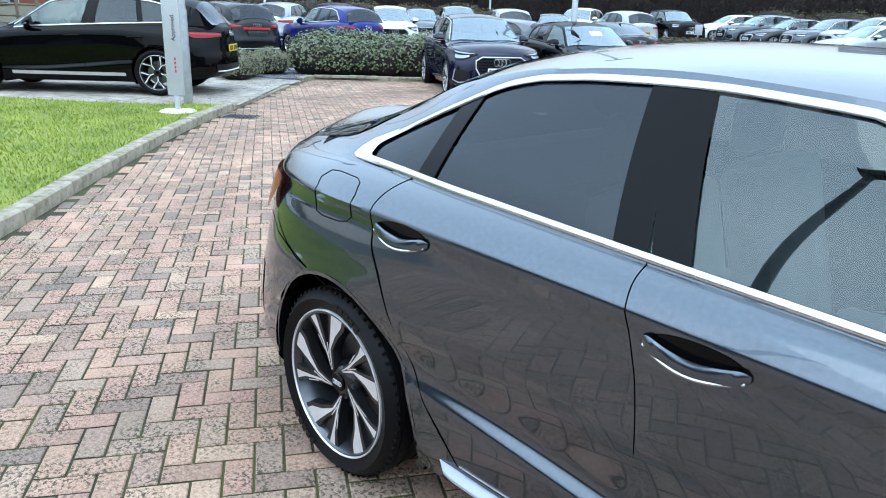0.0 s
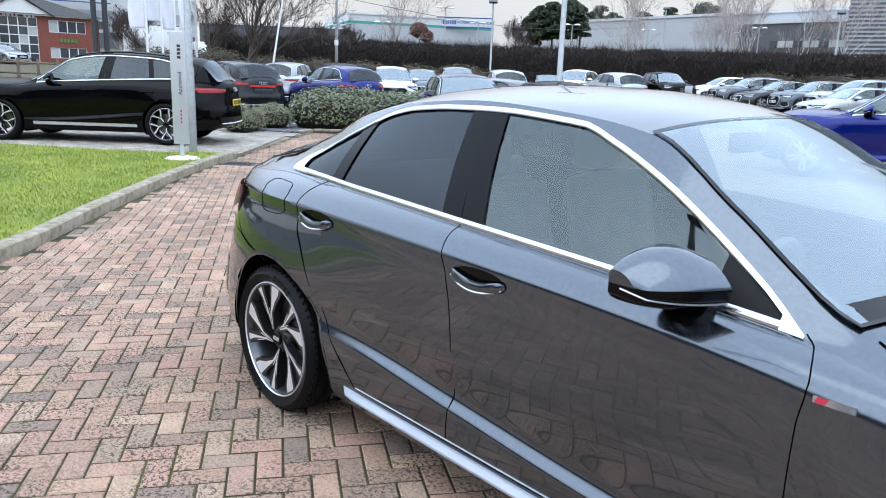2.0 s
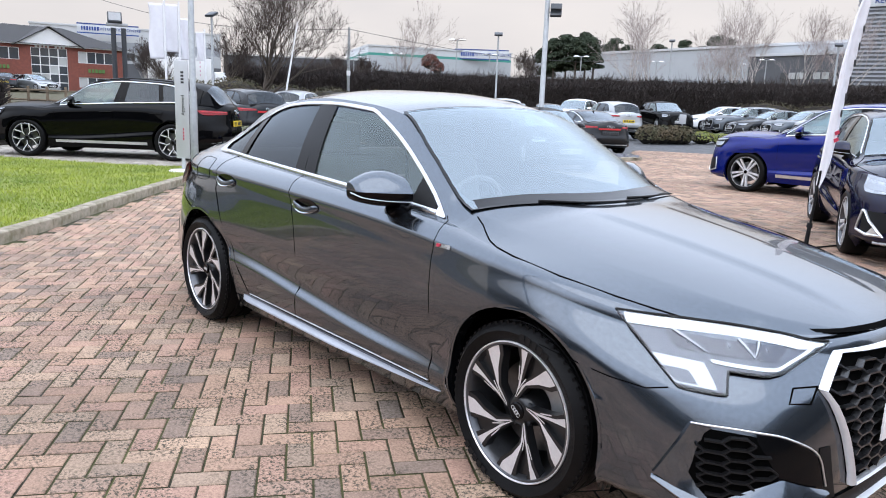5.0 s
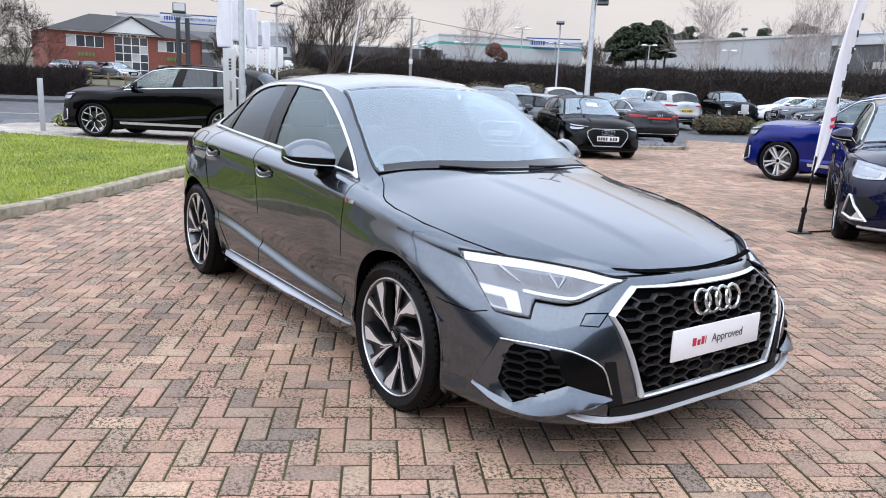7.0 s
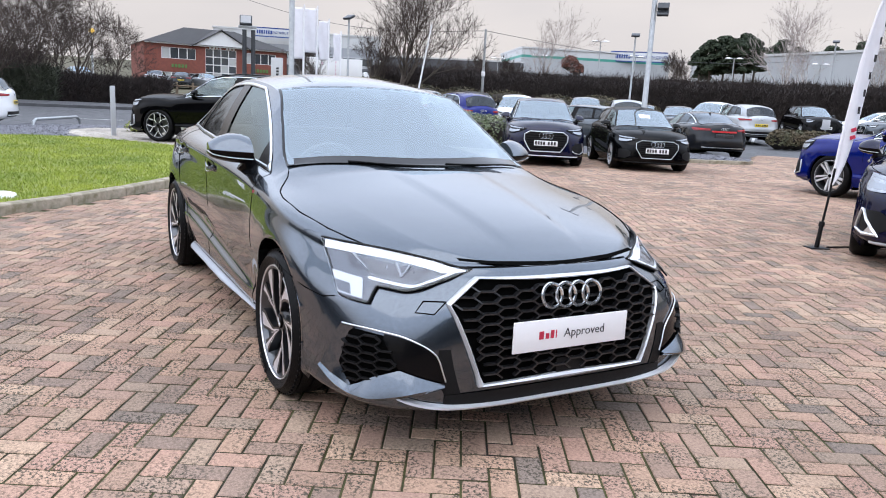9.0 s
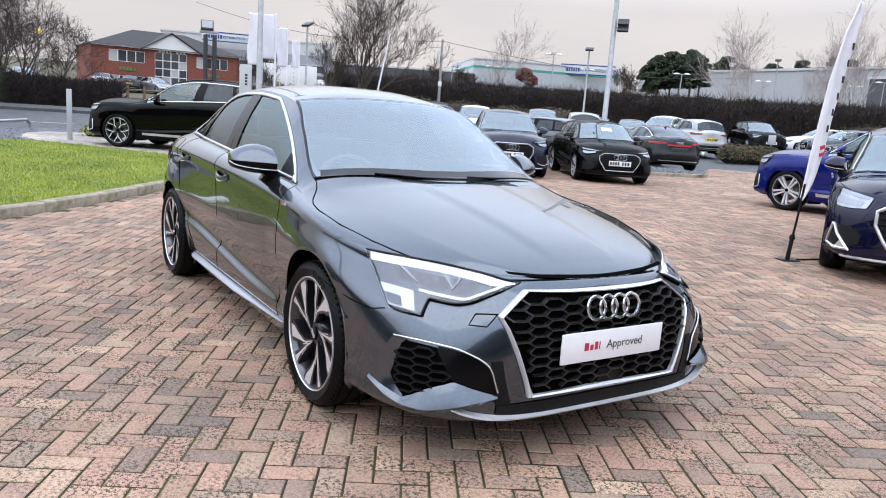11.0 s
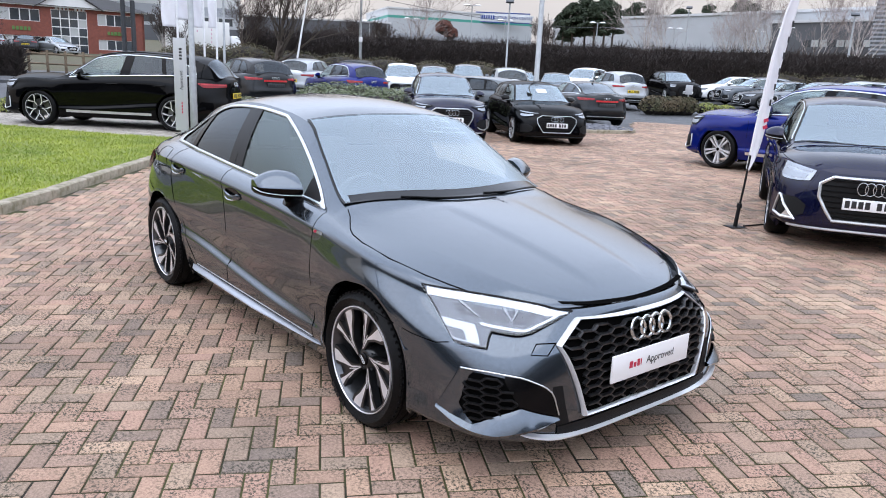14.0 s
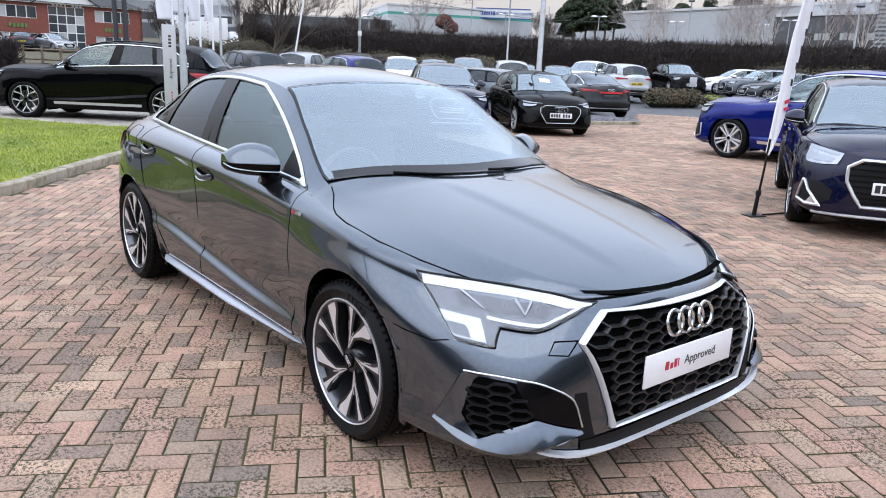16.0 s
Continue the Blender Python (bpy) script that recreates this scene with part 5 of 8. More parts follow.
        for q, mt, nm, off in ((bowl, LAMP_DEEP, "lamp_bowl", .015), (foot, DRL_SOFT, "light_guide", .018), (core, LAMP_BASE, "lamp_bowl", .0195)):
            rows = [[ar(lerp(lerp(q[0][0], q[3][0], b), lerp(q[1][0], q[2][0], b), a), lerp(lerp(q[0][1], q[3][1], b), lerp(q[1][1], q[2][1], b), a), off) for a in np.linspace(0, 1, 9)] for b in np.linspace(0, 1, 5)]
            sh.emit(nm, Geo().grid(rows), mt, hl, skin=True)
        for d0, z0, d1, z1 in ((55.5, .718, 50.5, .672), (43.0, .706, 41.0, .664), (39.0, .702, 41.0, .664)):
            sh.emit("lamp_fin", Geo().tube([ar(lerp(d0, d1, t), lerp(z0, z1, t), .018) for t in np.linspace(0, 1, 5)], [.006, .006, .005, .004, .003], 6), REFLECTOR, hl)
        for d0, z0, r0 in ((53.5, .693, .021), (45.5, .688, .020), (38.0, .682, .015)):
            disc = [[ar(d0 + math.degrees(r0 * k * math.cos(a)) * .55, z0 + r0 * k * math.sin(a), .020 - .012 * k) for a in np.linspace(0, 2 * math.pi, 17)] for k in (.05, .5, .8, 1.0)]
            sh.emit("projector", Geo().grid(disc), REFLECTOR, hl, "bright projector bowl behind the clear lens", skin=True)
        rim = [ar(d, u(d), .015) for d in span] + [ar(d, l(d), .012) for d in span[::-1]]
        sh.emit("lamp_seal", Geo().tube(rim + rim[:1], .0045, 5, cap=False), BLACK_MATT, hl)
        lens = sh.emit("lens", Geo().grid(fill(sh, ar, span, l, u, .024, 6)), GLASS_LAMP, hl, skin=True)
        lens.visible_shadow = False
        # side intake: painted pod, black mesh, gloss panel, bright blade
        mu = pchip([(33.8, .366), (41.4, .476), (53.5, .483), (58.9, .356)])
        ml = pchip([(33.8, .360), (53.3, .286), (58.9, .350)])
        vent = sh.emit("side_intake", Geo().grid(fill(sh, ar, np.linspace(33.8, 58.9, 18), ml, mu, .003, 6)), WELL, root, "black honeycomb side intake with a bright lower blade", skin=True)
        inm = lambda d, z: 35.4 < d < 57.8 and ml(d) + .010 < z < mu(d) - .009
        tagged(sh.emit("intake_honeycomb", honeycomb(ar, inm, 32.6, 62, .276, .50, 4.4, .018, .0026, .0068), BLACK_MATT, vent, smooth=False), kind="stuff")
        tr = pchip([(17.6, .322), (21.6, .416), (28, .458), (36.5, .484), (50.2, .494), (57.4, .493)])
        be = lambda d: float(np.interp(d, [18, 33.8, 41.4], [.315, .364, .474]))
        gp = Geo().grid(fill(sh, ar, np.linspace(18.2, 40.8, 22), be, lambda d: max(be(d), tr(d) - .006), .004, 5))
        sh.emit("intake_panel", gp, BLACK_GLOSS, vent, skin=True)
        sh.emit("intake_panel", Geo().grid([[ar(lerp(lerp(12.9, 17.9, b), lerp(17.4, 21.4, b ** .6), a), lerp(.272, .436, b), .0025) for a in (0, .5, 1)] for b in np.linspace(0, 1, 7)]), BLACK_MATT, vent, skin=True)
        inn = [(52.5, .487), (54.5, .47), (58.9, .353), (56.5, .315), (53.3, .285)]
        out = [(57.4, .494), (60.0, .45), (67.0, .328), (62, .302), (53.6, .279)]
        sh.emit("intake_pod", Geo().grid([[ar(a[0], a[1], .005), ar((a[0] + b[0]) / 2, (a[1] + b[1]) / 2, .011), ar(b[0], b[1], .016), ar(b[0] + .6, b[1] - .002, .002)] for a, b in zip(inn, out)]), PAINT_GREY, vent)
        sh.emit("intake_trim", Geo().tube([ar(d, tr(d), .007) for d in np.linspace(57.4, 17.6, 30)], .0030, 6), SATIN, vent)
        zu = lambda d: float(np.interp(d, [18, 33.4, 43, 53.3, 60.6, 67.5], [.316, .366, .333, .281, .300, .324]))
        zl = pchip([(18, .308), (26, .290), (35.6, .268), (44.6, .254), (51.5, .256), (58.3, .270), (67.5, .314)])
        blade = []
        for d in np.linspace(67.5, 18, 44):
            k = min(1, (zu(d) - zl(d)) / .07 + .12)
            zb = zl(d) + .010 * k
            blade.append([ar(d, zu(d), .014), ar(d, lerp(zu(d), zb, .5), .018 + .018 * k), ar(d, zb, .020 + .028 * k), ar(d, zb - .010, .012 + .030 * k), ar(d, zb - .022, -.01)])
        sh.emit("intake_blade", Geo().grid(blade), PAINT_GREY, vent, "painted lower blade catching the sky")
        wcap = [ar(25.5, .597, .002), ar(32, .596, .002), ar(32.5, .560, .002), ar(26.5, .556, .002), ar(25.5, .597, .002)]
        sh.emit("washer_cover", Geo().tube([lerp(Vector(a), Vector(b), t) for a, b in zip(wcap, wcap[1:]) for t in (0, .5)] + [wcap[0]], .0022, 4, cap=False), GAP, root)
        bg = [(d, z) for d, z in ((61, .572), (66, .558), (74, .566), (82, .585), (86, .60))]
        sh.emit("bumper_gap", Geo().grid([[ar(d, z + .0018, .002), ar(d, z - .0018, .002)] for d, z in bg]), GAP, root)
    sp = []
    for d in np.linspace(-37, 37, 51):
        sg, k = (-1 if d < 0 else 1), min(1, (37.5 - abs(d)) / 8)
        z = .214 + .060 * (abs(d) / 35) ** 2
        sp.append([sh.around(abs(d), z + .010 * k, .004, sg), sh.around(abs(d), z + .003, .026, sg), sh.around(abs(d), z - .005 * k, .028, sg), sh.around(abs(d), z - .010 * k, .004, sg)])
    sh.emit("front_splitter", Geo().grid(sp), TRIM_PALE, root, "thin bright splitter line under the grille")
    lowg = Geo().grid([[sh.front(y, lerp(.222, .272, b / 3), .006) for b in range(4)] for y in np.linspace(-.52, .52, 20)])
    sh.emit("lower_intake", lowg, BLACK_MATT, root, skin=True)
    slot = Geo().grid([[sh.top(screen_edge(y) - .004, y, .004), sh.top(screen_edge(y) + .020, y, .005)] for y in np.linspace(-.42, .42, 31)])
    sh.emit("bonnet_front_gap", slot, GAP, root)


def screen_edge(y):
    return 2.122 - .10 * (y / .5) ** 2


def hero_sides(sh, root):
    for s in (1, -1):
        sd = lambda x, z, o=0.0: sh.side(x, z, o, s)
        # sill blade: its upper face turned to the sky
        rows = []
        for x in np.linspace(-.88, .86, 40):
            t = (x + .88) / 1.74
            k = min(1, t / .03, .15 + (1 - t) / .5) if 0 < t < 1 else 0
            zt = .258 - .016 * t
            y = sh.side_y(x, .252)
            rows.append([(x, s * (y - .004), zt + .002), (x, s * (y + .012 * k), zt - .006 * k), (x, s * (y + .028 * k), zt - .016 * k), (x, s * (y + .030 * k), zt - .022 * k), (x, s * (y - .02), zt - .040 * k)])
        sh.emit("sill_blade", Geo().grid(rows), SILL, root, "silver side skirt insert with a flat upper face")
        sh.emit("sill_line", Geo().tube([sd(x, .278 - .010 * (x + .80) / 1.6, .002) for x in np.linspace(-.79, .785, 24)], .0022, 5), SATIN, root)
        # handles
        for x0, z0 in ((-.160, .850), (-1.045, .886)):
            rec = Geo()
            ring = [(x0 + .01 + .098 * math.cos(a), z0 + .014 + (.024 if math.sin(a) > 0 else .034) * math.sin(a)) for a in np.linspace(0, 2 * math.pi, 29)[:-1]]
            rec.add([sd(x0 + .01, z0 + .014, .0012)] + [sd(a, b, .0026) for a, b in ring], [(0, 1 + i, 1 + (i + 1) % 28) for i in range(28)])
            sh.emit("handle_recess", rec, BLACK_GLOSS, root, skin=True)
            rows = []
            for t in np.linspace(0, 1, 19):
                x = x0 - .108 + .232 * t
                end = abs(2 * t - 1)
                mid = z0 + .008 - .015 * math.sin(math.pi * t) ** .8 - .004 * t
                h = .011 + .011 * end ** 2 - .016 * max(0, end - .85) / .15
                out = .005 + .023 * math.sin(math.pi * t) ** .5
                rows.append([sd(x, mid + h, .002 + out * .5), sd(x, mid + h * .75, out * .85), sd(x, mid, out), sd(x, mid - h * .8, out * .95), sd(x, mid - h, .002)])
            hd = sh.emit("door_handle", Geo().grid(rows), PAINT_GREY, root, "painted pull handle with a bright lower line")
            ln = Geo().tube([sd(x0 - .10 + .216 * t, z0 - .002 - .024 * math.sin(math.pi * t) ** .8 - .004 * t, .010 + .014 * math.sin(math.pi * t)) for t in np.linspace(0, 1, 14)], .0034, 6)
            sh.emit("handle_trim", ln, CHROME, hd)
        # fuel flap outline
        if s < 0:
            fl = [(-1.497, .968), (-1.484, .948), (-1.474, .885), (-1.462, .870), (-1.423, .864), (-1.330, .866), (-1.290, .874), (-1.270, .892), (-1.279, .955), (-1.300, .982), (-1.330, .990), (-1.431, .993), (-1.475, .990)]
            fl = fl + fl[:1]
            pts = [(lerp(a[0], b[0], t), lerp(a[1], b[1], t)) for a, b in zip(fl, fl[1:]) for t in np.linspace(0, 1, 8)[:-1]]
            sh.emit("fuel_flap_gap", Geo().tube([sd(a, b, .0) for a, b in pts + pts[:1]], .0017, 5, cap=False), GAP, root)
        # wing badge
        badge = sh.emit("wing_badge", Geo().grid([[sd(x, z, .004) for z in (.822, .837)] for x in (.828, .85, .885, .912)]), CHROME, root, "small bright wing badge with a red corner")
        sh.emit("badge_mark", Geo().grid([[sd(x + (z - .822) * .5, z, .006) for z in (.823, .836)] for x in (.831, .842, .852)]), INK_RED, badge)
        # boot and bumper lines
        ar = lambda d, z, o: sh.around(d, z, o, s, True)
        sh.emit("rear_bumper_gap", Geo().grid([[ar(d, z + .003, .0015), ar(d, z - .003, .0015)] for d, z in ((88, .66), (80, .70), (70, .745), (62, .79))]), GAP, root)
        vv = Geo().grid([[ar(d, z, .006) for z in np.linspace(.36, .56, 5)] for d in (50, 54, 58)])
        sh.emit("rear_vent", vv, BLACK_GLOSS, root, skin=True)
        tp = [[sh.top(x, s * (.60 - .02 * t), .003), sh.top(x, s * (.594 - .02 * t), .003)] for t, x in ((0, -1.83), (.5, -2.0), (1, -2.16))]
        sh.emit("boot_gap", Geo().grid(tp), GAP, root)
    # wipers
    for y0, y1, x0 in ((-.42, .18, 1.03), (.10, .60, 1.02)):
        arm = [sh.top(screen_base(lerp(y0, y1, t)) - .012 + .03 * math.sin(math.pi * t * .5), lerp(y0, y1, t), .010) for t in np.linspace(0, 1, 10)]
        sh.emit("wiper", Geo().tube(arm, [.005] + [.004] * 8 + [.003], 6), BLACK_MATT, root)
    mir = Geo().box((.21, -.13, 1.235), (.24, .13, 1.30), None, .012)
    sh.emit("inner_mirror", mir, CABIN, root)
    pod = Geo().grid([[sh.top(.30 + .085 * a, (-.06 + .12 * b) * (1 - .45 * a), -.012) for a in (0, .5, 1)] for b in (0, .5, 1)])
    sh.emit("sensor_pod", pod, SCREEN_FRIT, root, skin=True)

# ---- ground, road, paving ----
def sheet(name, mat, r0, r1, a0, a1, lift, nr, na, label, category, kind="structure"):
    """Part of a disc round the forecourt that follows the climb of the ground."""
    rows = []
    for i in range(nr + 1):
        r = r0 + (r1 - r0) * (i / nr) ** 2
        row = []
        for k in range(na + 1):
            a = radians(lerp(a0, a1, k / na))
            x, y = 4 + r * math.cos(a), -2 + r * math.sin(a)
            row.append((x, y, rise(x, y) + (lift(r) if callable(lift) else lift)))
        rows.append(row)
    return tagged(Geo().grid(rows).object(name, mat), label, category, kind=kind)


sheet("ground", VERGE, 0.0, 1600, 0, 360, lambda r: -.45 if r < 46 else -.05, 60, 72, "rough grass ground rising gently to the horizon", "ground")
sheet("car_park_surface", ASPHALT, 0.0, 47, 0, 360, -.022, 24, 120, "dark grey asphalt of the car park and road", "asphalt")


def inside(poly, x, y):
    c = False
    for (x0, y0), (x1, y1) in zip(poly, poly[1:] + poly[:1]):
        if (y0 > y) != (y1 > y) and x < (x1 - x0) * (y - y0) / (y1 - y0) + x0:
            c = not c
    return c


def flat(name, mat, poly, z, label, category, kind="structure"):
    return tagged(mesh_object(name, [(x, y, z) for x, y in poly], [tuple(range(len(poly)))], mat, smooth=False), label, category, kind=kind)


KERB_LINE = [(-7.0, -5.4), (-5.3, -4.7), (-4.0, -3.85), (-3.42, -3.1), (-3.40, -2.62), (-3.80, -2.12), (-4.78, -1.12), (-6.0, -.18), (-8.06, 1.47), (-9.4, 2.66)]
DROP_LINE = [(-9.4, 2.66), (-10.33, 3.55), (-11.9, 5.05), (-13.55, 6.72)]
FORECOURT = KERB_LINE + DROP_LINE[1:] + [(-14.1, 7.2), (-12.55, 9.15), (-11.9, 11.0), (-9.9, 15.7), (-12.6, 19.2), (-15.2, 23.2), (-9.0, 22.4), (14, 19), (16, -12), (2, -12), (-7.0, -10.5)]
forecourt = flat("pavement", JOINT, FORECOURT, -.006, "mossy sand bed of the block-paved forecourt", "paving")

LAWN = [(-7.05, -5.28), (-5.37, -4.58), (-4.1, -3.75), (-3.54, -3.05), (-3.52, -2.66), (-3.91, -2.22), (-4.88, -1.22), (-6.1, -.29), (-8.15, 1.36), (-9.5, 2.55), (-10.3, 3.2), (-10.75, 2.3), (-11.5, 1.6), (-12.5, .85), (-13.6, .15), (-14.6, -.7), (-15.0, -2.0), (-14.0, -4.5), (-10.5, -5.9)]
lawn = flat("lawn", SOIL, LAWN, .075, "bright green mown lawn behind the kerb", "lawn")
PAD = [(-10.3, 3.2), (-10.75, 2.3), (-11.5, 1.6), (-12.5, .85), (-13.6, .15), (-14.6, -.7), (-16.2, -1.05), (-18.0, -.9), (-19.2, -.2), (-19.2, 1.2), (-18.2, 3.6), (-16.8, 5.2), (-15.4, 5.9), (-14.0, 6.3), (-13.55, 6.55), (-11.9, 4.9), (-10.33, 3.42)]
pad = flat("display_pad", KERB, PAD, .052, "pale concrete sett pad for a display car", "paving")
flat("gravel_bed", SLATE, [(-14.4, -.55), (-15.0, -2.0), (-14.6, -3.6), (-18.0, -3.0), (-20.4, -1.9), (-20.6, 1.0), (-18.6, 4.6), (-15.4, 5.6), (-16.4, 4.2), (-17.0, 2.2), (-17.2, .4), (-16.6, -.6), (-15.6, -.95)], .035, "dark blue slate chippings round the pad", "gravel")
flat("planting_bed", SLATE, [(-13.55, 6.72), (-14.1, 7.2), (-12.55, 9.15), (-11.9, 11.0), (-13.5, 11.8), (-15.4, 9.8), (-16.9, 7.8), (-15.8, 5.8), (-14.0, 6.3)], .05, "slate-covered planting bed beside the forecourt", "planting bed")
ISLAND = [(-11.9, 11.0), (-9.75, 15.6), (-10.3, 16.3), (-11.6, 16.6), (-13.4, 16.0), (-13.9, 12.4)]
flat("island_bed", SLATE, ISLAND, .085, "raised kerbed island with slate chippings", "traffic island")


def resample(line, step):
    pts, acc = [line[0]], 0.0
    seg = [0.0]
    for a, b in zip(line, line[1:]):
        seg.append(seg[-1] + math.hypot(b[0] - a[0], b[1] - a[1]))
    fx, fy = pchip(list(zip(seg, [p[0] for p in line]))), pchip(list(zip(seg, [p[1] for p in line])))
    n = max(1, round(seg[-1] / step))
    return [(fx(seg[-1] * i / n), fy(seg[-1] * i / n)) for i in range(n + 1)]


def kerb_run(name, line, width, top, bottom, side, label, slope=0.0, drop=None):
    """Kerb stones laid end to end along a line, each a piece of its own with worn edges."""
    root = thing(name, Matrix.Identity(4), label, "kerb", kind="structure")
    pts = resample(line, .915)
    rng = random.Random(7)
    for i, (a, b) in enumerate(zip(pts, pts[1:])):
        d = Vector((b[0] - a[0], b[1] - a[1], 0))
        L = d.length
        ang = math.atan2(d.y, d.x)
        z1 = top if drop is None else lerp(top, drop, min(1, max(0, (i - 0) / 2)))
        h = z1 + rng.uniform(-.004, .004)
        g = Geo()
        w = width * side
        prof = [(0, bottom), (0, h - .028), (.006 * side, h - .010), (.022 * side, h), (w - .01 * side, h), (w, h - .008), (w, bottom)]
        n = 6
        rows = [[(lerp(.004, L - .004, k / n), y, z + .002 * math.sin(3.1 * k + i)) for y, z in prof] for k in range(n + 1)]
        g.grid(rows, flip=side > 0)
        g.add(rows[0], [tuple(range(len(prof)))])
        g.add(rows[-1], [tuple(range(len(prof)))])
        ob = g.object("kerb_stone", KERB, root)
        ob.matrix_basis = Matrix.Translation((a[0], a[1], 0)) @ Matrix.Rotation(ang, 4, "Z")
    return root


kerb_run("kerb", KERB_LINE, .15, .105, -.05, 1, "weathered concrete kerb with moss between lawn and paving")
kerb_run("dropped_kerb", DROP_LINE, .15, .105, -.05, 1, "lowered concrete kerb stones at the pad's crossing", drop=.035)
kerb_run("bed_kerb", [(-13.55, 6.72), (-14.05, 7.25), (-12.55, 9.15), (-11.9, 11.0)], .14, .10, -.05, 1, "low kerb in front of the planting bed")
kerb_run("island_kerb", [(-11.9, 11.0), (-9.75, 15.6), (-10.3, 16.3), (-11.6, 16.6), (-13.4, 16.0)], .14, .10, -.05, 1, "concrete kerb round the raised island")

# far side of the car park: a kerbed bed, bay lines
for i in range(9):
    a = radians(108 + i * 3.4)
    r0, r1 = 35.5, 40.0
    pts = []
    for r in (r0, r1):
        for da in (-.0017, .0017):
            x, y = 4 + r * math.cos(a + da), -2 + r * math.sin(a + da)
            pts.append((x, y, rise(x, y) - .012))
    tagged(mesh_object("bay_line", pts, [(0, 1, 3, 2)], PAINTLINE), "worn white parking bay line", "road marking", kind="structure")

for r, a0, a1 in ((29.5, 174, 179), (29.8, 183, 187)):
    pts = []
    for k in range(6):
        a = radians(lerp(a0, a1, k / 5))
        for rr in (r, r + .14):
            x, y = 4 + rr * math.cos(a), -2 + rr * math.sin(a)
            pts.append((x, y, rise(x, y) - .012))
    tagged(mesh_object("lane_line", pts, [(2 * k, 2 * k + 1, 2 * k + 3, 2 * k + 2) for k in range(5)], PAINTLINE), "white broken lane line on the road", "road marking", kind="structure")

rows = []
for k in range(25):
    a = radians(lerp(166, 197, k / 24))
    row = []
    for r, z in ((36.5, -.03), (36.5, .10), (36.65, .11), (39.0, .12), (39.0, .0)):
        x, y = 4 + r * math.cos(a), -2 + r * math.sin(a)
        row.append((x, y, rise(x, y) + z))
    rows.append(row)
tagged(Geo().grid(rows).object("far_footway", ASPHALT), "asphalt footway with a kerb across the road", "footway", kind="structure")

# ---- hedges, trees, posts, signs, buildings ----
TWIG = material("bare_brown_twigs", (0.058, 0.040, 0.032), 0.9, colour2=(0.036, 0.027, 0.024), scale=3, bump=0.3, bump_scale=40)
TWIG_HEDGE = material("dense_hedge_twigs", (0.030, 0.021, 0.018), 0.95, colour2=(0.018, 0.014, 0.013), scale=3, bump=0.3, bump_scale=40)
# dark colour of the solid cores, standing in for shade inside the foliage
CORE_SHADE = material("shaded_hedge_core", (0.026, 0.020, 0.017), 0.95, colour2=(0.014, 0.011, 0.010), scale=1.2, bump=0.6, bump_scale=12)
BIRCH = material("pale_birch_bark", (0.62, 0.58, 0.54), 0.8, colour2=(0.20, 0.17, 0.15), scale=5, bump=0.3, bump_scale=30)
BARK = material("brown_bark", (0.11, 0.088, 0.070), 0.9, colour2=(0.065, 0.052, 0.042), scale=6, bump=0.5, bump_scale=30)
NEEDLE = material("dark_pine_needles", (0.022, 0.036, 0.020), 0.9, colour2=(0.040, 0.055, 0.028), scale=2)
LEAF = material("glossy_laurel_leaf", (0.075, 0.115, 0.040), 0.42, colour2=(0.14, 0.15, 0.075), scale=6, coat=0.15)
LEAF_DARK = material("dark_evergreen_leaf", (0.030, 0.036, 0.017), 0.7, colour2=(0.018, 0.022, 0.012), scale=3)
LEAF_PALE = material("pale_hebe_leaf", (0.25, 0.25, 0.15), 0.6, colour2=(0.13, 0.14, 0.07), scale=8)
LEAF_RED = material("russet_leaf", (0.17, 0.055, 0.035), 0.7, colour2=(0.10, 0.04, 0.03), scale=3)
LEAF_BRONZE = material("bronze_clipped_leaf", (0.10, 0.072, 0.040), 0.8, colour2=(0.06, 0.066, 0.032), scale=2)
LEAF_GOLD = material("yellow_green_leaf", (0.28, 0.27, 0.05), 0.6, colour2=(0.12, 0.17, 0.04), scale=5)
GRASS = material("grass_blade", (0.160, 0.232, 0.023), 0.6, colour2=(0.34, 0.39, 0.046), scale=0.9)
BRICKWALL = material("red_brick_wall", (0.24, 0.075, 0.050), 0.85, colour2=(0.17, 0.055, 0.042), scale=3, bump=0.3, bump_scale=20)
ROOFTILE = material("dark_roof_tiles", (0.020, 0.018, 0.018), 0.7, vary=0.25, scale=3, bump=0.4, bump_scale=8)
CLAD_PALE = material("pale_grey_cladding", (0.56, 0.57, 0.58), 0.5, vary=0.06, scale=0.3)
CLAD_MIST = material("light_grey_cladding", (0.42, 0.44, 0.46), 0.5, vary=0.06, scale=0.3)
CLAD_GREY = material("blue_grey_cladding", (0.33, 0.35, 0.38), 0.5, vary=0.08, scale=0.3)
# darker grey for the wall between ribs, with the grooves' shade painted in
CLAD_GROOVE = material("shaded_groove_cladding", (0.11, 0.115, 0.125), 0.5, vary=0.08, scale=0.3)
CLAD_DARK = material("charcoal_cladding", (0.09, 0.095, 0.105), 0.5, vary=0.1, scale=0.3)
CLAD_GREEN = material("green_fascia", (0.05, 0.30, 0.24), 0.5, vary=0.06, scale=0.4)
FRAMEWHITE = material("white_window_frame", (0.75, 0.75, 0.74), 0.4, vary=0.04, scale=2)
PANE_FAR = material("office_window_pane", (0.05, 0.06, 0.07), 0.08, coat=0.5, vary=0.3, scale=0.6)
BLIND = material("pale_window_blind", (0.45, 0.46, 0.45), 0.6, vary=0.1, scale=1)
LAMPGLASS = material("floodlight_glass", (0.30, 0.31, 0.32), 0.15, coat=0.5, vary=0.1, scale=30)
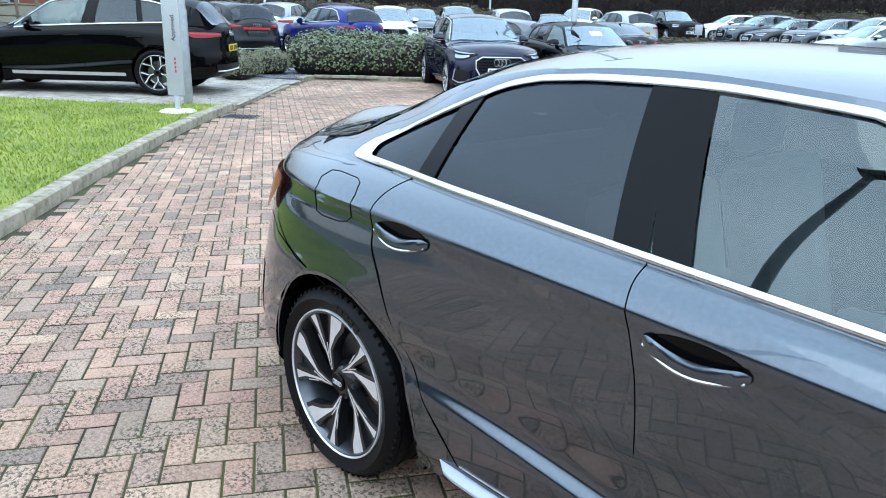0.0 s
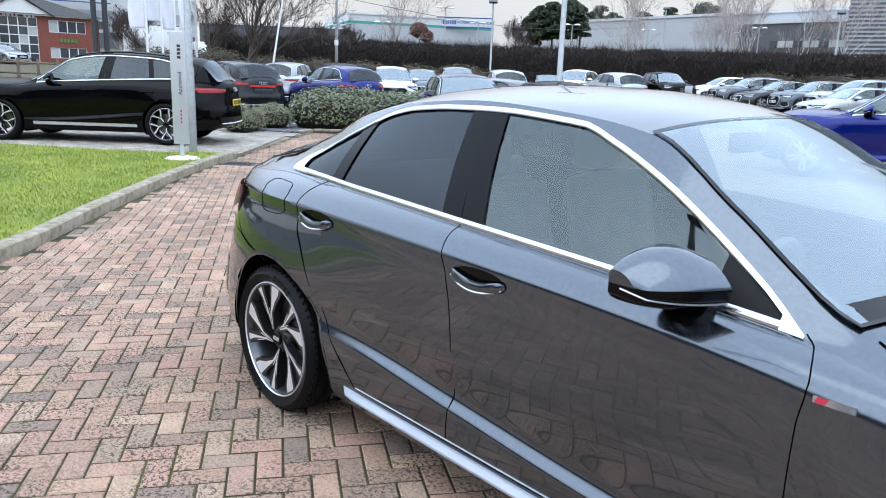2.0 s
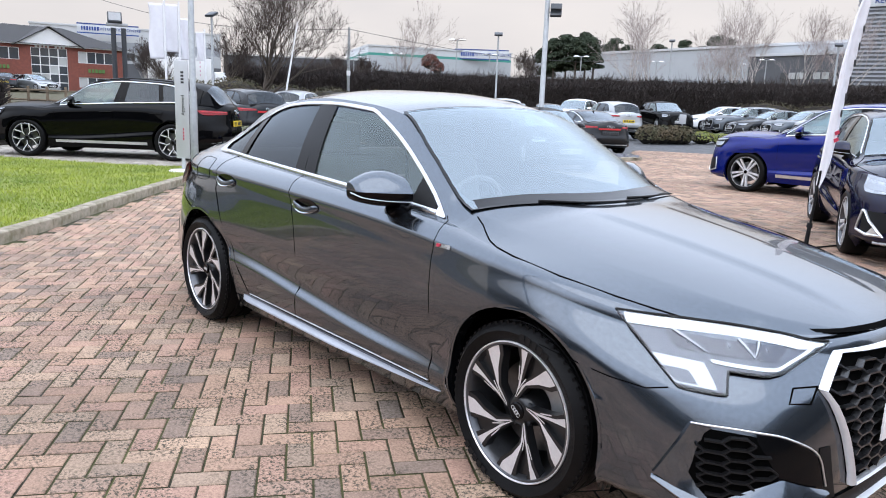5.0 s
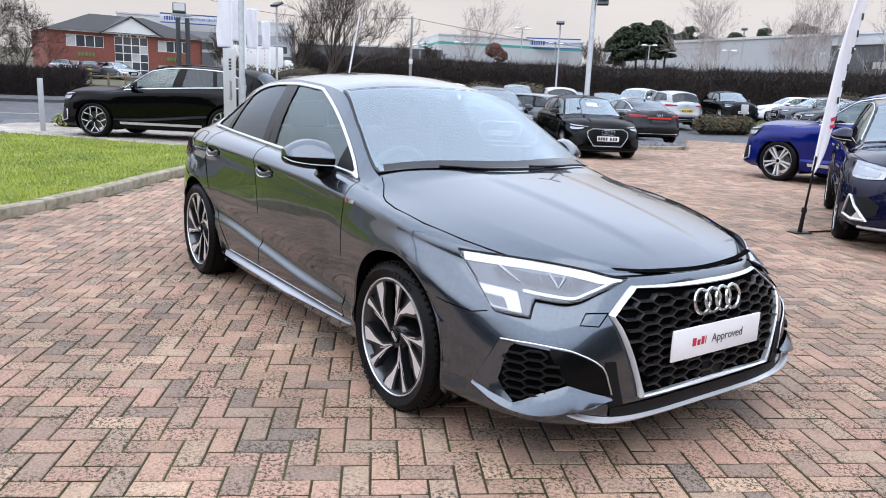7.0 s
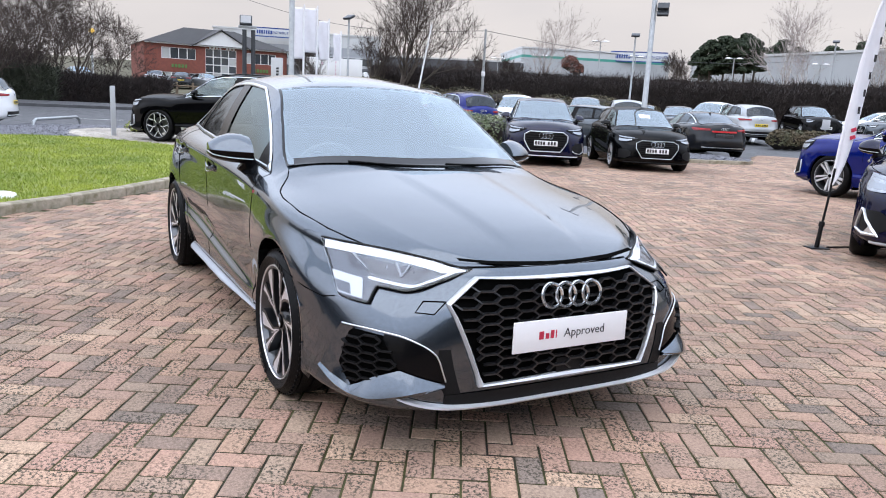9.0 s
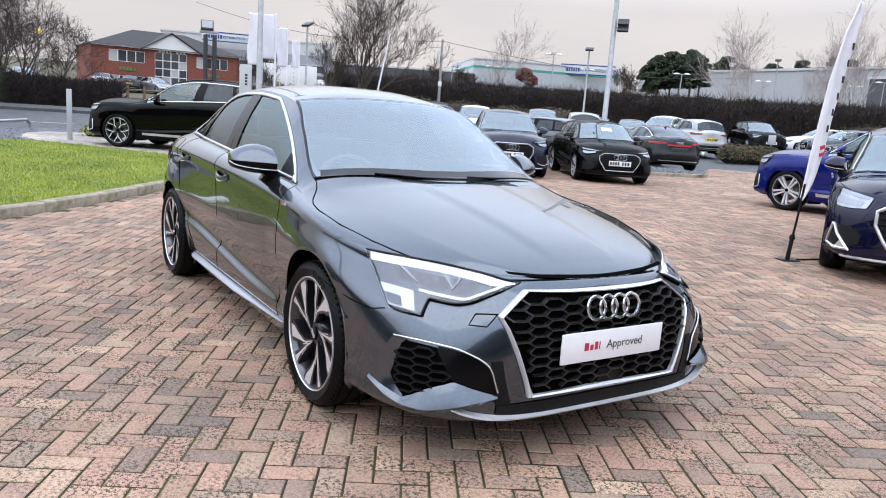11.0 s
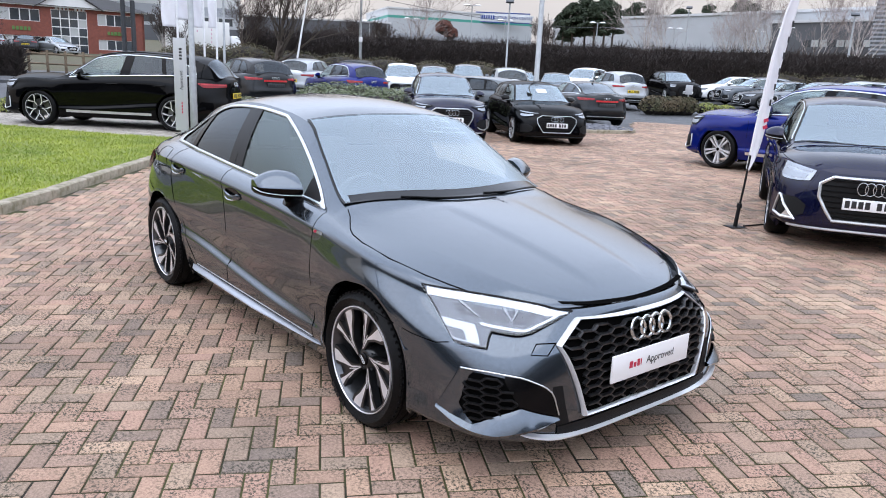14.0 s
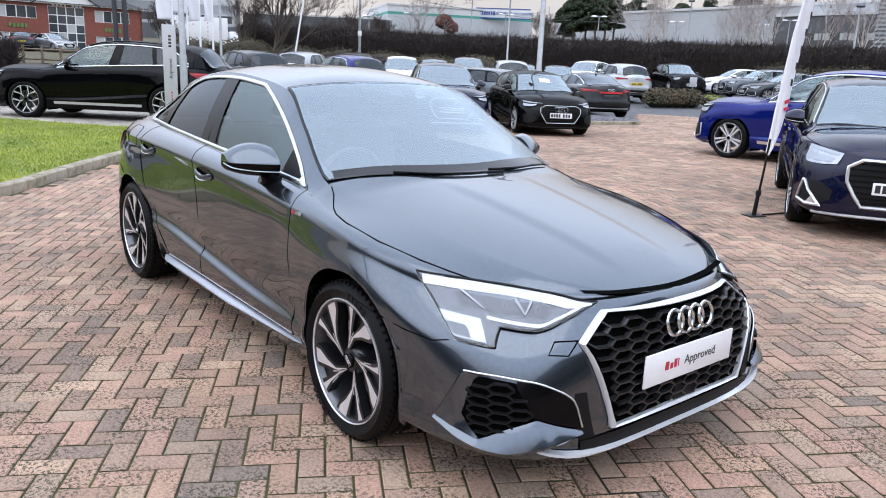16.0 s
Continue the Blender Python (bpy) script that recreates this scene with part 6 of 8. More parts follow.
AMBER = material("amber_lamp_glow", (0.95, 0.62, 0.10), 0.4, emit=0.8)
GREEN_INK = material("green_sign_ink", (0.10, 0.20, 0.05), 0.6, vary=0.1, scale=4)


def ground_at(x, y):
    return rise(x, y) - .03


def polar(bearing, d, ox=4.0, oy=-2.6):
    return ox + d * math.cos(radians(bearing)), oy + d * math.sin(radians(bearing))


def leaves(name, mat, parent, centres, n, size, rng, label="", fold=.25, up=.35, deep=(.82, 1.08)):
    """Many small folded leaves scattered over lumps (x, y, z, rx, ry, rz)."""
    V, F = [], []
    tot = sum(c[3] * c[4] + c[4] * c[5] + c[3] * c[5] for c in centres)
    for c in centres:
        k = int(n * (c[3] * c[4] + c[4] * c[5] + c[3] * c[5]) / tot)
        for _ in range(k):
            u, v = rng.uniform(-1, 1), rng.uniform(0, 2 * math.pi)
            if u < -.4:
                u = -u
            s = math.sqrt(max(0, 1 - u * u))
            rr = rng.uniform(*deep)
            d = Vector((s * math.cos(v), s * math.sin(v), u))
            p = Vector((c[0] + c[3] * d.x * rr, c[1] + c[4] * d.y * rr, c[2] + c[5] * d.z * rr))
            a = (d + Vector((rng.uniform(-1, 1), rng.uniform(-1, 1), rng.uniform(-1, 1) + up)) * .9).normalized()
            b = a.orthogonal().normalized()
            b = (Matrix.Rotation(rng.uniform(0, 6.28), 3, a) @ b)
            t = a.cross(b)
            l, w = size * rng.uniform(.7, 1.3), size * rng.uniform(.28, .42)
            o = len(V)
            V += [p - b * l * .5, p + t * w + a * w * fold, p + b * l * .5, p - t * w + a * w * fold]
            F += [(o, o + 1, o + 2), (o, o + 2, o + 3)]
    return mesh_object(name, V, F, mat, parent, label, smooth=False)


def lump(g, c, rng, n=10, rough=.12):
    """An uneven rounded mass."""
    rows = []
    for i in range(n + 1):
        th = math.pi * i / n
        row = []
        for k in range(2 * n):
            ph = math.pi * k / n
            d = Vector((math.sin(th) * math.cos(ph), math.sin(th) * math.sin(ph), math.cos(th)))
            q = 1 + rough * noise.noise(d * 2.3 + Vector(c[:3]))
            row.append((c[0] + c[3] * d.x * q, c[1] + c[4] * d.y * q, c[2] + c[5] * d.z * q))
        rows.append(row)
    g.grid(rows, close_v=True)


def shrub(name, lumps, mat, n, size, label, category="shrub", core=CORE_SHADE, seed=3, group=""):
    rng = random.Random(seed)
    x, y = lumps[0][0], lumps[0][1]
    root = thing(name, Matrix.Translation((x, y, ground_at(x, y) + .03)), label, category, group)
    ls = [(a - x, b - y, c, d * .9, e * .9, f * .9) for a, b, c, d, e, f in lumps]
    # inner lumps whose dark default colour stands in for shade between leaves
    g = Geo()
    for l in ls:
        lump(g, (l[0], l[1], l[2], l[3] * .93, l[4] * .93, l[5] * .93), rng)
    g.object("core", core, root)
    leaves("leaves", mat, root, [(a - x, b - y, c, d, e, f) for a, b, c, d, e, f in lumps], n, size, rng)
    return root


# laurel hedge and pale shrubs beside the display pad
hedge_lumps = []
for i, (hx, hy) in enumerate(resample([(-14.6, 7.7), (-13.9, 8.7), (-13.2, 9.7), (-12.9, 10.6)], .55)):
    hedge_lumps.append((hx, hy, .40, .62, .62, .48 + .05 * math.sin(i * 2.1)))
    hedge_lumps.append((hx - .9, hy + .7, .48, .7, .7, .55 + .06 * math.sin(i * 1.3)))
shrub("laurel_hedge", hedge_lumps, LEAF, 15000, .075, "glossy green laurel hedge spilling over its kerb", "hedge", seed=5)
shrub("round_shrub", [(-14.55, 5.75, .30, .62, .55, .36), (-14.2, 5.55, .24, .4, .4, .28)], LEAF_PALE, 4200, .035, "pale green rounded shrub with fine leaves", seed=6, group="round shrubs")
shrub("round_shrub", [(-14.95, 6.75, .30, .50, .46, .36)], LEAF_PALE, 2600, .035, "small pale rounded shrub on slate chips", seed=7, group="round shrubs")
# clipped hedges of the car park
for lumps, mat, lab, sd in (
    ([(-15.6 + .13 * i, 24.4 + .34 * i, .34, .48, .5, .42) for i in range(6)], LEAF_BRONZE, "clipped bronze-green box hedge on the bed's corner", 8),
    ([(-34.5, 20.5, .7, 2.2, 1.6, 1.0), (-33.0, 22.5, .7, 2.0, 1.6, .95), (-36.0, 18.5, .7, 2.2, 1.7, 1.05)], LEAF_BRONZE, "long clipped bronze hedge behind parked cars", 9),
    ([(-31.5, 25.0, .6, 1.6, 1.6, .95), (-30.0, 27.0, .6, 1.9, 1.7, 1.0), (-28.5, 28.5, .6, 1.6, 1.5, .8)], LEAF_BRONZE, "rounded brown-green hedge behind parked cars", 10),
    ([(-20.5, 43.0, .8, 3.0, 1.4, .95), (-17.0, 44.5, .8, 3.0, 1.4, .95), (-13.5, 45.5, .8, 3.0, 1.4, .9)], LEAF_BRONZE, "low clipped hedge along the car park's edge", 11),
    ([(-37.5, 13.0, .9, 1.6, 2.0, 1.0), (-36.6, 15.6, .9, 1.6, 2.0, 1.1)], LEAF_BRONZE, "brown clipped hedge at the car park's corner", 12),
):
    shrub("clipped_hedge", lumps, mat, 5000 if len(lumps) > 1 else 2500, .11, lab, "hedge", seed=sd, group="clipped hedges")
shrub("golden_shrub", [(-14.7, 27.2, .22, .6, .5, .28), (-14.4, 28.2, .2, .5, .5, .24)], LEAF_GOLD, 900, .09, "low yellow-green shrub at the bed's edge", seed=13)
shrub("golden_shrub", [(-17.6, .9, .18, .45, .5, .24)], LEAF_GOLD, 700, .06, "small yellow-green shrub beside the pad", seed=14)


def thicket(name, arc, r, height, depth, n, label, seed, mat=TWIG, core=CORE_SHADE, wob=.5, blade=1.0):
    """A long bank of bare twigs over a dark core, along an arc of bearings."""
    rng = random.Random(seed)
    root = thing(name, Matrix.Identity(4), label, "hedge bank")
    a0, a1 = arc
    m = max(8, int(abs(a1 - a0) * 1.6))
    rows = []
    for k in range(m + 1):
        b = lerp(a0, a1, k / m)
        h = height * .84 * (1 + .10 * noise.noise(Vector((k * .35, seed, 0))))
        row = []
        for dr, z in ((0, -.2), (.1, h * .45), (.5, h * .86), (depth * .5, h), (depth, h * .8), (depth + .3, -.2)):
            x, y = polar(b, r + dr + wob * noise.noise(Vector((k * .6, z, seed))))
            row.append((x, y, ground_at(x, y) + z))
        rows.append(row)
    # solid core; its default colour paints in the shade behind the twigs
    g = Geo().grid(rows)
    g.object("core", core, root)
    V, F = [], []
    for _ in range(n):
        b, q = rng.uniform(a0, a1), rng.random()
        kk = (b - a0) / (a1 - a0) * m
        h = height * .84 * (1 + .10 * noise.noise(Vector((kk * .35, seed, 0))))
        if q < .55:
            dr, z = rng.uniform(-.35, .3), rng.uniform(0, h * .9)
        else:
            dr, z = rng.uniform(0, depth), h * rng.uniform(.78, 1.0)
        x, y = polar(b, r + dr)
        p = Vector((x, y, ground_at(x, y) + z))
        d = Vector((rng.gauss(0, .6), rng.gauss(0, .6), rng.uniform(.15, 1))).normalized()
        l, w = rng.uniform(.5, 1.15) * blade, rng.uniform(.012, .030)
        t = d.cross(Vector((math.cos(radians(b)), math.sin(radians(b)), 0)))
        t = t.normalized() * w if t.length > .01 else Vector((w, 0, 0))
        o = len(V)
        V += [p - t, p + t, p + d * l]
        F.append((o, o + 1, o + 2))
    tw = mesh_object("twig_mass", V, F, mat, root, smooth=False)
    tagged(tw, "fine bare brown twigs", kind="stuff")
    return root


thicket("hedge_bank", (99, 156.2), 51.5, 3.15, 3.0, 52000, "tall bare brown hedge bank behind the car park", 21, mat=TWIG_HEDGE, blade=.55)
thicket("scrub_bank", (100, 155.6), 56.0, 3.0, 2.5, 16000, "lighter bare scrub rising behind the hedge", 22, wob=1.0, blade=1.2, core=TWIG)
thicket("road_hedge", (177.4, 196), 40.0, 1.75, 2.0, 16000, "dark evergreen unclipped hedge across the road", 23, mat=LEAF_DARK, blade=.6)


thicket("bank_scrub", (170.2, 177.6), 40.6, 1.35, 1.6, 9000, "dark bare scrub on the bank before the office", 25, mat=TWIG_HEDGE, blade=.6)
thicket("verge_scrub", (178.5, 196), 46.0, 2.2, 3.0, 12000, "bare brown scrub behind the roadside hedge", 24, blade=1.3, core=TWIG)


def bare_tree(name, x, y, height, spread, label, seed, bark=BARK, twig=TWIG, trunk_r=.16, kids=(8, 6, 6, 6, 5), up=.25, low=.3, fine=1.0):
    """A leafless tree: tapered trunk and limbs that fork five times, down to a haze of fine twigs."""
    rng = random.Random(seed)
    root = thing(name, Matrix.Translation((x, y, ground_at(x, y) - .1)), label, "tree", "bare trees")
    limbs, crown = Geo(), Geo()
    reach = [.46, .40, .26, .16, .10, .065]

    def grow(p, d, l, r, lev):
        if lev >= 4:
            side = d.cross(Vector((rng.gauss(0, 1), rng.gauss(0, 1), rng.gauss(0, 1))))
            side = side.normalized() * (.011 if lev == 4 else .008) * fine
            bend = p + d * l * .5 + Vector((0, 0, .04 * l))
            tip = p + d * l
            crown.add([p - side, p + side, bend + side * .6, tip, bend - side * .6], [(0, 1, 2, 4), (4, 2, 3)] if lev == 4 else [(0, 1, 3)])
            pts, rad, k = [p, bend, tip], [r, r, r], 2
        else:
            pts, rad = [p], [r]
            q, dd = p.copy(), d.copy()
            k = 5 if lev < 2 else 3
            for i in range(k):
                dd = (dd + Vector((rng.gauss(0, .10), rng.gauss(0, .10), .07 if lev else .0))).normalized()
                q = q + dd * l / k
                pts.append(q.copy())
                rad.append(r * (1 - .62 * (i + 1) / k))
            (limbs if lev < 3 else crown).tube(pts, rad, 7 if lev < 2 else (4 if lev < 3 else 3), cap=False)
            d = dd
        if lev >= 5:
            return
        for i in range(kids[lev]):
            t = rng.uniform(low if lev == 0 else .22, 1) if i else 1.0
            j = min(k - 1, int(t * k))
            base = pts[j].lerp(pts[j + 1], t * k - j)
            side = Matrix.Rotation(rng.uniform(0, 6.28), 3, d) @ d.orthogonal().normalized()
            a = rng.uniform(.35, .95) * spread
            nd = (d * math.cos(a) + side * math.sin(a) + Vector((0, 0, up))).normalized()
            grow(base, nd, height * reach[lev + 1] * rng.uniform(.65, 1.1) * (1.15 - .35 * t), max(.004, rad[j] * .56), lev + 1)

    grow(Vector((0, 0, 0)), Vector((rng.gauss(0, .04), rng.gauss(0, .04), 1)).normalized(), height * reach[0], trunk_r, 0)
    limbs.object("trunk", bark, root)
    crown.object("crown", twig, root, smooth=False)
    return root


def place_tree(bearing, d, *args, **kw):
    x, y = polar(bearing, d)
    return bare_tree(args[0], x, y, *args[1:], **kw)


TWIG_PINK = material("pinkish_birch_twigs", (0.40, 0.33, 0.31), 0.85, colour2=(0.26, 0.22, 0.20), scale=3)
BIRCH_TWIG = material("pale_birch_twigs", (0.44, 0.38, 0.36), 0.85, colour2=(0.30, 0.25, 0.23), scale=3)
for i, (b, d, h, sp) in enumerate(((153.9, 44, 9.4, 1.0), (156.4, 50, 5.4, .95), (150.2, 56, 3.6, .9), (159.6, 60, 4.4, .9))):
    place_tree(b, d, "bare_tree", h, sp, "tall leafless tree with a wide twiggy crown" if i == 0 else "smaller leafless tree with a twiggy crown", 30 + i, trunk_r=.15 if i == 0 else .09, low=.22, kids=(8, 6, 5, 5, 4) if i == 0 else (8, 5, 5, 5, 3), fine=1.1)
for i, (b, d, h) in enumerate(((143.6, 58, 7.6), (126.9, 57, 8.6), (119.6, 57, 8.8), (118.7, 60, 8.0), (115.6, 58, 7.6), (113.4, 56, 8.2), (124.9, 62, 7.0), (121.2, 61, 6.6))):
    place_tree(b, d, "birch_tree", h, .8, "leafless birch with pale trunk and branches", 40 + i, bark=BIRCH, twig=BIRCH_TWIG if i % 4 else TWIG_PINK, trunk_r=.10, kids=(7, 4, 4, 4, 3), up=.12, fine=1.0)
for i, (b, d, h) in enumerate(((181.5, 40, 6.6), (178.6, 41.5, 6.6), (185.0, 42, 7.2), (176.2, 43, 5.8), (180.0, 44.5, 6.8), (183.2, 44, 6.8), (174.2, 44, 4.6), (177.3, 46, 5.6))):
    place_tree(b, d, "roadside_tree", h, 1.15, "spreading leafless roadside tree", 60 + i, trunk_r=.10, low=.08, kids=(8, 5, 5, 4, 3), up=.14, fine=1.1)
for i, (b, d, h) in enumerate(((161.4, 70, 4.6), (160.2, 72, 5.0), (147.9, 70, 4.6), (133.8, 74, 5.6), (146.6, 74, 4.4))):
    place_tree(b, d, "distant_tree", h, .8, "thin leafless tree in the distance", 70 + i, bark=BIRCH, twig=TWIG, trunk_r=.09, kids=(8, 5, 5, 4, 3), fine=1.6)


def pine(bearing, d, h, wide, seed):
    """A pine: bare lower trunk, a few limbs, and a broken crown of flat needle clumps."""
    rng = random.Random(seed)
    x, y = polar(bearing, d, 2.5, -2.6)
    root = thing("pine_tree", Matrix.Translation((x, y, ground_at(x, y) - .1)), "dark green pine on the skyline", "tree", "pine trees")
    stem = Geo().tube([(0, 0, 0), (.1, 0, h * .5), (0, .1, h * .93)], [.20, .14, .05], 7)
    ls = []
    for k in range(17):
        t = (k + rng.random()) / 17
        a = rng.uniform(0, 6.28)
        z = h * lerp(.52, .96, t)
        r = wide * math.sin(math.pi * (.30 + .66 * t)) * rng.uniform(.45, 1.0)
        q = wide * rng.uniform(.30, .52)
        ls.append((r * math.cos(a), r * math.sin(a), z, q, q, q * .55))
        stem.tube([(0, 0, z - .5), (r * .6 * math.cos(a), r * .6 * math.sin(a), z - .15)], [.06, .03], 4, cap=False)
    stem.object("trunk", BARK, root)
    core = Geo()
    for c in ls:
        lump(core, (c[0], c[1], c[2], c[3] * .5, c[4] * .5, c[5] * .5), rng, 5, .5)
    crown = leaves("crown", NEEDLE, root, ls, 5200, .40, rng, up=.8, deep=(.5, 1.35))
    core.object("inner_foliage", NEEDLE, crown)


for i, (b, d, h, w) in enumerate(((132.2, 110, 7.4, 1.5), (131.5, 108, 8.8, 1.7), (130.6, 110, 9.4, 1.7), (129.9, 106, 8.8, 1.6), (129.2, 108, 9.9, 1.8), (128.6, 111, 9.2, 1.5),
                                  (127.2, 150, 11.4, 2.6), (126.2, 152, 10.6, 2.2), (124.0, 152, 10.9, 2.4), (122.3, 150, 11.4, 2.0), (121.1, 152, 10.6, 2.0), (120.2, 150, 12.2, 2.7), (119.4, 152, 11.8, 2.2))):
    pine(b, d, h, w, 90 + i)
rx, ry = polar(141.5, 60)
shrub("russet_tree", [(rx, ry, 3.7, .65, .65, .6), (rx + .4, ry + .4, 3.3, .5, .5, .5)], LEAF_RED, 900, .22, "small russet-leaved tree above the hedge", "tree", core=TWIG, seed=15)


def lamp_post(name, x, y, height, radius, label, head="flood", heads=1, lean=(0, 0), mat=GALV, turn=0.0, base=None):
    """A street lamp: stepped steel column, bracket and heads."""
    root = thing(name, Matrix.Translation((x, y, ground_at(x, y) if base is None else base)) @ Matrix.Rotation(radians(turn), 4, "Z"), label, "lamp post", "lamp posts")
    top = (lean[0] * height, lean[1] * height, height)
    mid = tuple(c * .22 for c in top)
    Geo().tube([(0, 0, 0), mid, tuple(c * .225 for c in top), top], [radius * 1.25, radius * 1.22, radius, radius * .8], 12).object("column", mat, root)
    for i in range(heads):
        s = (i - (heads - 1) / 2) * 2
        off = .17 * s if heads > 1 else 0
        if head == "flood":
            m = Matrix.Translation((top[0] + off, top[1], top[2] + .08)) @ Matrix.Rotation(radians(28), 4, "X")
            h = Geo().box((-.24, -.18, -.05), (.24, .18, .05), m, .02).object("lamp_head", GREYPOST, root)
            Geo().box((-.20, -.15, -.062), (.20, .15, -.052), m).object("lamp_glass", LAMPGLASS, h)
        else:
            m = Matrix.Translation((top[0] + (.45 * s if heads > 1 else .3), top[1], top[2] + .03))
            Geo().tube([top, (top[0] + (.4 * s if heads > 1 else .3), top[1], top[2] + .03)], .03, 6).object("bracket", mat, root)
            Geo().lathe([(0, .10), (.16, .08), (.30, .0), (.29, -.02), (0, -.02)], 16, axis="z").moved(m).object("lamp_head", PLATE, root)
    return root


tall_post = lamp_post("lamp_post", -11.2, 12.9, 6.6, .075, "tall grey steel lamp post with twin floodlights", heads=2, turn=40)
for dz in (0.0, .17):
    m = Matrix.Translation((.24, -.05, 3.92 + dz)) @ Matrix.Rotation(radians(50), 4, "X")
    side_head = Geo().box((-.15, -.10, -.04), (.15, .10, .04), m, .015).object("lamp_head", GREYPOST, tall_post)
    Geo().box((-.12, -.08, -.05), (.12, .08, -.042), m).object("lamp_glass", LAMPGLASS, side_head)
Geo().tube([(.03, 0, 3.95), (.24, -.02, 3.95), (.24, -.02, 4.12)], .018, 6).object("bracket", GALV, tall_post)
lamp_post("lamp_post", -29.7, 29.1, 5.1, .06, "grey lamp post with a floodlight in the car park", turn=45)
lamp_post("lamp_post", -33.6, 53.0, 6.2, .07, "grey lamp post with floodlights before the hedge", turn=30)
lamp_post("lamp_post", -17.5, 46.5, 5.2, .07, "grey lamp post beside the car park's edge", turn=30)
lamp_post("lamp_post", -2.35, -6.7, 10.2, .10, "dark floodlight column on the lawn", mat=GREYPOST, turn=20)
lamp_post("lamp_post", -10.55, 2.82, 6.2, .056, "galvanised lamp post beside the sign totem", base=.06)
for b, d, h in ((139.5, 66, 5.8), (143.9, 70, 4.6), (137.0, 72, 4.9), (130.3, 72, 5.0), (124.9, 78, 4.9), (117.6, 80, 5.3), (119.3, 84, 5.0), (147.0, 74, 4.3)):
    x, y = polar(b, d)
    lamp_post("street_lamp", x, y, h, .06, "distant street lamp with shallow round heads", head="disc", heads=2, turn=b - 90)
px, py = -36.4, 23.0
pole = thing("utility_pole", Matrix.Translation((px, py, ground_at(px, py))), "slim grey utility pole with a small white box", "pole")
Geo().tube([(0, 0, 0), (0, 0, 5.3)], [.10, .07], 10).object("shaft", GALV, pole)
Geo().box((-.09, -.09, 2.45), (.09, .09, 2.75), None, .02).object("junction_box", PLATE, pole)
x, y = polar(156.4, 34, 2.5, -2.6)
lamp_post("lamp_post", x, y, 4.6, .055, "slim grey column behind the banner flags", turn=20)
x, y = polar(152.3, 40)
tilted = thing("leaning_pole", Matrix.Translation((x, y, ground_at(x, y))), "thin white pole leaning over the scrub", "pole")
Geo().tube([(0, 0, 1.2), (.35, .5, 4.9)], [.05, .04], 8).object("shaft", PLATE, tilted)

ax, ay = polar(176.4, 48, 4.35, -1.73)
amber = lamp_post("street_lamp", ax, ay, 3.7, .06, "street lamp burning amber among bare branches", head="disc", turn=90)
Geo().lathe([(0, .16), (.12, .12), (.17, .0), (.12, -.10), (0, -.14)], 14, axis="z").moved(Matrix.Translation((0, -.28, 3.66))).object("amber_globe", AMBER, amber)

# overhead cable from the pole
for b, d, z in ((165.5, 62, 8.3), (126.0, 78, 6.6)):
    x, y = polar(b, d)
    a, c = Vector((px, py, ground_at(px, py) + 5.2)), Vector((x, y, z))
    cab = Geo().tube([a.lerp(c, t) - Vector((0, 0, .9 * math.sin(math.pi * t))) for t in np.linspace(0, 1, 16)], .016, 5).object("overhead_cable", GREYPOST)
    tagged(cab, "thin dark cable hanging from the utility pole", "cable")

# small ground fittings: gully grate by the dropped kerb, pale cover on the lawn, a notice post
grate = thing("gully_grate", Matrix.Translation((-9.32, 3.03, .0)) @ Matrix.Rotation(radians(42), 4, "Z"), "dark cast-iron gully grate beside the kerb", "drain")
Geo().box((-.25, -.19, -.02), (.25, .19, .006)).object("frame", GREYPOST, grate, smooth=False)
for i in range(8):
    Geo().box((-.20 + .055 * i, -.15, .006), (-.175 + .055 * i, .15, .011)).object("slat", BLACK_MATT, grate, smooth=False)
cover = thing("lawn_cover", Matrix.Translation((-4.66, -2.10, .075)), "pale round plastic cover in the lawn", "cover")
Geo().lathe([(0, .055), (.10, .050), (.15, .035), (.17, .0), (0, .0)], 28, axis="z").object("disc", PLATE, cover)
notice = thing("notice_post", Matrix.Translation((-17.0, 29.2, ground_at(-17.0, 29.2))) @ Matrix.Rotation(radians(-55), 4, "Z"), "small grey notice on a short post", "sign")
Geo().tube([(0, 0, 0), (0, 0, 1.15)], .03, 8).object("post", GALV, notice)
Geo().box((.03, -.16, .72), (.05, .16, 1.16), None, .008).object("panel", SIGNGREY, notice)

# twin dark posts with a floodlight behind the electric suv
tx, ty = -17.34, 3.66
twin = thing("floodlight_mast", Matrix.Translation((tx, ty, .0)) @ Matrix.Rotation(radians(75), 4, "Z"), "twin dark steel posts carrying a floodlight", "floodlight")
for s in (-.12, .12):
    Geo().tube([(s, 0, 0), (s, 0, 2.98)], .062, 12).object("post", GREYPOST, twin)
Geo().box((-.28, -.05, 3.02), (.22, .05, 3.10), None, .01).object("crossbar", GALV, twin)
hd = Geo().box((-.17, -.08, -.14), (.17, .05, .14), Matrix.Translation((-.08, 0, 3.22)) @ Matrix.Rotation(radians(-25), 4, "X"), .02).object("lamp_head", GREYPOST, twin)
Geo().box((-.14, -.095, -.11), (.14, -.082, .11), Matrix.Translation((-.08, 0, 3.22)) @ Matrix.Rotation(radians(-25), 4, "X")).object("lamp_glass", LAMPGLASS, hd)


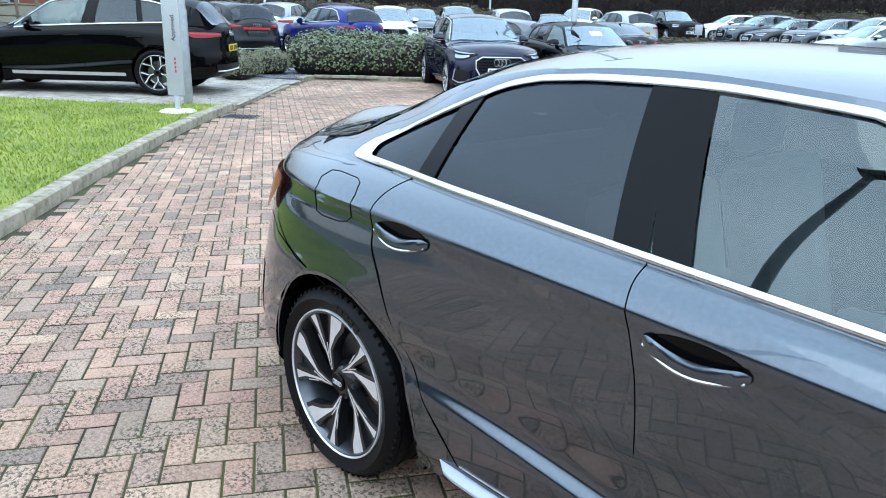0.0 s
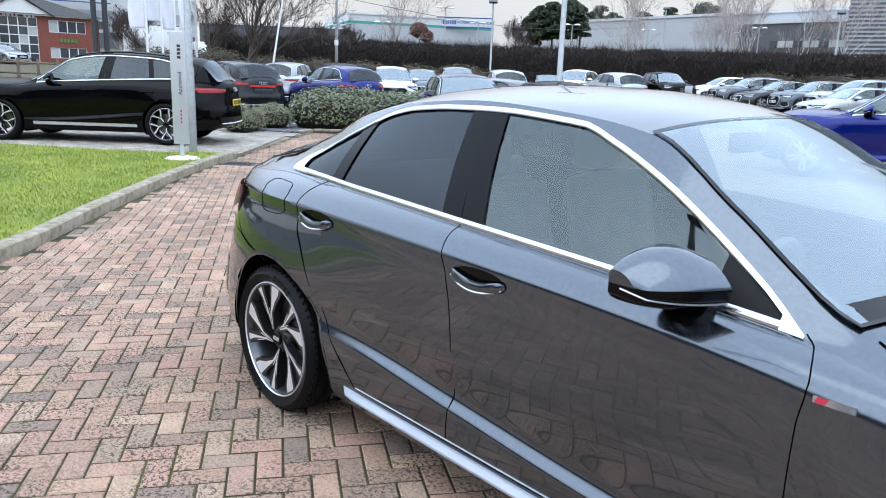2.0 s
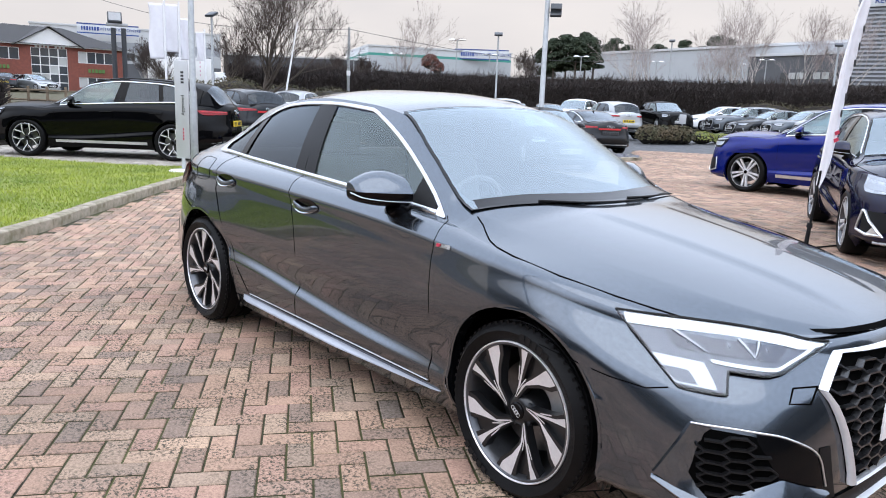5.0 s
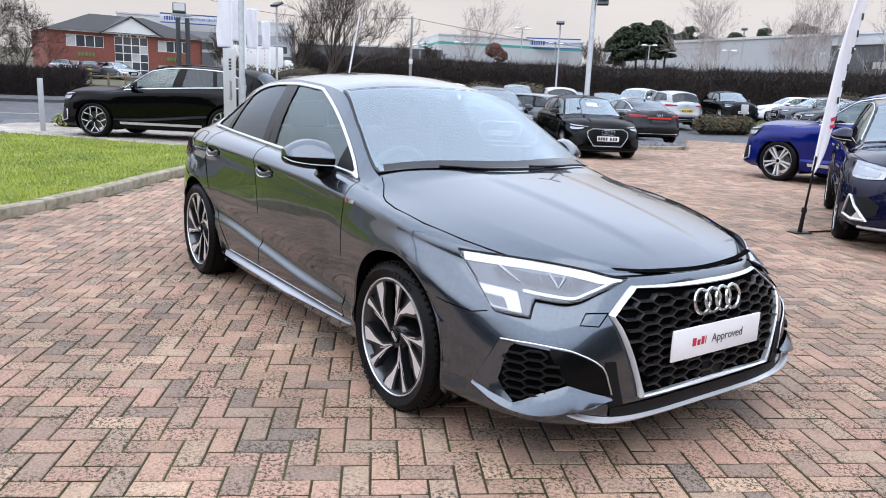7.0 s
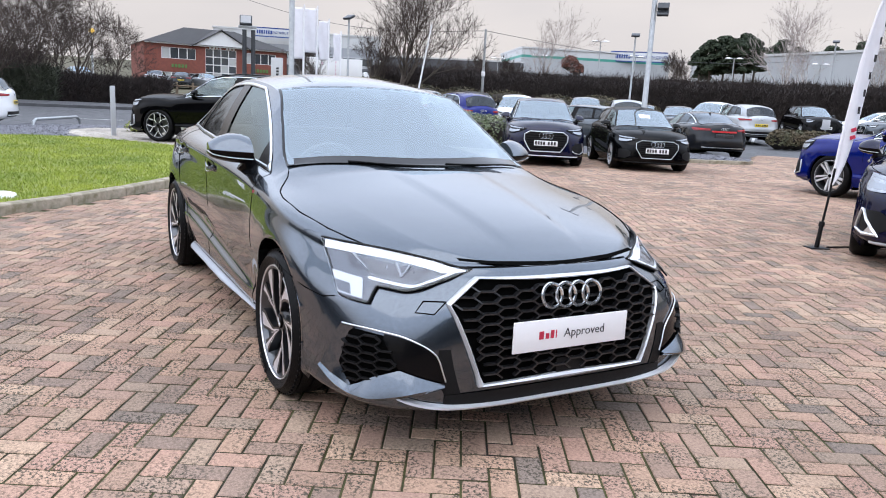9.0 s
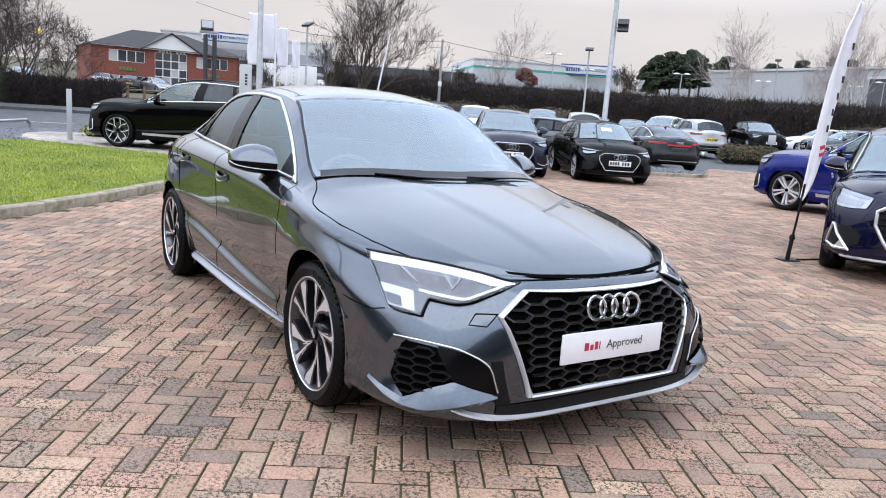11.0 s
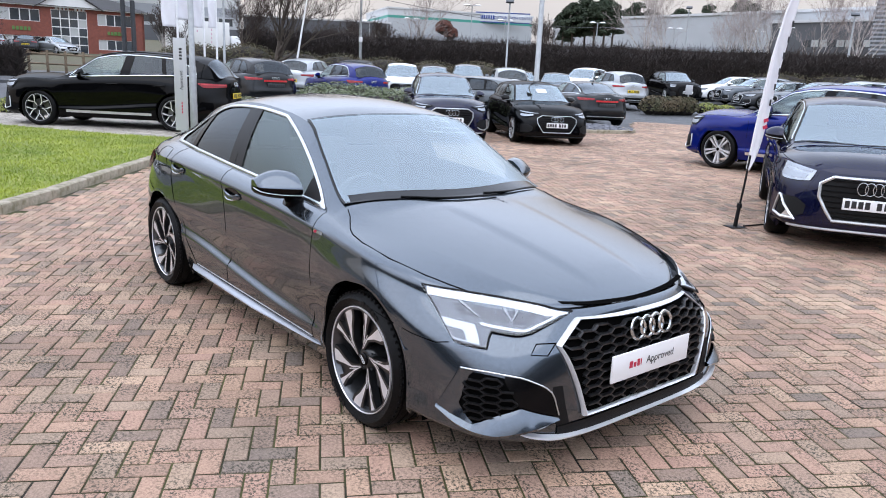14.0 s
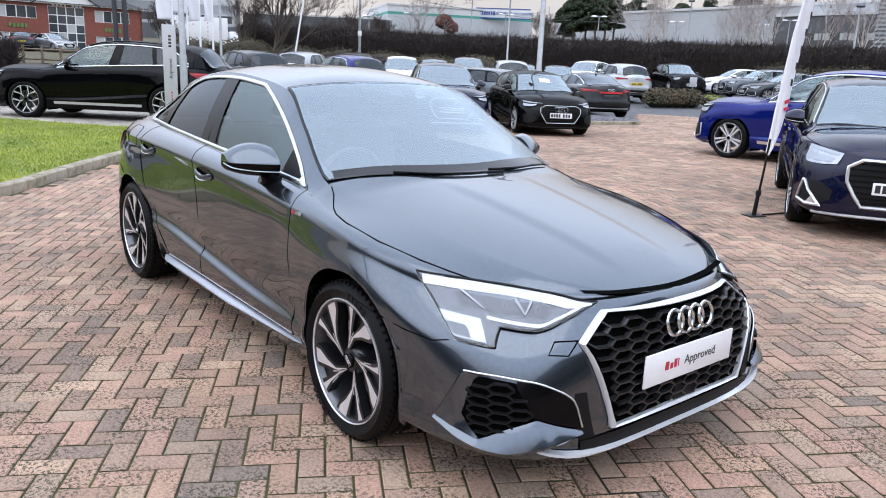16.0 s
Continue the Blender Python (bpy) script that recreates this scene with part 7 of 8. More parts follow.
def bars_of(name, parent, mat, start, step, n, size, rng, skip=()):
    """Unreadable writing: a row of plain bars."""
    g = Geo()
    for i in range(n):
        if i in skip:
            continue
        p = Vector(start) + Vector(step) * i
        w = [s * (rng.uniform(.75, 1.1) if k == 0 else 1) for k, s in enumerate(size)]
        g.box([p[k] - w[k] / 2 for k in range(3)], [p[k] + w[k] / 2 for k in range(3)])
    ob = g.object(name, mat, parent, smooth=False)
    return tagged(ob, "row of plain bars of lettering", kind="stuff")


# sign totem on its round foot
totem = thing("sign_totem", Matrix.Translation((-9.75, 2.30, .075)) @ Matrix.Rotation(radians(-42), 4, "Z"), "slim silver sign panel with vertical lettering on a white foot", "sign")
Geo().box((-.020, -.115, .22), (.020, .115, 1.86), None, .006).object("panel", SIGNGREY, totem)
Geo().box((-.016, -.03, .02), (.016, .03, .24), None, .004).object("stem", SIGNGREY, totem)
Geo().lathe([(0, .03), (.22, .022), (.26, .0), (0, .0)], 28, axis="z").object("foot", PLATE, totem)
rngb = random.Random(4)
bars_of("red_lettering", totem, INK_RED, (.0215, .02, .55), (0, 0, .055), 4, (.003, .022, .035), rngb)
txt = text_mesh("Approved", .085, INK, "lettering", totem)
txt.matrix_basis = Matrix.Translation((.0215, .02, 1.12)) @ Matrix(((0, -1, 0, 0), (0, 0, -1, 0), (1, 0, 0, 0), (0, 0, 0, 1)))
bars_of("lettering_bar", totem, INK, (.0215, .02, 1.50), (0, 0, .055), 4, (.003, .05, .035), rngb)


INK_PINK = material("faded_pink_ink", (0.62, 0.36, 0.44), 0.7, vary=0.1, scale=10)


def banner(name, x, y, height, w, turn, label, seed, z0=0.0, drop=2.4):
    """A tall flag on a pole, hanging in soft folds."""
    rng = random.Random(seed)
    root = thing(name, Matrix.Translation((x, y, z0)) @ Matrix.Rotation(radians(turn), 4, "Z"), label, "flag", "banner flags")
    Geo().tube([(0, 0, 0), (0, 0, height)], [.05, .035], 10).object("pole", PLATE, root)
    rows = []
    for i in range(25):
        t = i / 24
        z = height - .12 - drop * t
        rows.append([(w * s * (.94 + .06 * math.sin(t * 7 + seed)) + .04, .06 * math.sin(s * 6 + t * 5 + seed) * s, z - .05 * s * math.sin(t * 3)) for s in np.linspace(0, 1, 9)])
    fl = Geo().grid(rows).object("flag", FABRIC, root)
    fl.modifiers.new("thick", "SOLIDIFY").thickness = .004
    bars_of("lettering_bar", root, INK_PINK, (w * .5 + .04, -.035, height - .5), (0, 0, -.17), 9, (.045, .004, .08), rng)
    return root


for i, (b, d, hh, ww, dd) in enumerate(((159.56, 31, 4.9, .56, 2.05), (158.6, 31.5, 4.95, .54, 1.8), (157.75, 32, 4.5, .44, 1.6), (156.9, 33, 4.1, .32, 1.15))):
    x, y = polar(b, d, 2.5, -2.6)
    banner("banner_flag", x, y, hh, ww, 246 + 6 * i, "white vertical banner flag with faint red lettering", 3 + i, drop=dd)

# feather flag beside the navy suv: base, curved pole, sail
feather = thing("feather_flag", Matrix.Translation((-.43, 5.33, 0)) @ Matrix.Rotation(radians(70), 4, "Z"), "leaning white feather flag with a red mark on a black foot", "flag")
FP = [Vector((0.0, 0, .03)), Vector((.05, 0, .5)), Vector((.095, 0, 1.1)), Vector((.185, 0, 1.9)), Vector((.285, 0, 2.4)), Vector((.41, 0, 2.76))]
Geo().box((-.10, -.08, 0), (.10, .08, .012), None, .004).object("foot_plate", BLACK_MATT, feather)
Geo().tube([(0, 0, .01), (.02, 0, .24)], [.024, .020], 12).tube([(.018, 0, .23), (.022, 0, .28)], [.032, .026], 12).object("socket", BLACK_MATT, feather)
Geo().tube([FP[0], FP[1], FP[1].lerp(FP[2], .6)], [.013, .012, .011], 8).object("pole", BLACK_MATT, feather)
Geo().tube([FP[1].lerp(FP[2], .55)] + FP[2:], [.016, .016, .015, .013, .009], 8).object("sleeve", FABRIC, feather)
Geo().tube([(.12, 0, .012), (.45, .05, .012), (.75, .02, .012)], .010, 6).object("ground_strap", BLACK_MATT, feather)
fz = pchip([(p.z, p.x) for p in FP])
wz = pchip([(.68, .0), (.80, .065), (1.0, .12), (1.4, .16), (1.9, .16), (2.3, .135), (2.6, .08), (2.74, .02)])
rows = []
for i in range(40):
    z = lerp(.68, 2.74, i / 39)
    rows.append([(fz(z) - .005 + wz(z) * s, .025 * math.sin(s * 4 + z * 2.5), z - .03 * s) for s in np.linspace(0, 1, 9)])
sail = Geo().grid(rows).object("sail", FABRIC, feather)
sail.modifiers.new("thick", "SOLIDIFY").thickness = .003
rngb = random.Random(9)
for zz, mt, nn in ((1.15, INK_RED, 2),):
    g = Geo()
    for k in range(2):
        m = Matrix.Translation((fz(zz) + .09, -.035, zz + .075 * k)) @ Matrix.Rotation(radians(-20), 4, "Y")
        g.box((-.028, -.004, -.018), (.028, .004, .018), m)
    g.object("red_mark", mt, feather, smooth=False)
bars_of("lettering_bar", feather, INK, (fz(1.5) + .08, -.033, 1.42), (.030, 0, .17), 6, (.025, .004, .07), rngb)

# bollard, hoop rail, fence
bol = thing("bollard_post", Matrix.Translation((-15.75, -.05, .03)), "slim pale timber post at the edge of the pad", "post")
Geo().box((-.055, -.055, 0), (.055, .055, 1.22), None, .008).object("shaft", SIGNGREY, bol)
hoop = thing("hoop_rail", Matrix.Translation((0, 0, .0)), "low galvanised hoop rail beside the road", "rail")
Geo().tube([(-19.36, -1.80, -.02), (-19.38, -1.79, .15), (-19.55, -1.72, .22), (-22.1, -.60, .22), (-22.3, -.51, .14), (-22.33, -.49, -.02)], .045, 10).object("hoop", GALV, hoop)
fence = thing("timber_fence", Matrix.Identity(4), "weathered post and rail fence before the office", "fence")
fence_pts = [polar(b, 47 - .25 * abs(b - 175)) for b in np.linspace(165.5, 184, 18)]
for i, (fx_, fy_) in enumerate(fence_pts):
    Geo().box((-.06, -.06, 0), (.06, .06, 1.15), Matrix.Translation((fx_, fy_, ground_at(fx_, fy_))), .01).object("fence_post", WOOD, fence)
for a, b in zip(fence_pts, fence_pts[1:]):
    for hgt in (.45, .95):
        za, zb = ground_at(*a) + hgt, ground_at(*b) + hgt
        Geo().tube([(a[0], a[1], za), (b[0], b[1], zb)], .05, 5).object("fence_rail", WOOD, fence)


# ---- buildings ----
def wall_with(root, name, width, height, mat, m, openings, depth=.3):
    """An upright wall in the xz plane with rectangular openings (x0, z0, x1, z1) cut through it."""
    xs = sorted({0.0, width, *[o[0] for o in openings], *[o[2] for o in openings]})
    zs = sorted({0.0, height, *[o[1] for o in openings], *[o[3] for o in openings]})
    g = Geo()
    for a, b in zip(xs, xs[1:]):
        for c, d in zip(zs, zs[1:]):
            cx, cz = (a + b) / 2, (c + d) / 2
            if any(o[0] < cx < o[2] and o[1] < cz < o[3] for o in openings):
                continue
            g.box((a, 0, c), (b, depth, d))
    bm = bmesh.new()
    vs = [bm.verts.new(m @ Vector(p)) for p in g.v]
    for f in g.f:
        bm.faces.new([vs[k] for k in f])
    bmesh.ops.remove_doubles(bm, verts=bm.verts[:], dist=.001)
    return part(name, bm, mat, root, smooth=False)


def window_unit(root, m, x0, z0, x1, z1, panes, mat=None, rows=1):
    W, H = x1 - x0, z1 - z0
    holes = [(W * i / panes + .05, H * k / rows + .05, W * (i + 1) / panes - .05, H * (k + 1) / rows - .05) for i in range(panes) for k in range(rows)]
    win = wall_with(root, "window", W, H, FRAMEWHITE, m @ Matrix.Translation((x0, .04, z0)), holes, .12)
    for i in range(panes):
        for k in range(rows):
            g = Geo().box((lerp(x0, x1, i / panes) + .03, .10, lerp(z0, z1, k / rows) + .03), (lerp(x0, x1, (i + 1) / panes) - .03, .12, lerp(z0, z1, (k + 1) / rows) - .03))
            g.moved(m).object("pane", mat or (PANE_FAR if (i * 7 + k * 3) % 5 else BLIND), win, smooth=False)


bx, by = -71.5, 7.66
office = thing("brick_office", Matrix.Translation((bx, by, ground_at(bx, by))) @ Matrix.Rotation(radians(91), 4, "Z") @ Matrix.Scale(.76, 4), "two-storey red brick office with white gable and dark tiled roof", "building")
OI = Matrix.Identity(4)
WIN = [(1.7, 3.4, 5.8, 4.75), (1.9, .55, 5.8, 1.75), (7.0, 0, 10.9, 4.9), (12.1, 3.4, 16.1, 4.75), (12.1, .55, 16.1, 1.75)]
wall_with(office, "front_wall", 17.6, 5.3, BRICKWALL, OI, WIN)
for k, w in enumerate(WIN):
    window_unit(office, OI, *w, 4 if k != 2 else 4, rows=1 if k != 2 else 5)
SM = Matrix.Translation((17.6, 0, 0)) @ Matrix.Rotation(radians(90), 4, "Z")
SW = [(2.0, 3.4, 4.2, 4.75), (6.0, 3.4, 8.2, 4.75), (2.0, .6, 4.2, 1.75)]
wall_with(office, "side_wall", 12, 5.3, BRICKWALL, SM, SW)
for w in SW:
    window_unit(office, SM, *w, 2)
wall_with(office, "back_wall", 17.6, 5.3, BRICKWALL, Matrix.Translation((0, 12, 0)), [])
wall_with(office, "end_wall", 12, 5.3, BRICKWALL, Matrix.Rotation(radians(90), 4, "Z"), [])
rg = Geo()
e = .5
rg.add([(-e, -e, 5.25), (17.6 + e, -e, 5.25), (17.6 + e, 12 + e, 5.25), (-e, 12 + e, 5.25), (5.5, 6, 7.7), (12.1, 6, 7.7)], [(0, 1, 5, 4), (1, 2, 5), (2, 3, 4, 5), (3, 0, 4), (3, 2, 1, 0)])
rg.object("roof", ROOFTILE, office, smooth=False)
gb = Geo().prism([(5.6, 0, 5.25), (12.3, 0, 5.25), (8.95, 0, 7.15)], (0, -.35, 0), (0, 3.4, 0))
gb.object("gable", FRAMEWHITE, office, smooth=False)
gr = Geo()
for s, (xa, xb) in ((1, (5.1, 8.95)), (-1, (12.8, 8.95))):
    gr.add([(xa, -.6, 5.05), (xb, -.6, 7.35), (xb, 4.6, 7.45), (xa, 3.0, 5.35), (xa, -.6, 4.95), (xb, -.6, 7.25), (xb, 4.6, 7.3), (xa, 3.0, 5.2)], [(0, 1, 2, 3), (7, 6, 5, 4), (0, 4, 5, 1), (3, 2, 6, 7), (0, 3, 7, 4)])
gr.object("gable_roof", ROOFTILE, office, smooth=False)
Geo().box((-.3, -.35, 5.12), (17.9, -.25, 5.3)).object("fascia_board", FRAMEWHITE, office, smooth=False)
rngb = random.Random(2)
bars_of("house_name", office, FRAMEWHITE, (7.6, -.05, 5.02), (.42, 0, 0), 8, (.26, .06, .22), rngb, skip=(4,))
bars_of("green_lettering", office, GREEN_INK, (3.0, -.05, 2.55), (.4, 0, 0), 5, (.3, .06, .42), rngb)
bars_of("green_lettering", office, GREEN_INK, (13.3, -.05, 2.55), (.4, 0, 0), 5, (.3, .06, .42), rngb)


def shed(name, corner, turn, length, depth, height, bands, label, ribs=0):
    """A big clad shed: bands of (from height, to height, material) on every side, and a roof."""
    x, y = corner
    root = thing(name, Matrix.Translation((x, y, ground_at(x, y) - 1)) @ Matrix.Rotation(radians(turn), 4, "Z"), label, "building")
    for z0, z1, mat in bands:
        Geo().box((0, 0, z0), (length, depth, z1)).object("wall", mat, root, smooth=False)
    Geo().box((-.2, -.2, height), (length + .2, depth + .2, height + .35)).object("roof", CLAD_PALE, root, smooth=False)
    # ribs in a paler grey, so their highlights are put into the colour
    if ribs:
        for i in range(int(height / ribs)):
            Geo().box((-.06, -.06, i * ribs), (length + .06, 0, i * ribs + ribs * .45)).object("rib", CLAD_GREY, root, smooth=False)
    return root


hall = shed("distribution_hall", (-147.3, 100.7), 66.9, 36.5, 30, 11.0, [(0, 5.5, CLAD_GREY), (5.5, 8.95, CLAD_MIST), (8.95, 9.55, CLAD_GREEN), (9.55, 11.0, CLAD_PALE)], "long pale warehouse with a green fascia stripe")


def sign_board(name, m, w, h, words, bars, label, size):
    root = thing(name, m, label, "sign")
    Geo().box((-w / 2, -.15, -h / 2), (w / 2, .15, h / 2), None, .03).object("board", SIGNWHITE, root)
    fr = Geo()
    for z in (-h / 2, h / 2):
        fr.box((-w / 2, -.2, z - .12), (w / 2, -.13, z + .12))
    fr.object("blue_border", INK_BLUE, root)
    bars_of("brand_bar", root, INK_BLUE, (-w * .42, -.18, 0), (w * .042, 0, 0), bars, (w * .03, .06, h * .42), random.Random(1))
    t = text_mesh(words, size, INK_BLUE, "lettering", root, .03)
    t.matrix_basis = Matrix.Translation((w * .19, -.19, 0))
    return root


sx, sy = polar(136.9, 188, 2.5, -2.6)
sign_board("warehouse_sign", Matrix.Translation((sx, sy, 14.1)) @ Matrix.Rotation(radians(47), 4, "Z"), 13.2, 2.2, "DISTRIBUTION CENTRE", 7, "white warehouse sign board with blue lettering", .88)
sx, sy = polar(163.4, 181, 2.5, -2.6)
sign_board("warehouse_sign", Matrix.Translation((sx, sy, 14.86)) @ Matrix.Rotation(radians(73), 4, "Z"), 12.2, 1.9, "DISTRIBUTION CENTRE", 7, "white warehouse sign board with blue lettering", .80)
hx, hy = polar(168.5, 187, 4.35, -1.73)
grey_hall = shed("grey_warehouse", (hx, hy), 72, 39, 40, 11.6, [(0, 4.2, CLAD_DARK), (4.2, 6.8, CLAD_MIST), (6.8, 8.8, CLAD_GREY), (8.8, 11.6, CLAD_PALE)], "grey warehouse behind the brick office")
for k in range(7):
    Geo().box((9 + k * 4.2, -.12, 4.9), (12 + k * 4.2, 0, 6.5)).object("window", PANE_FAR, grey_hall, smooth=False)
shed("low_warehouse", (-166.0, 73.0), 56, 34, 30, 7.4, [(0, 3.0, CLAD_GREY), (3.0, 7.4, CLAD_DARK)], "low dark grey warehouse beside the pale one")
shed("grey_factory", (-97, 104.0), -5.5, 60, 40, 8.5, [(0, 4, CLAD_GREY), (4, 8.5, CLAD_MIST)], "pale grey factory shed behind bare trees")
bay = shed("dark_factory_bay", (-48, 93), -3, 18, 6, 7.8, [(0, 7.8, CLAD_DARK)], "charcoal clad bay of the factory with a row of windows")
for k in range(10):
    Geo().box((4.6 + k * 1.05, -.10, 4.9), (5.45 + k * 1.05, 0, 5.7)).object("window", BLIND if k % 3 else PANE_FAR, bay, smooth=False)
Geo().box((13.2, -.10, 3.9), (16.6, 0, 4.6)).object("blue_panel", INK_BLUE, bay, smooth=False)
gx, gy = polar(112.5, 74)
recep = shed("ribbed_building", (gx, gy), 14, 30, 20, 16, [(0, 16, CLAD_GROOVE)], "ribbed grey metal building with a reception sign", ribs=.34)
rs = thing("reception_sign", recep.matrix_world @ Matrix.Translation((2.9, -.16, 10.9)), "white reception sign with blue lettering", "sign")
Geo().box((-2.1, -.06, -.45), (2.1, .06, .45), None, .02).object("board", SIGNWHITE, rs)
t = text_mesh("RECEPTION", .62, INK_BLUE, "lettering", rs, .02)
t.matrix_basis = Matrix.Translation((-.1, -.09, 0))

# plain unseen building added to darken reflections; it closes the place behind the camera
show = thing("reflected_building", Matrix.Translation((22, -9, 0)) @ Matrix.Rotation(radians(-52), 4, "Z"), "unseen dark glazed building added for reflections", "building")
Geo().box((-22, 0, 0), (22, .4, 1.0)).object("plinth", CLAD_DARK, show, smooth=False)
Geo().box((-22, .05, 1.0), (22, .35, 4.2)).object("glazing", PANE_FAR, show, smooth=False)
Geo().box((-22, -.2, 4.2), (22, .5, 6.2)).object("fascia", CLAD_DARK, show, smooth=False)
# second unseen block, added for the flank to mirror
wing = thing("reflected_building", Matrix.Translation((-2, -21, 0)) @ Matrix.Rotation(radians(180), 4, "Z"), "unseen dark glazed wing added for reflections", "building")
Geo().box((-18, 0, 0), (18, .4, 1.0)).object("plinth", CLAD_DARK, wing, smooth=False)
Geo().box((-18, .05, 1.0), (18, .35, 3.6)).object("glazing", PANE_FAR, wing, smooth=False)
Geo().box((-18, -.2, 3.6), (18, .5, 5.2)).object("fascia", CLAD_DARK, wing, smooth=False)


def grass():
    """Blades of the lawn, thickest near the kerb."""
    rng = random.Random(12)
    V, F = [], []
    n = 0
    while n < 62000:
        x, y = rng.uniform(-15.2, -2.0), rng.uniform(-7.5, 3.0)
        if not inside(LAWN, x, y):
            continue
        d = math.hypot(x - 2, y + 2)
        if rng.random() > min(1, (7.5 / d) ** 1.2):
            continue
        n += 1
        h, w = rng.uniform(.018, .045), rng.uniform(.003, .006) * (1 + d * .05)
        a = rng.uniform(0, 6.28)
        lx, ly = rng.gauss(0, .018), rng.gauss(0, .018)
        o = len(V)
        V += [(x - w * math.cos(a), y - w * math.sin(a), .07), (x + w * math.cos(a), y + w * math.sin(a), .07), (x + lx, y + ly, .075 + h)]
        F.append((o, o + 1, o + 2))
    ob = mesh_object("grass", V, F, GRASS, smooth=False)
    tagged(ob, "short bright green lawn grass", "grass", kind="stuff")


grass()


def slate_chips():
    rng = random.Random(15)
    V, F = [], []
    for poly, z, n in (([(-14.4, -.55), (-15.0, -2.0), (-14.6, -3.6), (-18.0, -3.0), (-20.4, -1.9), (-20.6, 1.0), (-17.2, .4), (-16.6, -.6), (-15.6, -.95)], .036, 3500), ([(-13.55, 6.72), (-14.1, 7.2), (-15.2, 7.9), (-16.9, 7.8), (-15.8, 5.8), (-14.0, 6.3)], .051, 2500), (ISLAND, .086, 2500)):
        k = 0
        while k < n:
            x, y = rng.uniform(-20.7, -9), rng.uniform(-4, 17)
            if not inside(poly, x, y) or inside(PAD, x, y):
                continue
            k += 1
            s = rng.uniform(.02, .05)
            m = Matrix.Translation((x, y, z + .012)) @ Euler((rng.gauss(0, .35), rng.gauss(0, .35), rng.uniform(0, 6.28))).to_matrix().to_4x4()
            q = [(-s, -s * .6, 0), (s * .8, -s * .7, 0), (s, s * .5, 0), (-s * .7, s * .7, 0)]
            o = len(V)
            V += [m @ Vector(p) for p in q] + [m @ Vector((p[0] * .8, p[1] * .8, .012)) for p in q]
            F += [(o + 4, o + 5, o + 6, o + 7)] + [(o + i, o + (i + 1) % 4, o + 4 + (i + 1) % 4, o + 4 + i) for i in range(4)]
    tagged(mesh_object("slate_chippings", V, F, SLATE, smooth=False), "loose dark slate chippings", "gravel", kind="stuff")


slate_chips()


def pad_setts():
    """Setts of the display pad, in courses."""
    rng = random.Random(16)
    V, F = [], []
    t = radians(-42)
    cs, sn = math.cos(t), math.sin(t)
    for i in range(-60, 60):
        for k in range(-60, 60):
            u, w = i * .21 + (k % 2) * .105, k * .14
            x, y = -13.4 + u * cs - w * sn, 2.6 + u * sn + w * cs
            if not inside(PAD, x, y):
                continue
            z = .058 + rng.uniform(-.002, .002)
            o = len(V)
            for a, b, h in ((.004, .004, -.006), (.206, .004, -.006), (.206, .136, -.006), (.004, .136, -.006), (.012, .012, 0), (.198, .012, 0), (.198, .128, 0), (.012, .128, 0)):
                V.append((x + a * cs - b * sn, y + a * sn + b * cs, z + h))
            F += [(o + 4, o + 5, o + 6, o + 7)] + [(o + j, o + (j + 1) % 4, o + 4 + (j + 1) % 4, o + 4 + j) for j in range(4)]
    me = bpy.data.meshes.new("sett_field")
    me.from_pydata(V, [], F)
    me.materials.append(PAD_SETT)
    ob = new("sett_field", me)
    ob.parent = pad
    tagged(ob, "pale concrete setts laid in courses", kind="stuff")


pad_setts()

# ---- the cars ----
def stand(x, y, heading, z=None):
    return pose(x, y, rise(x, y) - .012 if z is None else z, 0, 0, heading)


hero = thing("saloon_car", pose(0, .008, 0), "metallic grey four-door saloon with chrome window trim on block paving", "car", "parked cars")
HS = Shape("saloon", 2.21, -2.285, 1.318, -1.318, .884, .19, .95, 1.425, .318, .380)
HS.axles = (1.292, -1.346)
body_shell(HS, PAINT_GREY, hero, cap=30, mid=140, per=13, roof=24)
glazing(HS, hero, (GLASS, GLASS_DARK, CHROME), True)
arches(HS, PAINT_GREY, hero)
wheels(HS, hero, "hero", .247, .235, .868, True)
mirrors(HS, hero, PAINT_GREY, True)
cabin(HS, hero, True)
shut_lines(HS, hero, 110, .0)
underbody(HS, hero)
hero_front(HS, hero)
hero_sides(HS, hero)
simple_rear(HS, hero, tall=.05)

SUV_L = (4.90, 2.928, .93, 1.935, 1.63, 1.06, .24, .375)
SUV_M = (4.68, 2.82, .90, 1.89, 1.66, 1.08, .25, .365)
SUV_S = (4.21, 2.60, .84, 1.79, 1.51, .99, .22, .335)
SUV_XL = (5.01, 2.995, .95, 2.0, 1.70, 1.10, .26, .39)
HATCH_S = (4.03, 2.56, .80, 1.74, 1.41, .94, .19, .315)
HATCH_M = (4.34, 2.63, .87, 1.82, 1.44, .95, .19, .325)
FAST = (4.97, 2.926, .94, 1.91, 1.42, .95, .19, .35)
SALOON = (4.76, 2.82, .90, 1.85, 1.43, .95, .19, .33)

parked_car("electric_suv", stand(-13.55, 2.43, -131.2, .055), "suv", SUV_L, PAINT_BLACK, "glossy black electric suv with two-tone wheels on the display pad", "black", clad=True, rails=True)
nav = parked_car("compact_suv", stand(-.03, 7.02, -60, 0), "suv", SUV_S, PAINT_NAVY, "dark navy compact suv with silver bumper trims", "plain", lit=False, tall=True)
parked_car("coupe_suv", stand(-2.43, 11.34, 180, 0), "suv", SUV_M, PAINT_BLUE, "bright blue coupe suv with silver five-spoke wheels", "plain", clad=True)
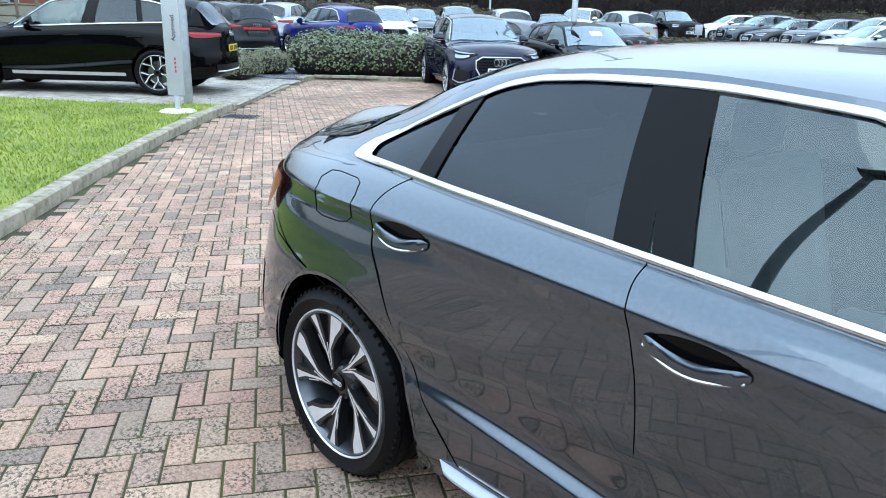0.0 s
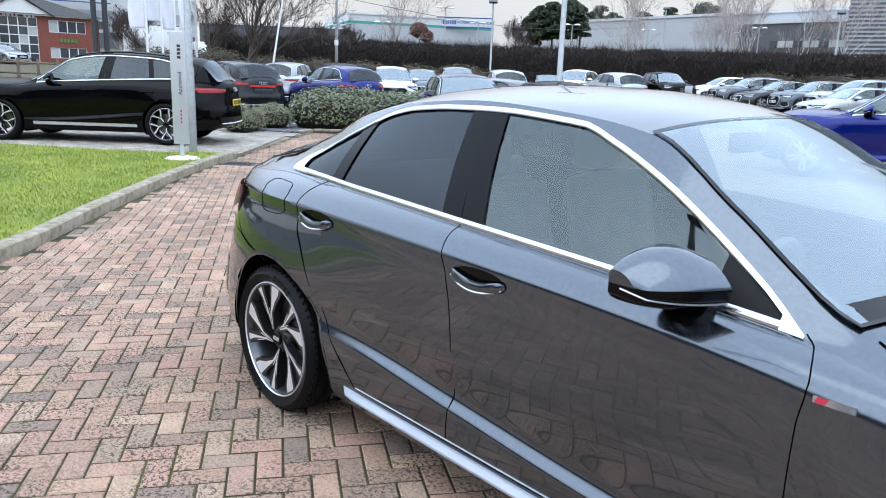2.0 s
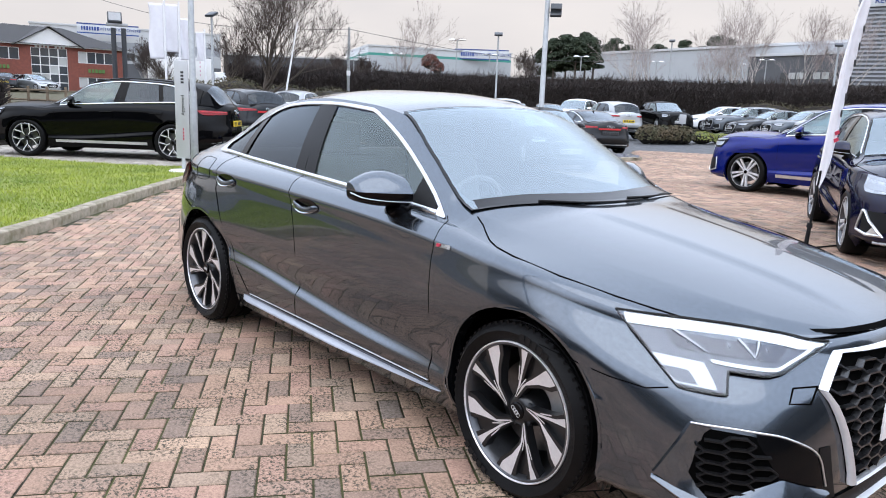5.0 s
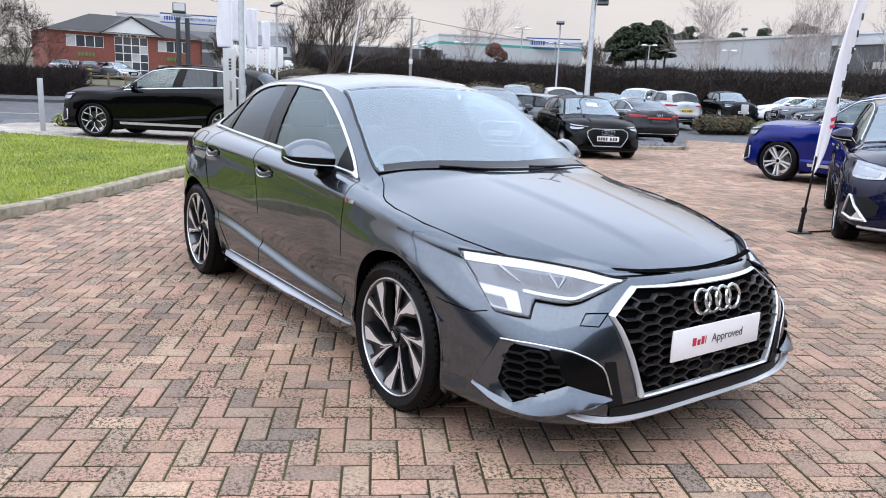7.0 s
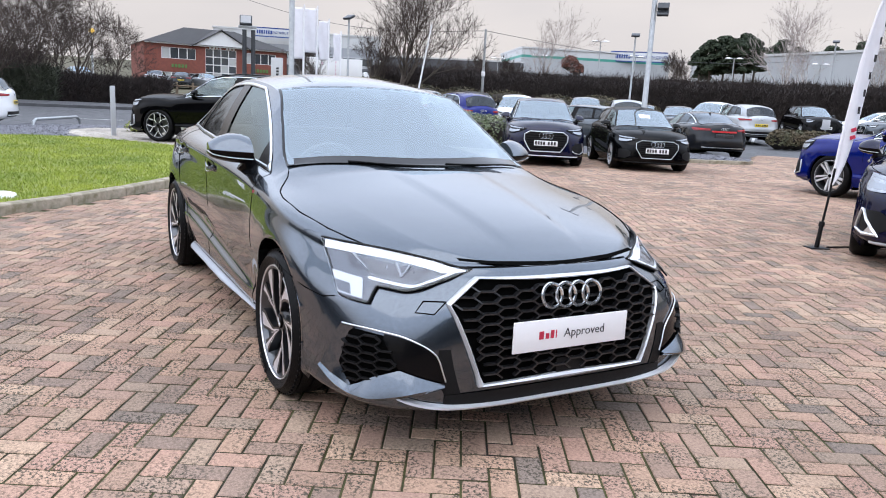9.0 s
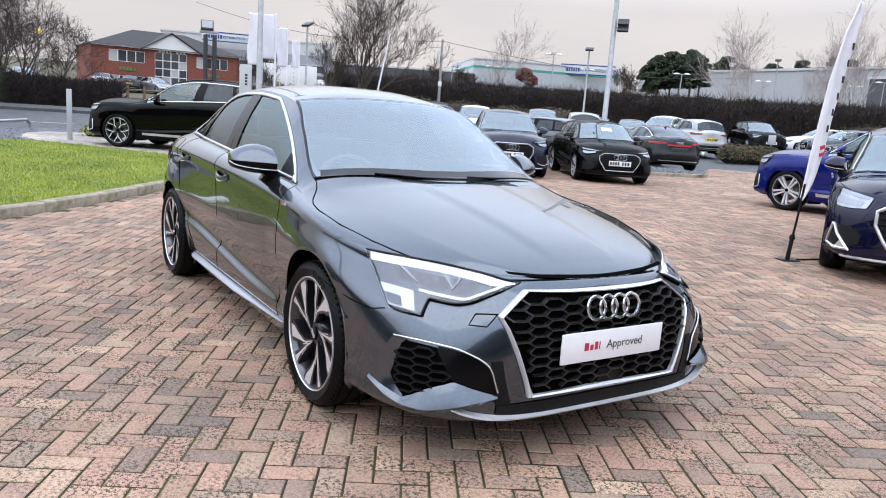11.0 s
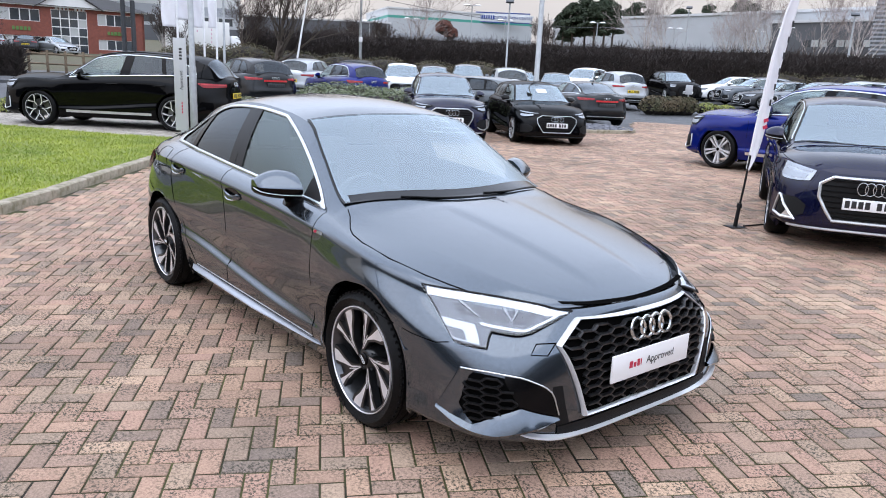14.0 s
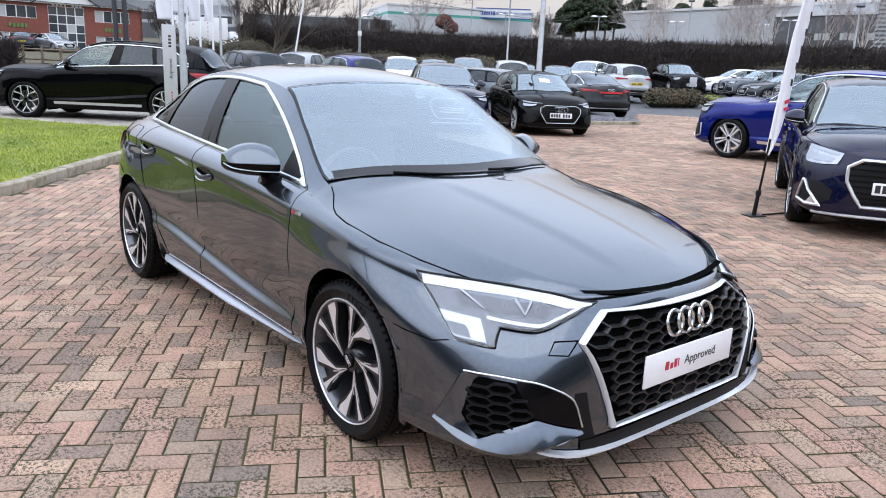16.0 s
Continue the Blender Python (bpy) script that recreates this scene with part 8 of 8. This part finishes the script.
parked_car("compact_suv", stand(-10.8, 9.2, -32, 0), "suv", SUV_S, PAINT_NAVY, "dark navy compact suv facing out of its bay", "plain")
small = parked_car("small_hatchback", stand(-9.6, 11.2, -29, 0), "suv", HATCH_S, PAINT_BLACK, "black small hatchback with a sheet behind its windscreen", "plain", bright=False, thin=True)
parked_car("grey_hatchback", stand(-15.4, 13.9, -160), "suv", HATCH_M, PAINT_MIDGREY, "blue-grey hatchback with machined wheels in its bay", "black", bright=False)
parked_car("fastback_car", stand(-14.0, 18.0, 152), "fastback", FAST, PAINT_CHARCOAL, "charcoal fastback with a full-width red light bar", "black", bar=True, yellow=False)
parked_car("large_suv", stand(-21.5, 8.9, 176), "suv", SUV_XL, PAINT_CHARCOAL, "charcoal large suv with a red rear light bar", "black", bar=True, bright=False, yellow=False)
parked_car("blue_suv", stand(-21.0, 12.6, 174), "suv", SUV_M, PAINT_BLUE, "blue metallic suv with privacy glass", "black", yellow=False)

FAR = [  # bearing, distance, heading, style, size, paint, label
    (144.5, 33, -35, "suv", SUV_M, PAINT_WHITE, "white suv facing out of its bay"),
    (142.1, 37, -38, "suv", SUV_S, PAINT_MIDGREY, "grey compact suv facing out of its bay"),
    (139.6, 37, -38, "suv", SUV_M, PAINT_MIDGREY, "blue-grey suv facing out of its bay"),
    (136.6, 34, 142, "suv", SUV_M, PAINT_SILVER, "silver suv parked nose in"),
    (135.6, 38, -45, "suv", HATCH_M, PAINT_DARKGREY, "dark hatchback facing out of its bay"),
    (133.0, 38, -45, "suv", HATCH_M, PAINT_DARKGREY, "dark grey hatchback facing out of its bay"),
    (130.9, 42, -70, "suv", SUV_M, PAINT_WHITE, "white suv in the outer row"),
    (128.7, 37, 150, "suv", SUV_M, PAINT_SILVER, "silver suv with a yellow rear plate"),
    (124.6, 44, -35, "suv", SUV_M, PAINT_BLACK, "black suv facing across the car park"),
    (120.6, 47, -125, "saloon", SALOON, PAINT_WHITE, "white saloon in the outer row"),
    (119.0, 44.5, -125, "suv", SUV_S, PAINT_MIDGREY, "grey compact suv in the outer row"),
    (117.3, 42, -125, "fastback", SALOON, PAINT_DARKGREY, "dark grey fastback in the outer row"),
    (115.2, 40.5, -125, "suv", SUV_S, PAINT_MIDGREY, "grey suv in the outer row"),
    (112.9, 39, -125, "suv", SUV_M, PAINT_SILVER, "silver suv in the outer row"),
    (110.6, 37, -125, "suv", SUV_M, PAINT_MIDGREY, "blue-grey suv in the outer row"),
    (113.5, 35, -125, "saloon", SALOON, PAINT_SILVER, "silver estate beyond the blue suv"),
    (151.3, 33, 132, "suv", SUV_M, PAINT_SILVER, "silver suv behind the blue one"),
    (147.6, 36, 135, "suv", SUV_M, PAINT_BLACK, "dark suv half hidden behind the blue one"),
]
for b, d, h, st, size, pt, lab in FAR:
    x, y = polar(b, d)
    parked_car("parked_car", stand(x, y, h), st, size, pt, lab, "plain", bright=pt is not PAINT_BLACK, group="cars in the car park")
parked_car("white_hatchback", stand(-20.2, -4.3, -100, -.02), "suv", HATCH_M, PAINT_WHITE, "white hatchback on the road by the lawn", "plain", bright=False)
for b, d, h, pt in ((171.6, 72, 165, PAINT_SILVER), (169.9, 72, 168, PAINT_DARKGREY), (168.2, 72, 20, PAINT_SILVER), (176.5, 70, 12, PAINT_MIDGREY)):
    x, y = polar(b, d)
    parked_car("parked_car", stand(x, y, h), "saloon", SALOON, pt, "small parked car before the brick office", "plain", group="cars at the office")
vx, vy = polar(158.5, 66)
van = thing("box_van", stand(vx, vy, 75), "white box van beside the road", "van")
Geo().box((-3.2, -1.1, .75), (1.6, 1.1, 3.3), None, .04).object("box", FRAMEWHITE, van)
Geo().box((1.7, -1.0, .55), (3.4, 1.0, 2.3), None, .15).object("cab", PAINT_WHITE, van)
Geo().box((3.1, -.85, 1.45), (3.42, .85, 2.1), None, .05).object("windscreen", PANE_FAR, van)
for a in (-1.9, 2.5):
    for s in (-1, 1):
        Geo().lathe([(0, .12), (.3, .12), (.42, .10), (.42, -.10), (0, -.1)], 18).moved(Matrix.Translation((a, s * .92, .42))).object("wheel", RUBBER, van)

# paper sheets behind two windscreens
for (root, sh), y0, y1, x0, x1 in ((small, -.10, .16, .50, .66), (nav, .30, .52, .36, .56)):
    sh.emit("paper_sheet", Geo().grid([[sh.top(lerp(x0, x1, a), lerp(y0, y1, b), .009) for a in (0, .5, 1)] for b in (0, .5, 1)]), PLATE, root, "white paper sheet on the windscreen", skin=True)

# ---- paving blocks, last ----
PAVE_TURN = radians(60.25)
PAVE_SHIFT = (.0237, -.0393)


def herringbone(nx0, nx1, ny0, ny1, unit):
    """Blocks of two cells by one: (cell x, cell y, upright)."""
    for cx in range(nx0, nx1):
        for cy in range(ny0, ny1):
            k = (cx - cy) % 4
            if k == 0:
                yield cx * unit, cy * unit, False
            elif k == 3:
                yield cx * unit, cy * unit, True


def block(l, w, rng, lift):
    """Top and chamfer of one block, its corner at the origin."""
    j, c = .0042, .004
    t = [rng.uniform(-.0016, .0016) for _ in range(4)]
    o = [(j, j), (l - j, j), (l - j, w - j), (j, w - j)]
    i = [(j + c, j + c), (l - j - c, j + c), (l - j - c, w - j - c), (j + c, w - j - c)]
    v = [(x, y, -.008) for x, y in o] + [(x, y, -.0035 + lift + t[k]) for k, (x, y) in enumerate(o)] + [(x, y, lift + t[k]) for k, (x, y) in enumerate(i)]
    f = [(8, 9, 10, 11)] + [(4 + k, 4 + (k + 1) % 4, 8 + (k + 1) % 4, 8 + k) for k in range(4)] + [(k, (k + 1) % 4, 4 + (k + 1) % 4, 4 + k) for k in range(4)]
    return v, f


def lay_pavers():
    rng = random.Random(11)
    cs, sn = math.cos(PAVE_TURN), math.sin(PAVE_TURN)
    shared = []
    for k in range(12):
        v, f = block(.2, .1, rng, rng.uniform(-.0012, .0012))
        ob = mesh_object("paver", v, f, PAVER, smooth=False)
        ob.data.materials.append(JOINT)
        for q in ob.data.polygons[5:]:
            q.material_index = 1
        shared.append(ob.data)
        bpy.data.objects.remove(ob)
    V, F, slots, count = [], [], [], 0
    for x, y, up in herringbone(-190, 290, -190, 265, .1):
        x, y = x + PAVE_SHIFT[0], y + PAVE_SHIFT[1]
        wx, wy = x * cs - y * sn, x * sn + y * cs
        if not inside(FORECOURT, wx, wy):
            continue
        if math.hypot(wx - 3, wy + 2) > 28 or wx > 14:
            continue
        # the blocks beside the saloon's flank stay single pieces
        if -1.6 < wx < 2.0 and -2.35 < wy < -1.0 and count < 300:
            ob = new("paver", shared[rng.randrange(12)])
            ob.parent = forecourt
            ob.matrix_basis = Matrix.Translation((wx, wy, 0)) @ Matrix.Rotation(PAVE_TURN + (math.pi / 2 if up else 0), 4, "Z") @ Matrix.Translation((0, -.1 if up else 0, 0))
            count += 1
            continue
        l, w = (.1, .2) if up else (.2, .1)
        v, f = block(l, w, rng, rng.uniform(-.0012, .0012))
        o = len(V)
        V += [(wx + a * cs - b * sn, wy + a * sn + b * cs, c) for a, b, c in v]
        # fewer faces further off, and behind the end of the walk
        f = f[:1] if wx > 5.0 else (f if math.hypot(wx - 2, wy) < 9 else f[:5])
        F += [tuple(k + o for k in q) for q in f]
        slots += [0 if k < 5 else 1 for k in range(len(f))]
    me = bpy.data.meshes.new("paver_field")
    me.from_pydata(V, [], F)
    me.materials.append(PAVER_FAR)
    me.materials.append(JOINT)
    me.polygons.foreach_set("material_index", slots)
    ob = new("paver_field", me)
    ob.parent = forecourt
    tagged(ob, "pinkish brown block pavers in herringbone bond", kind="stuff")


lay_pavers()
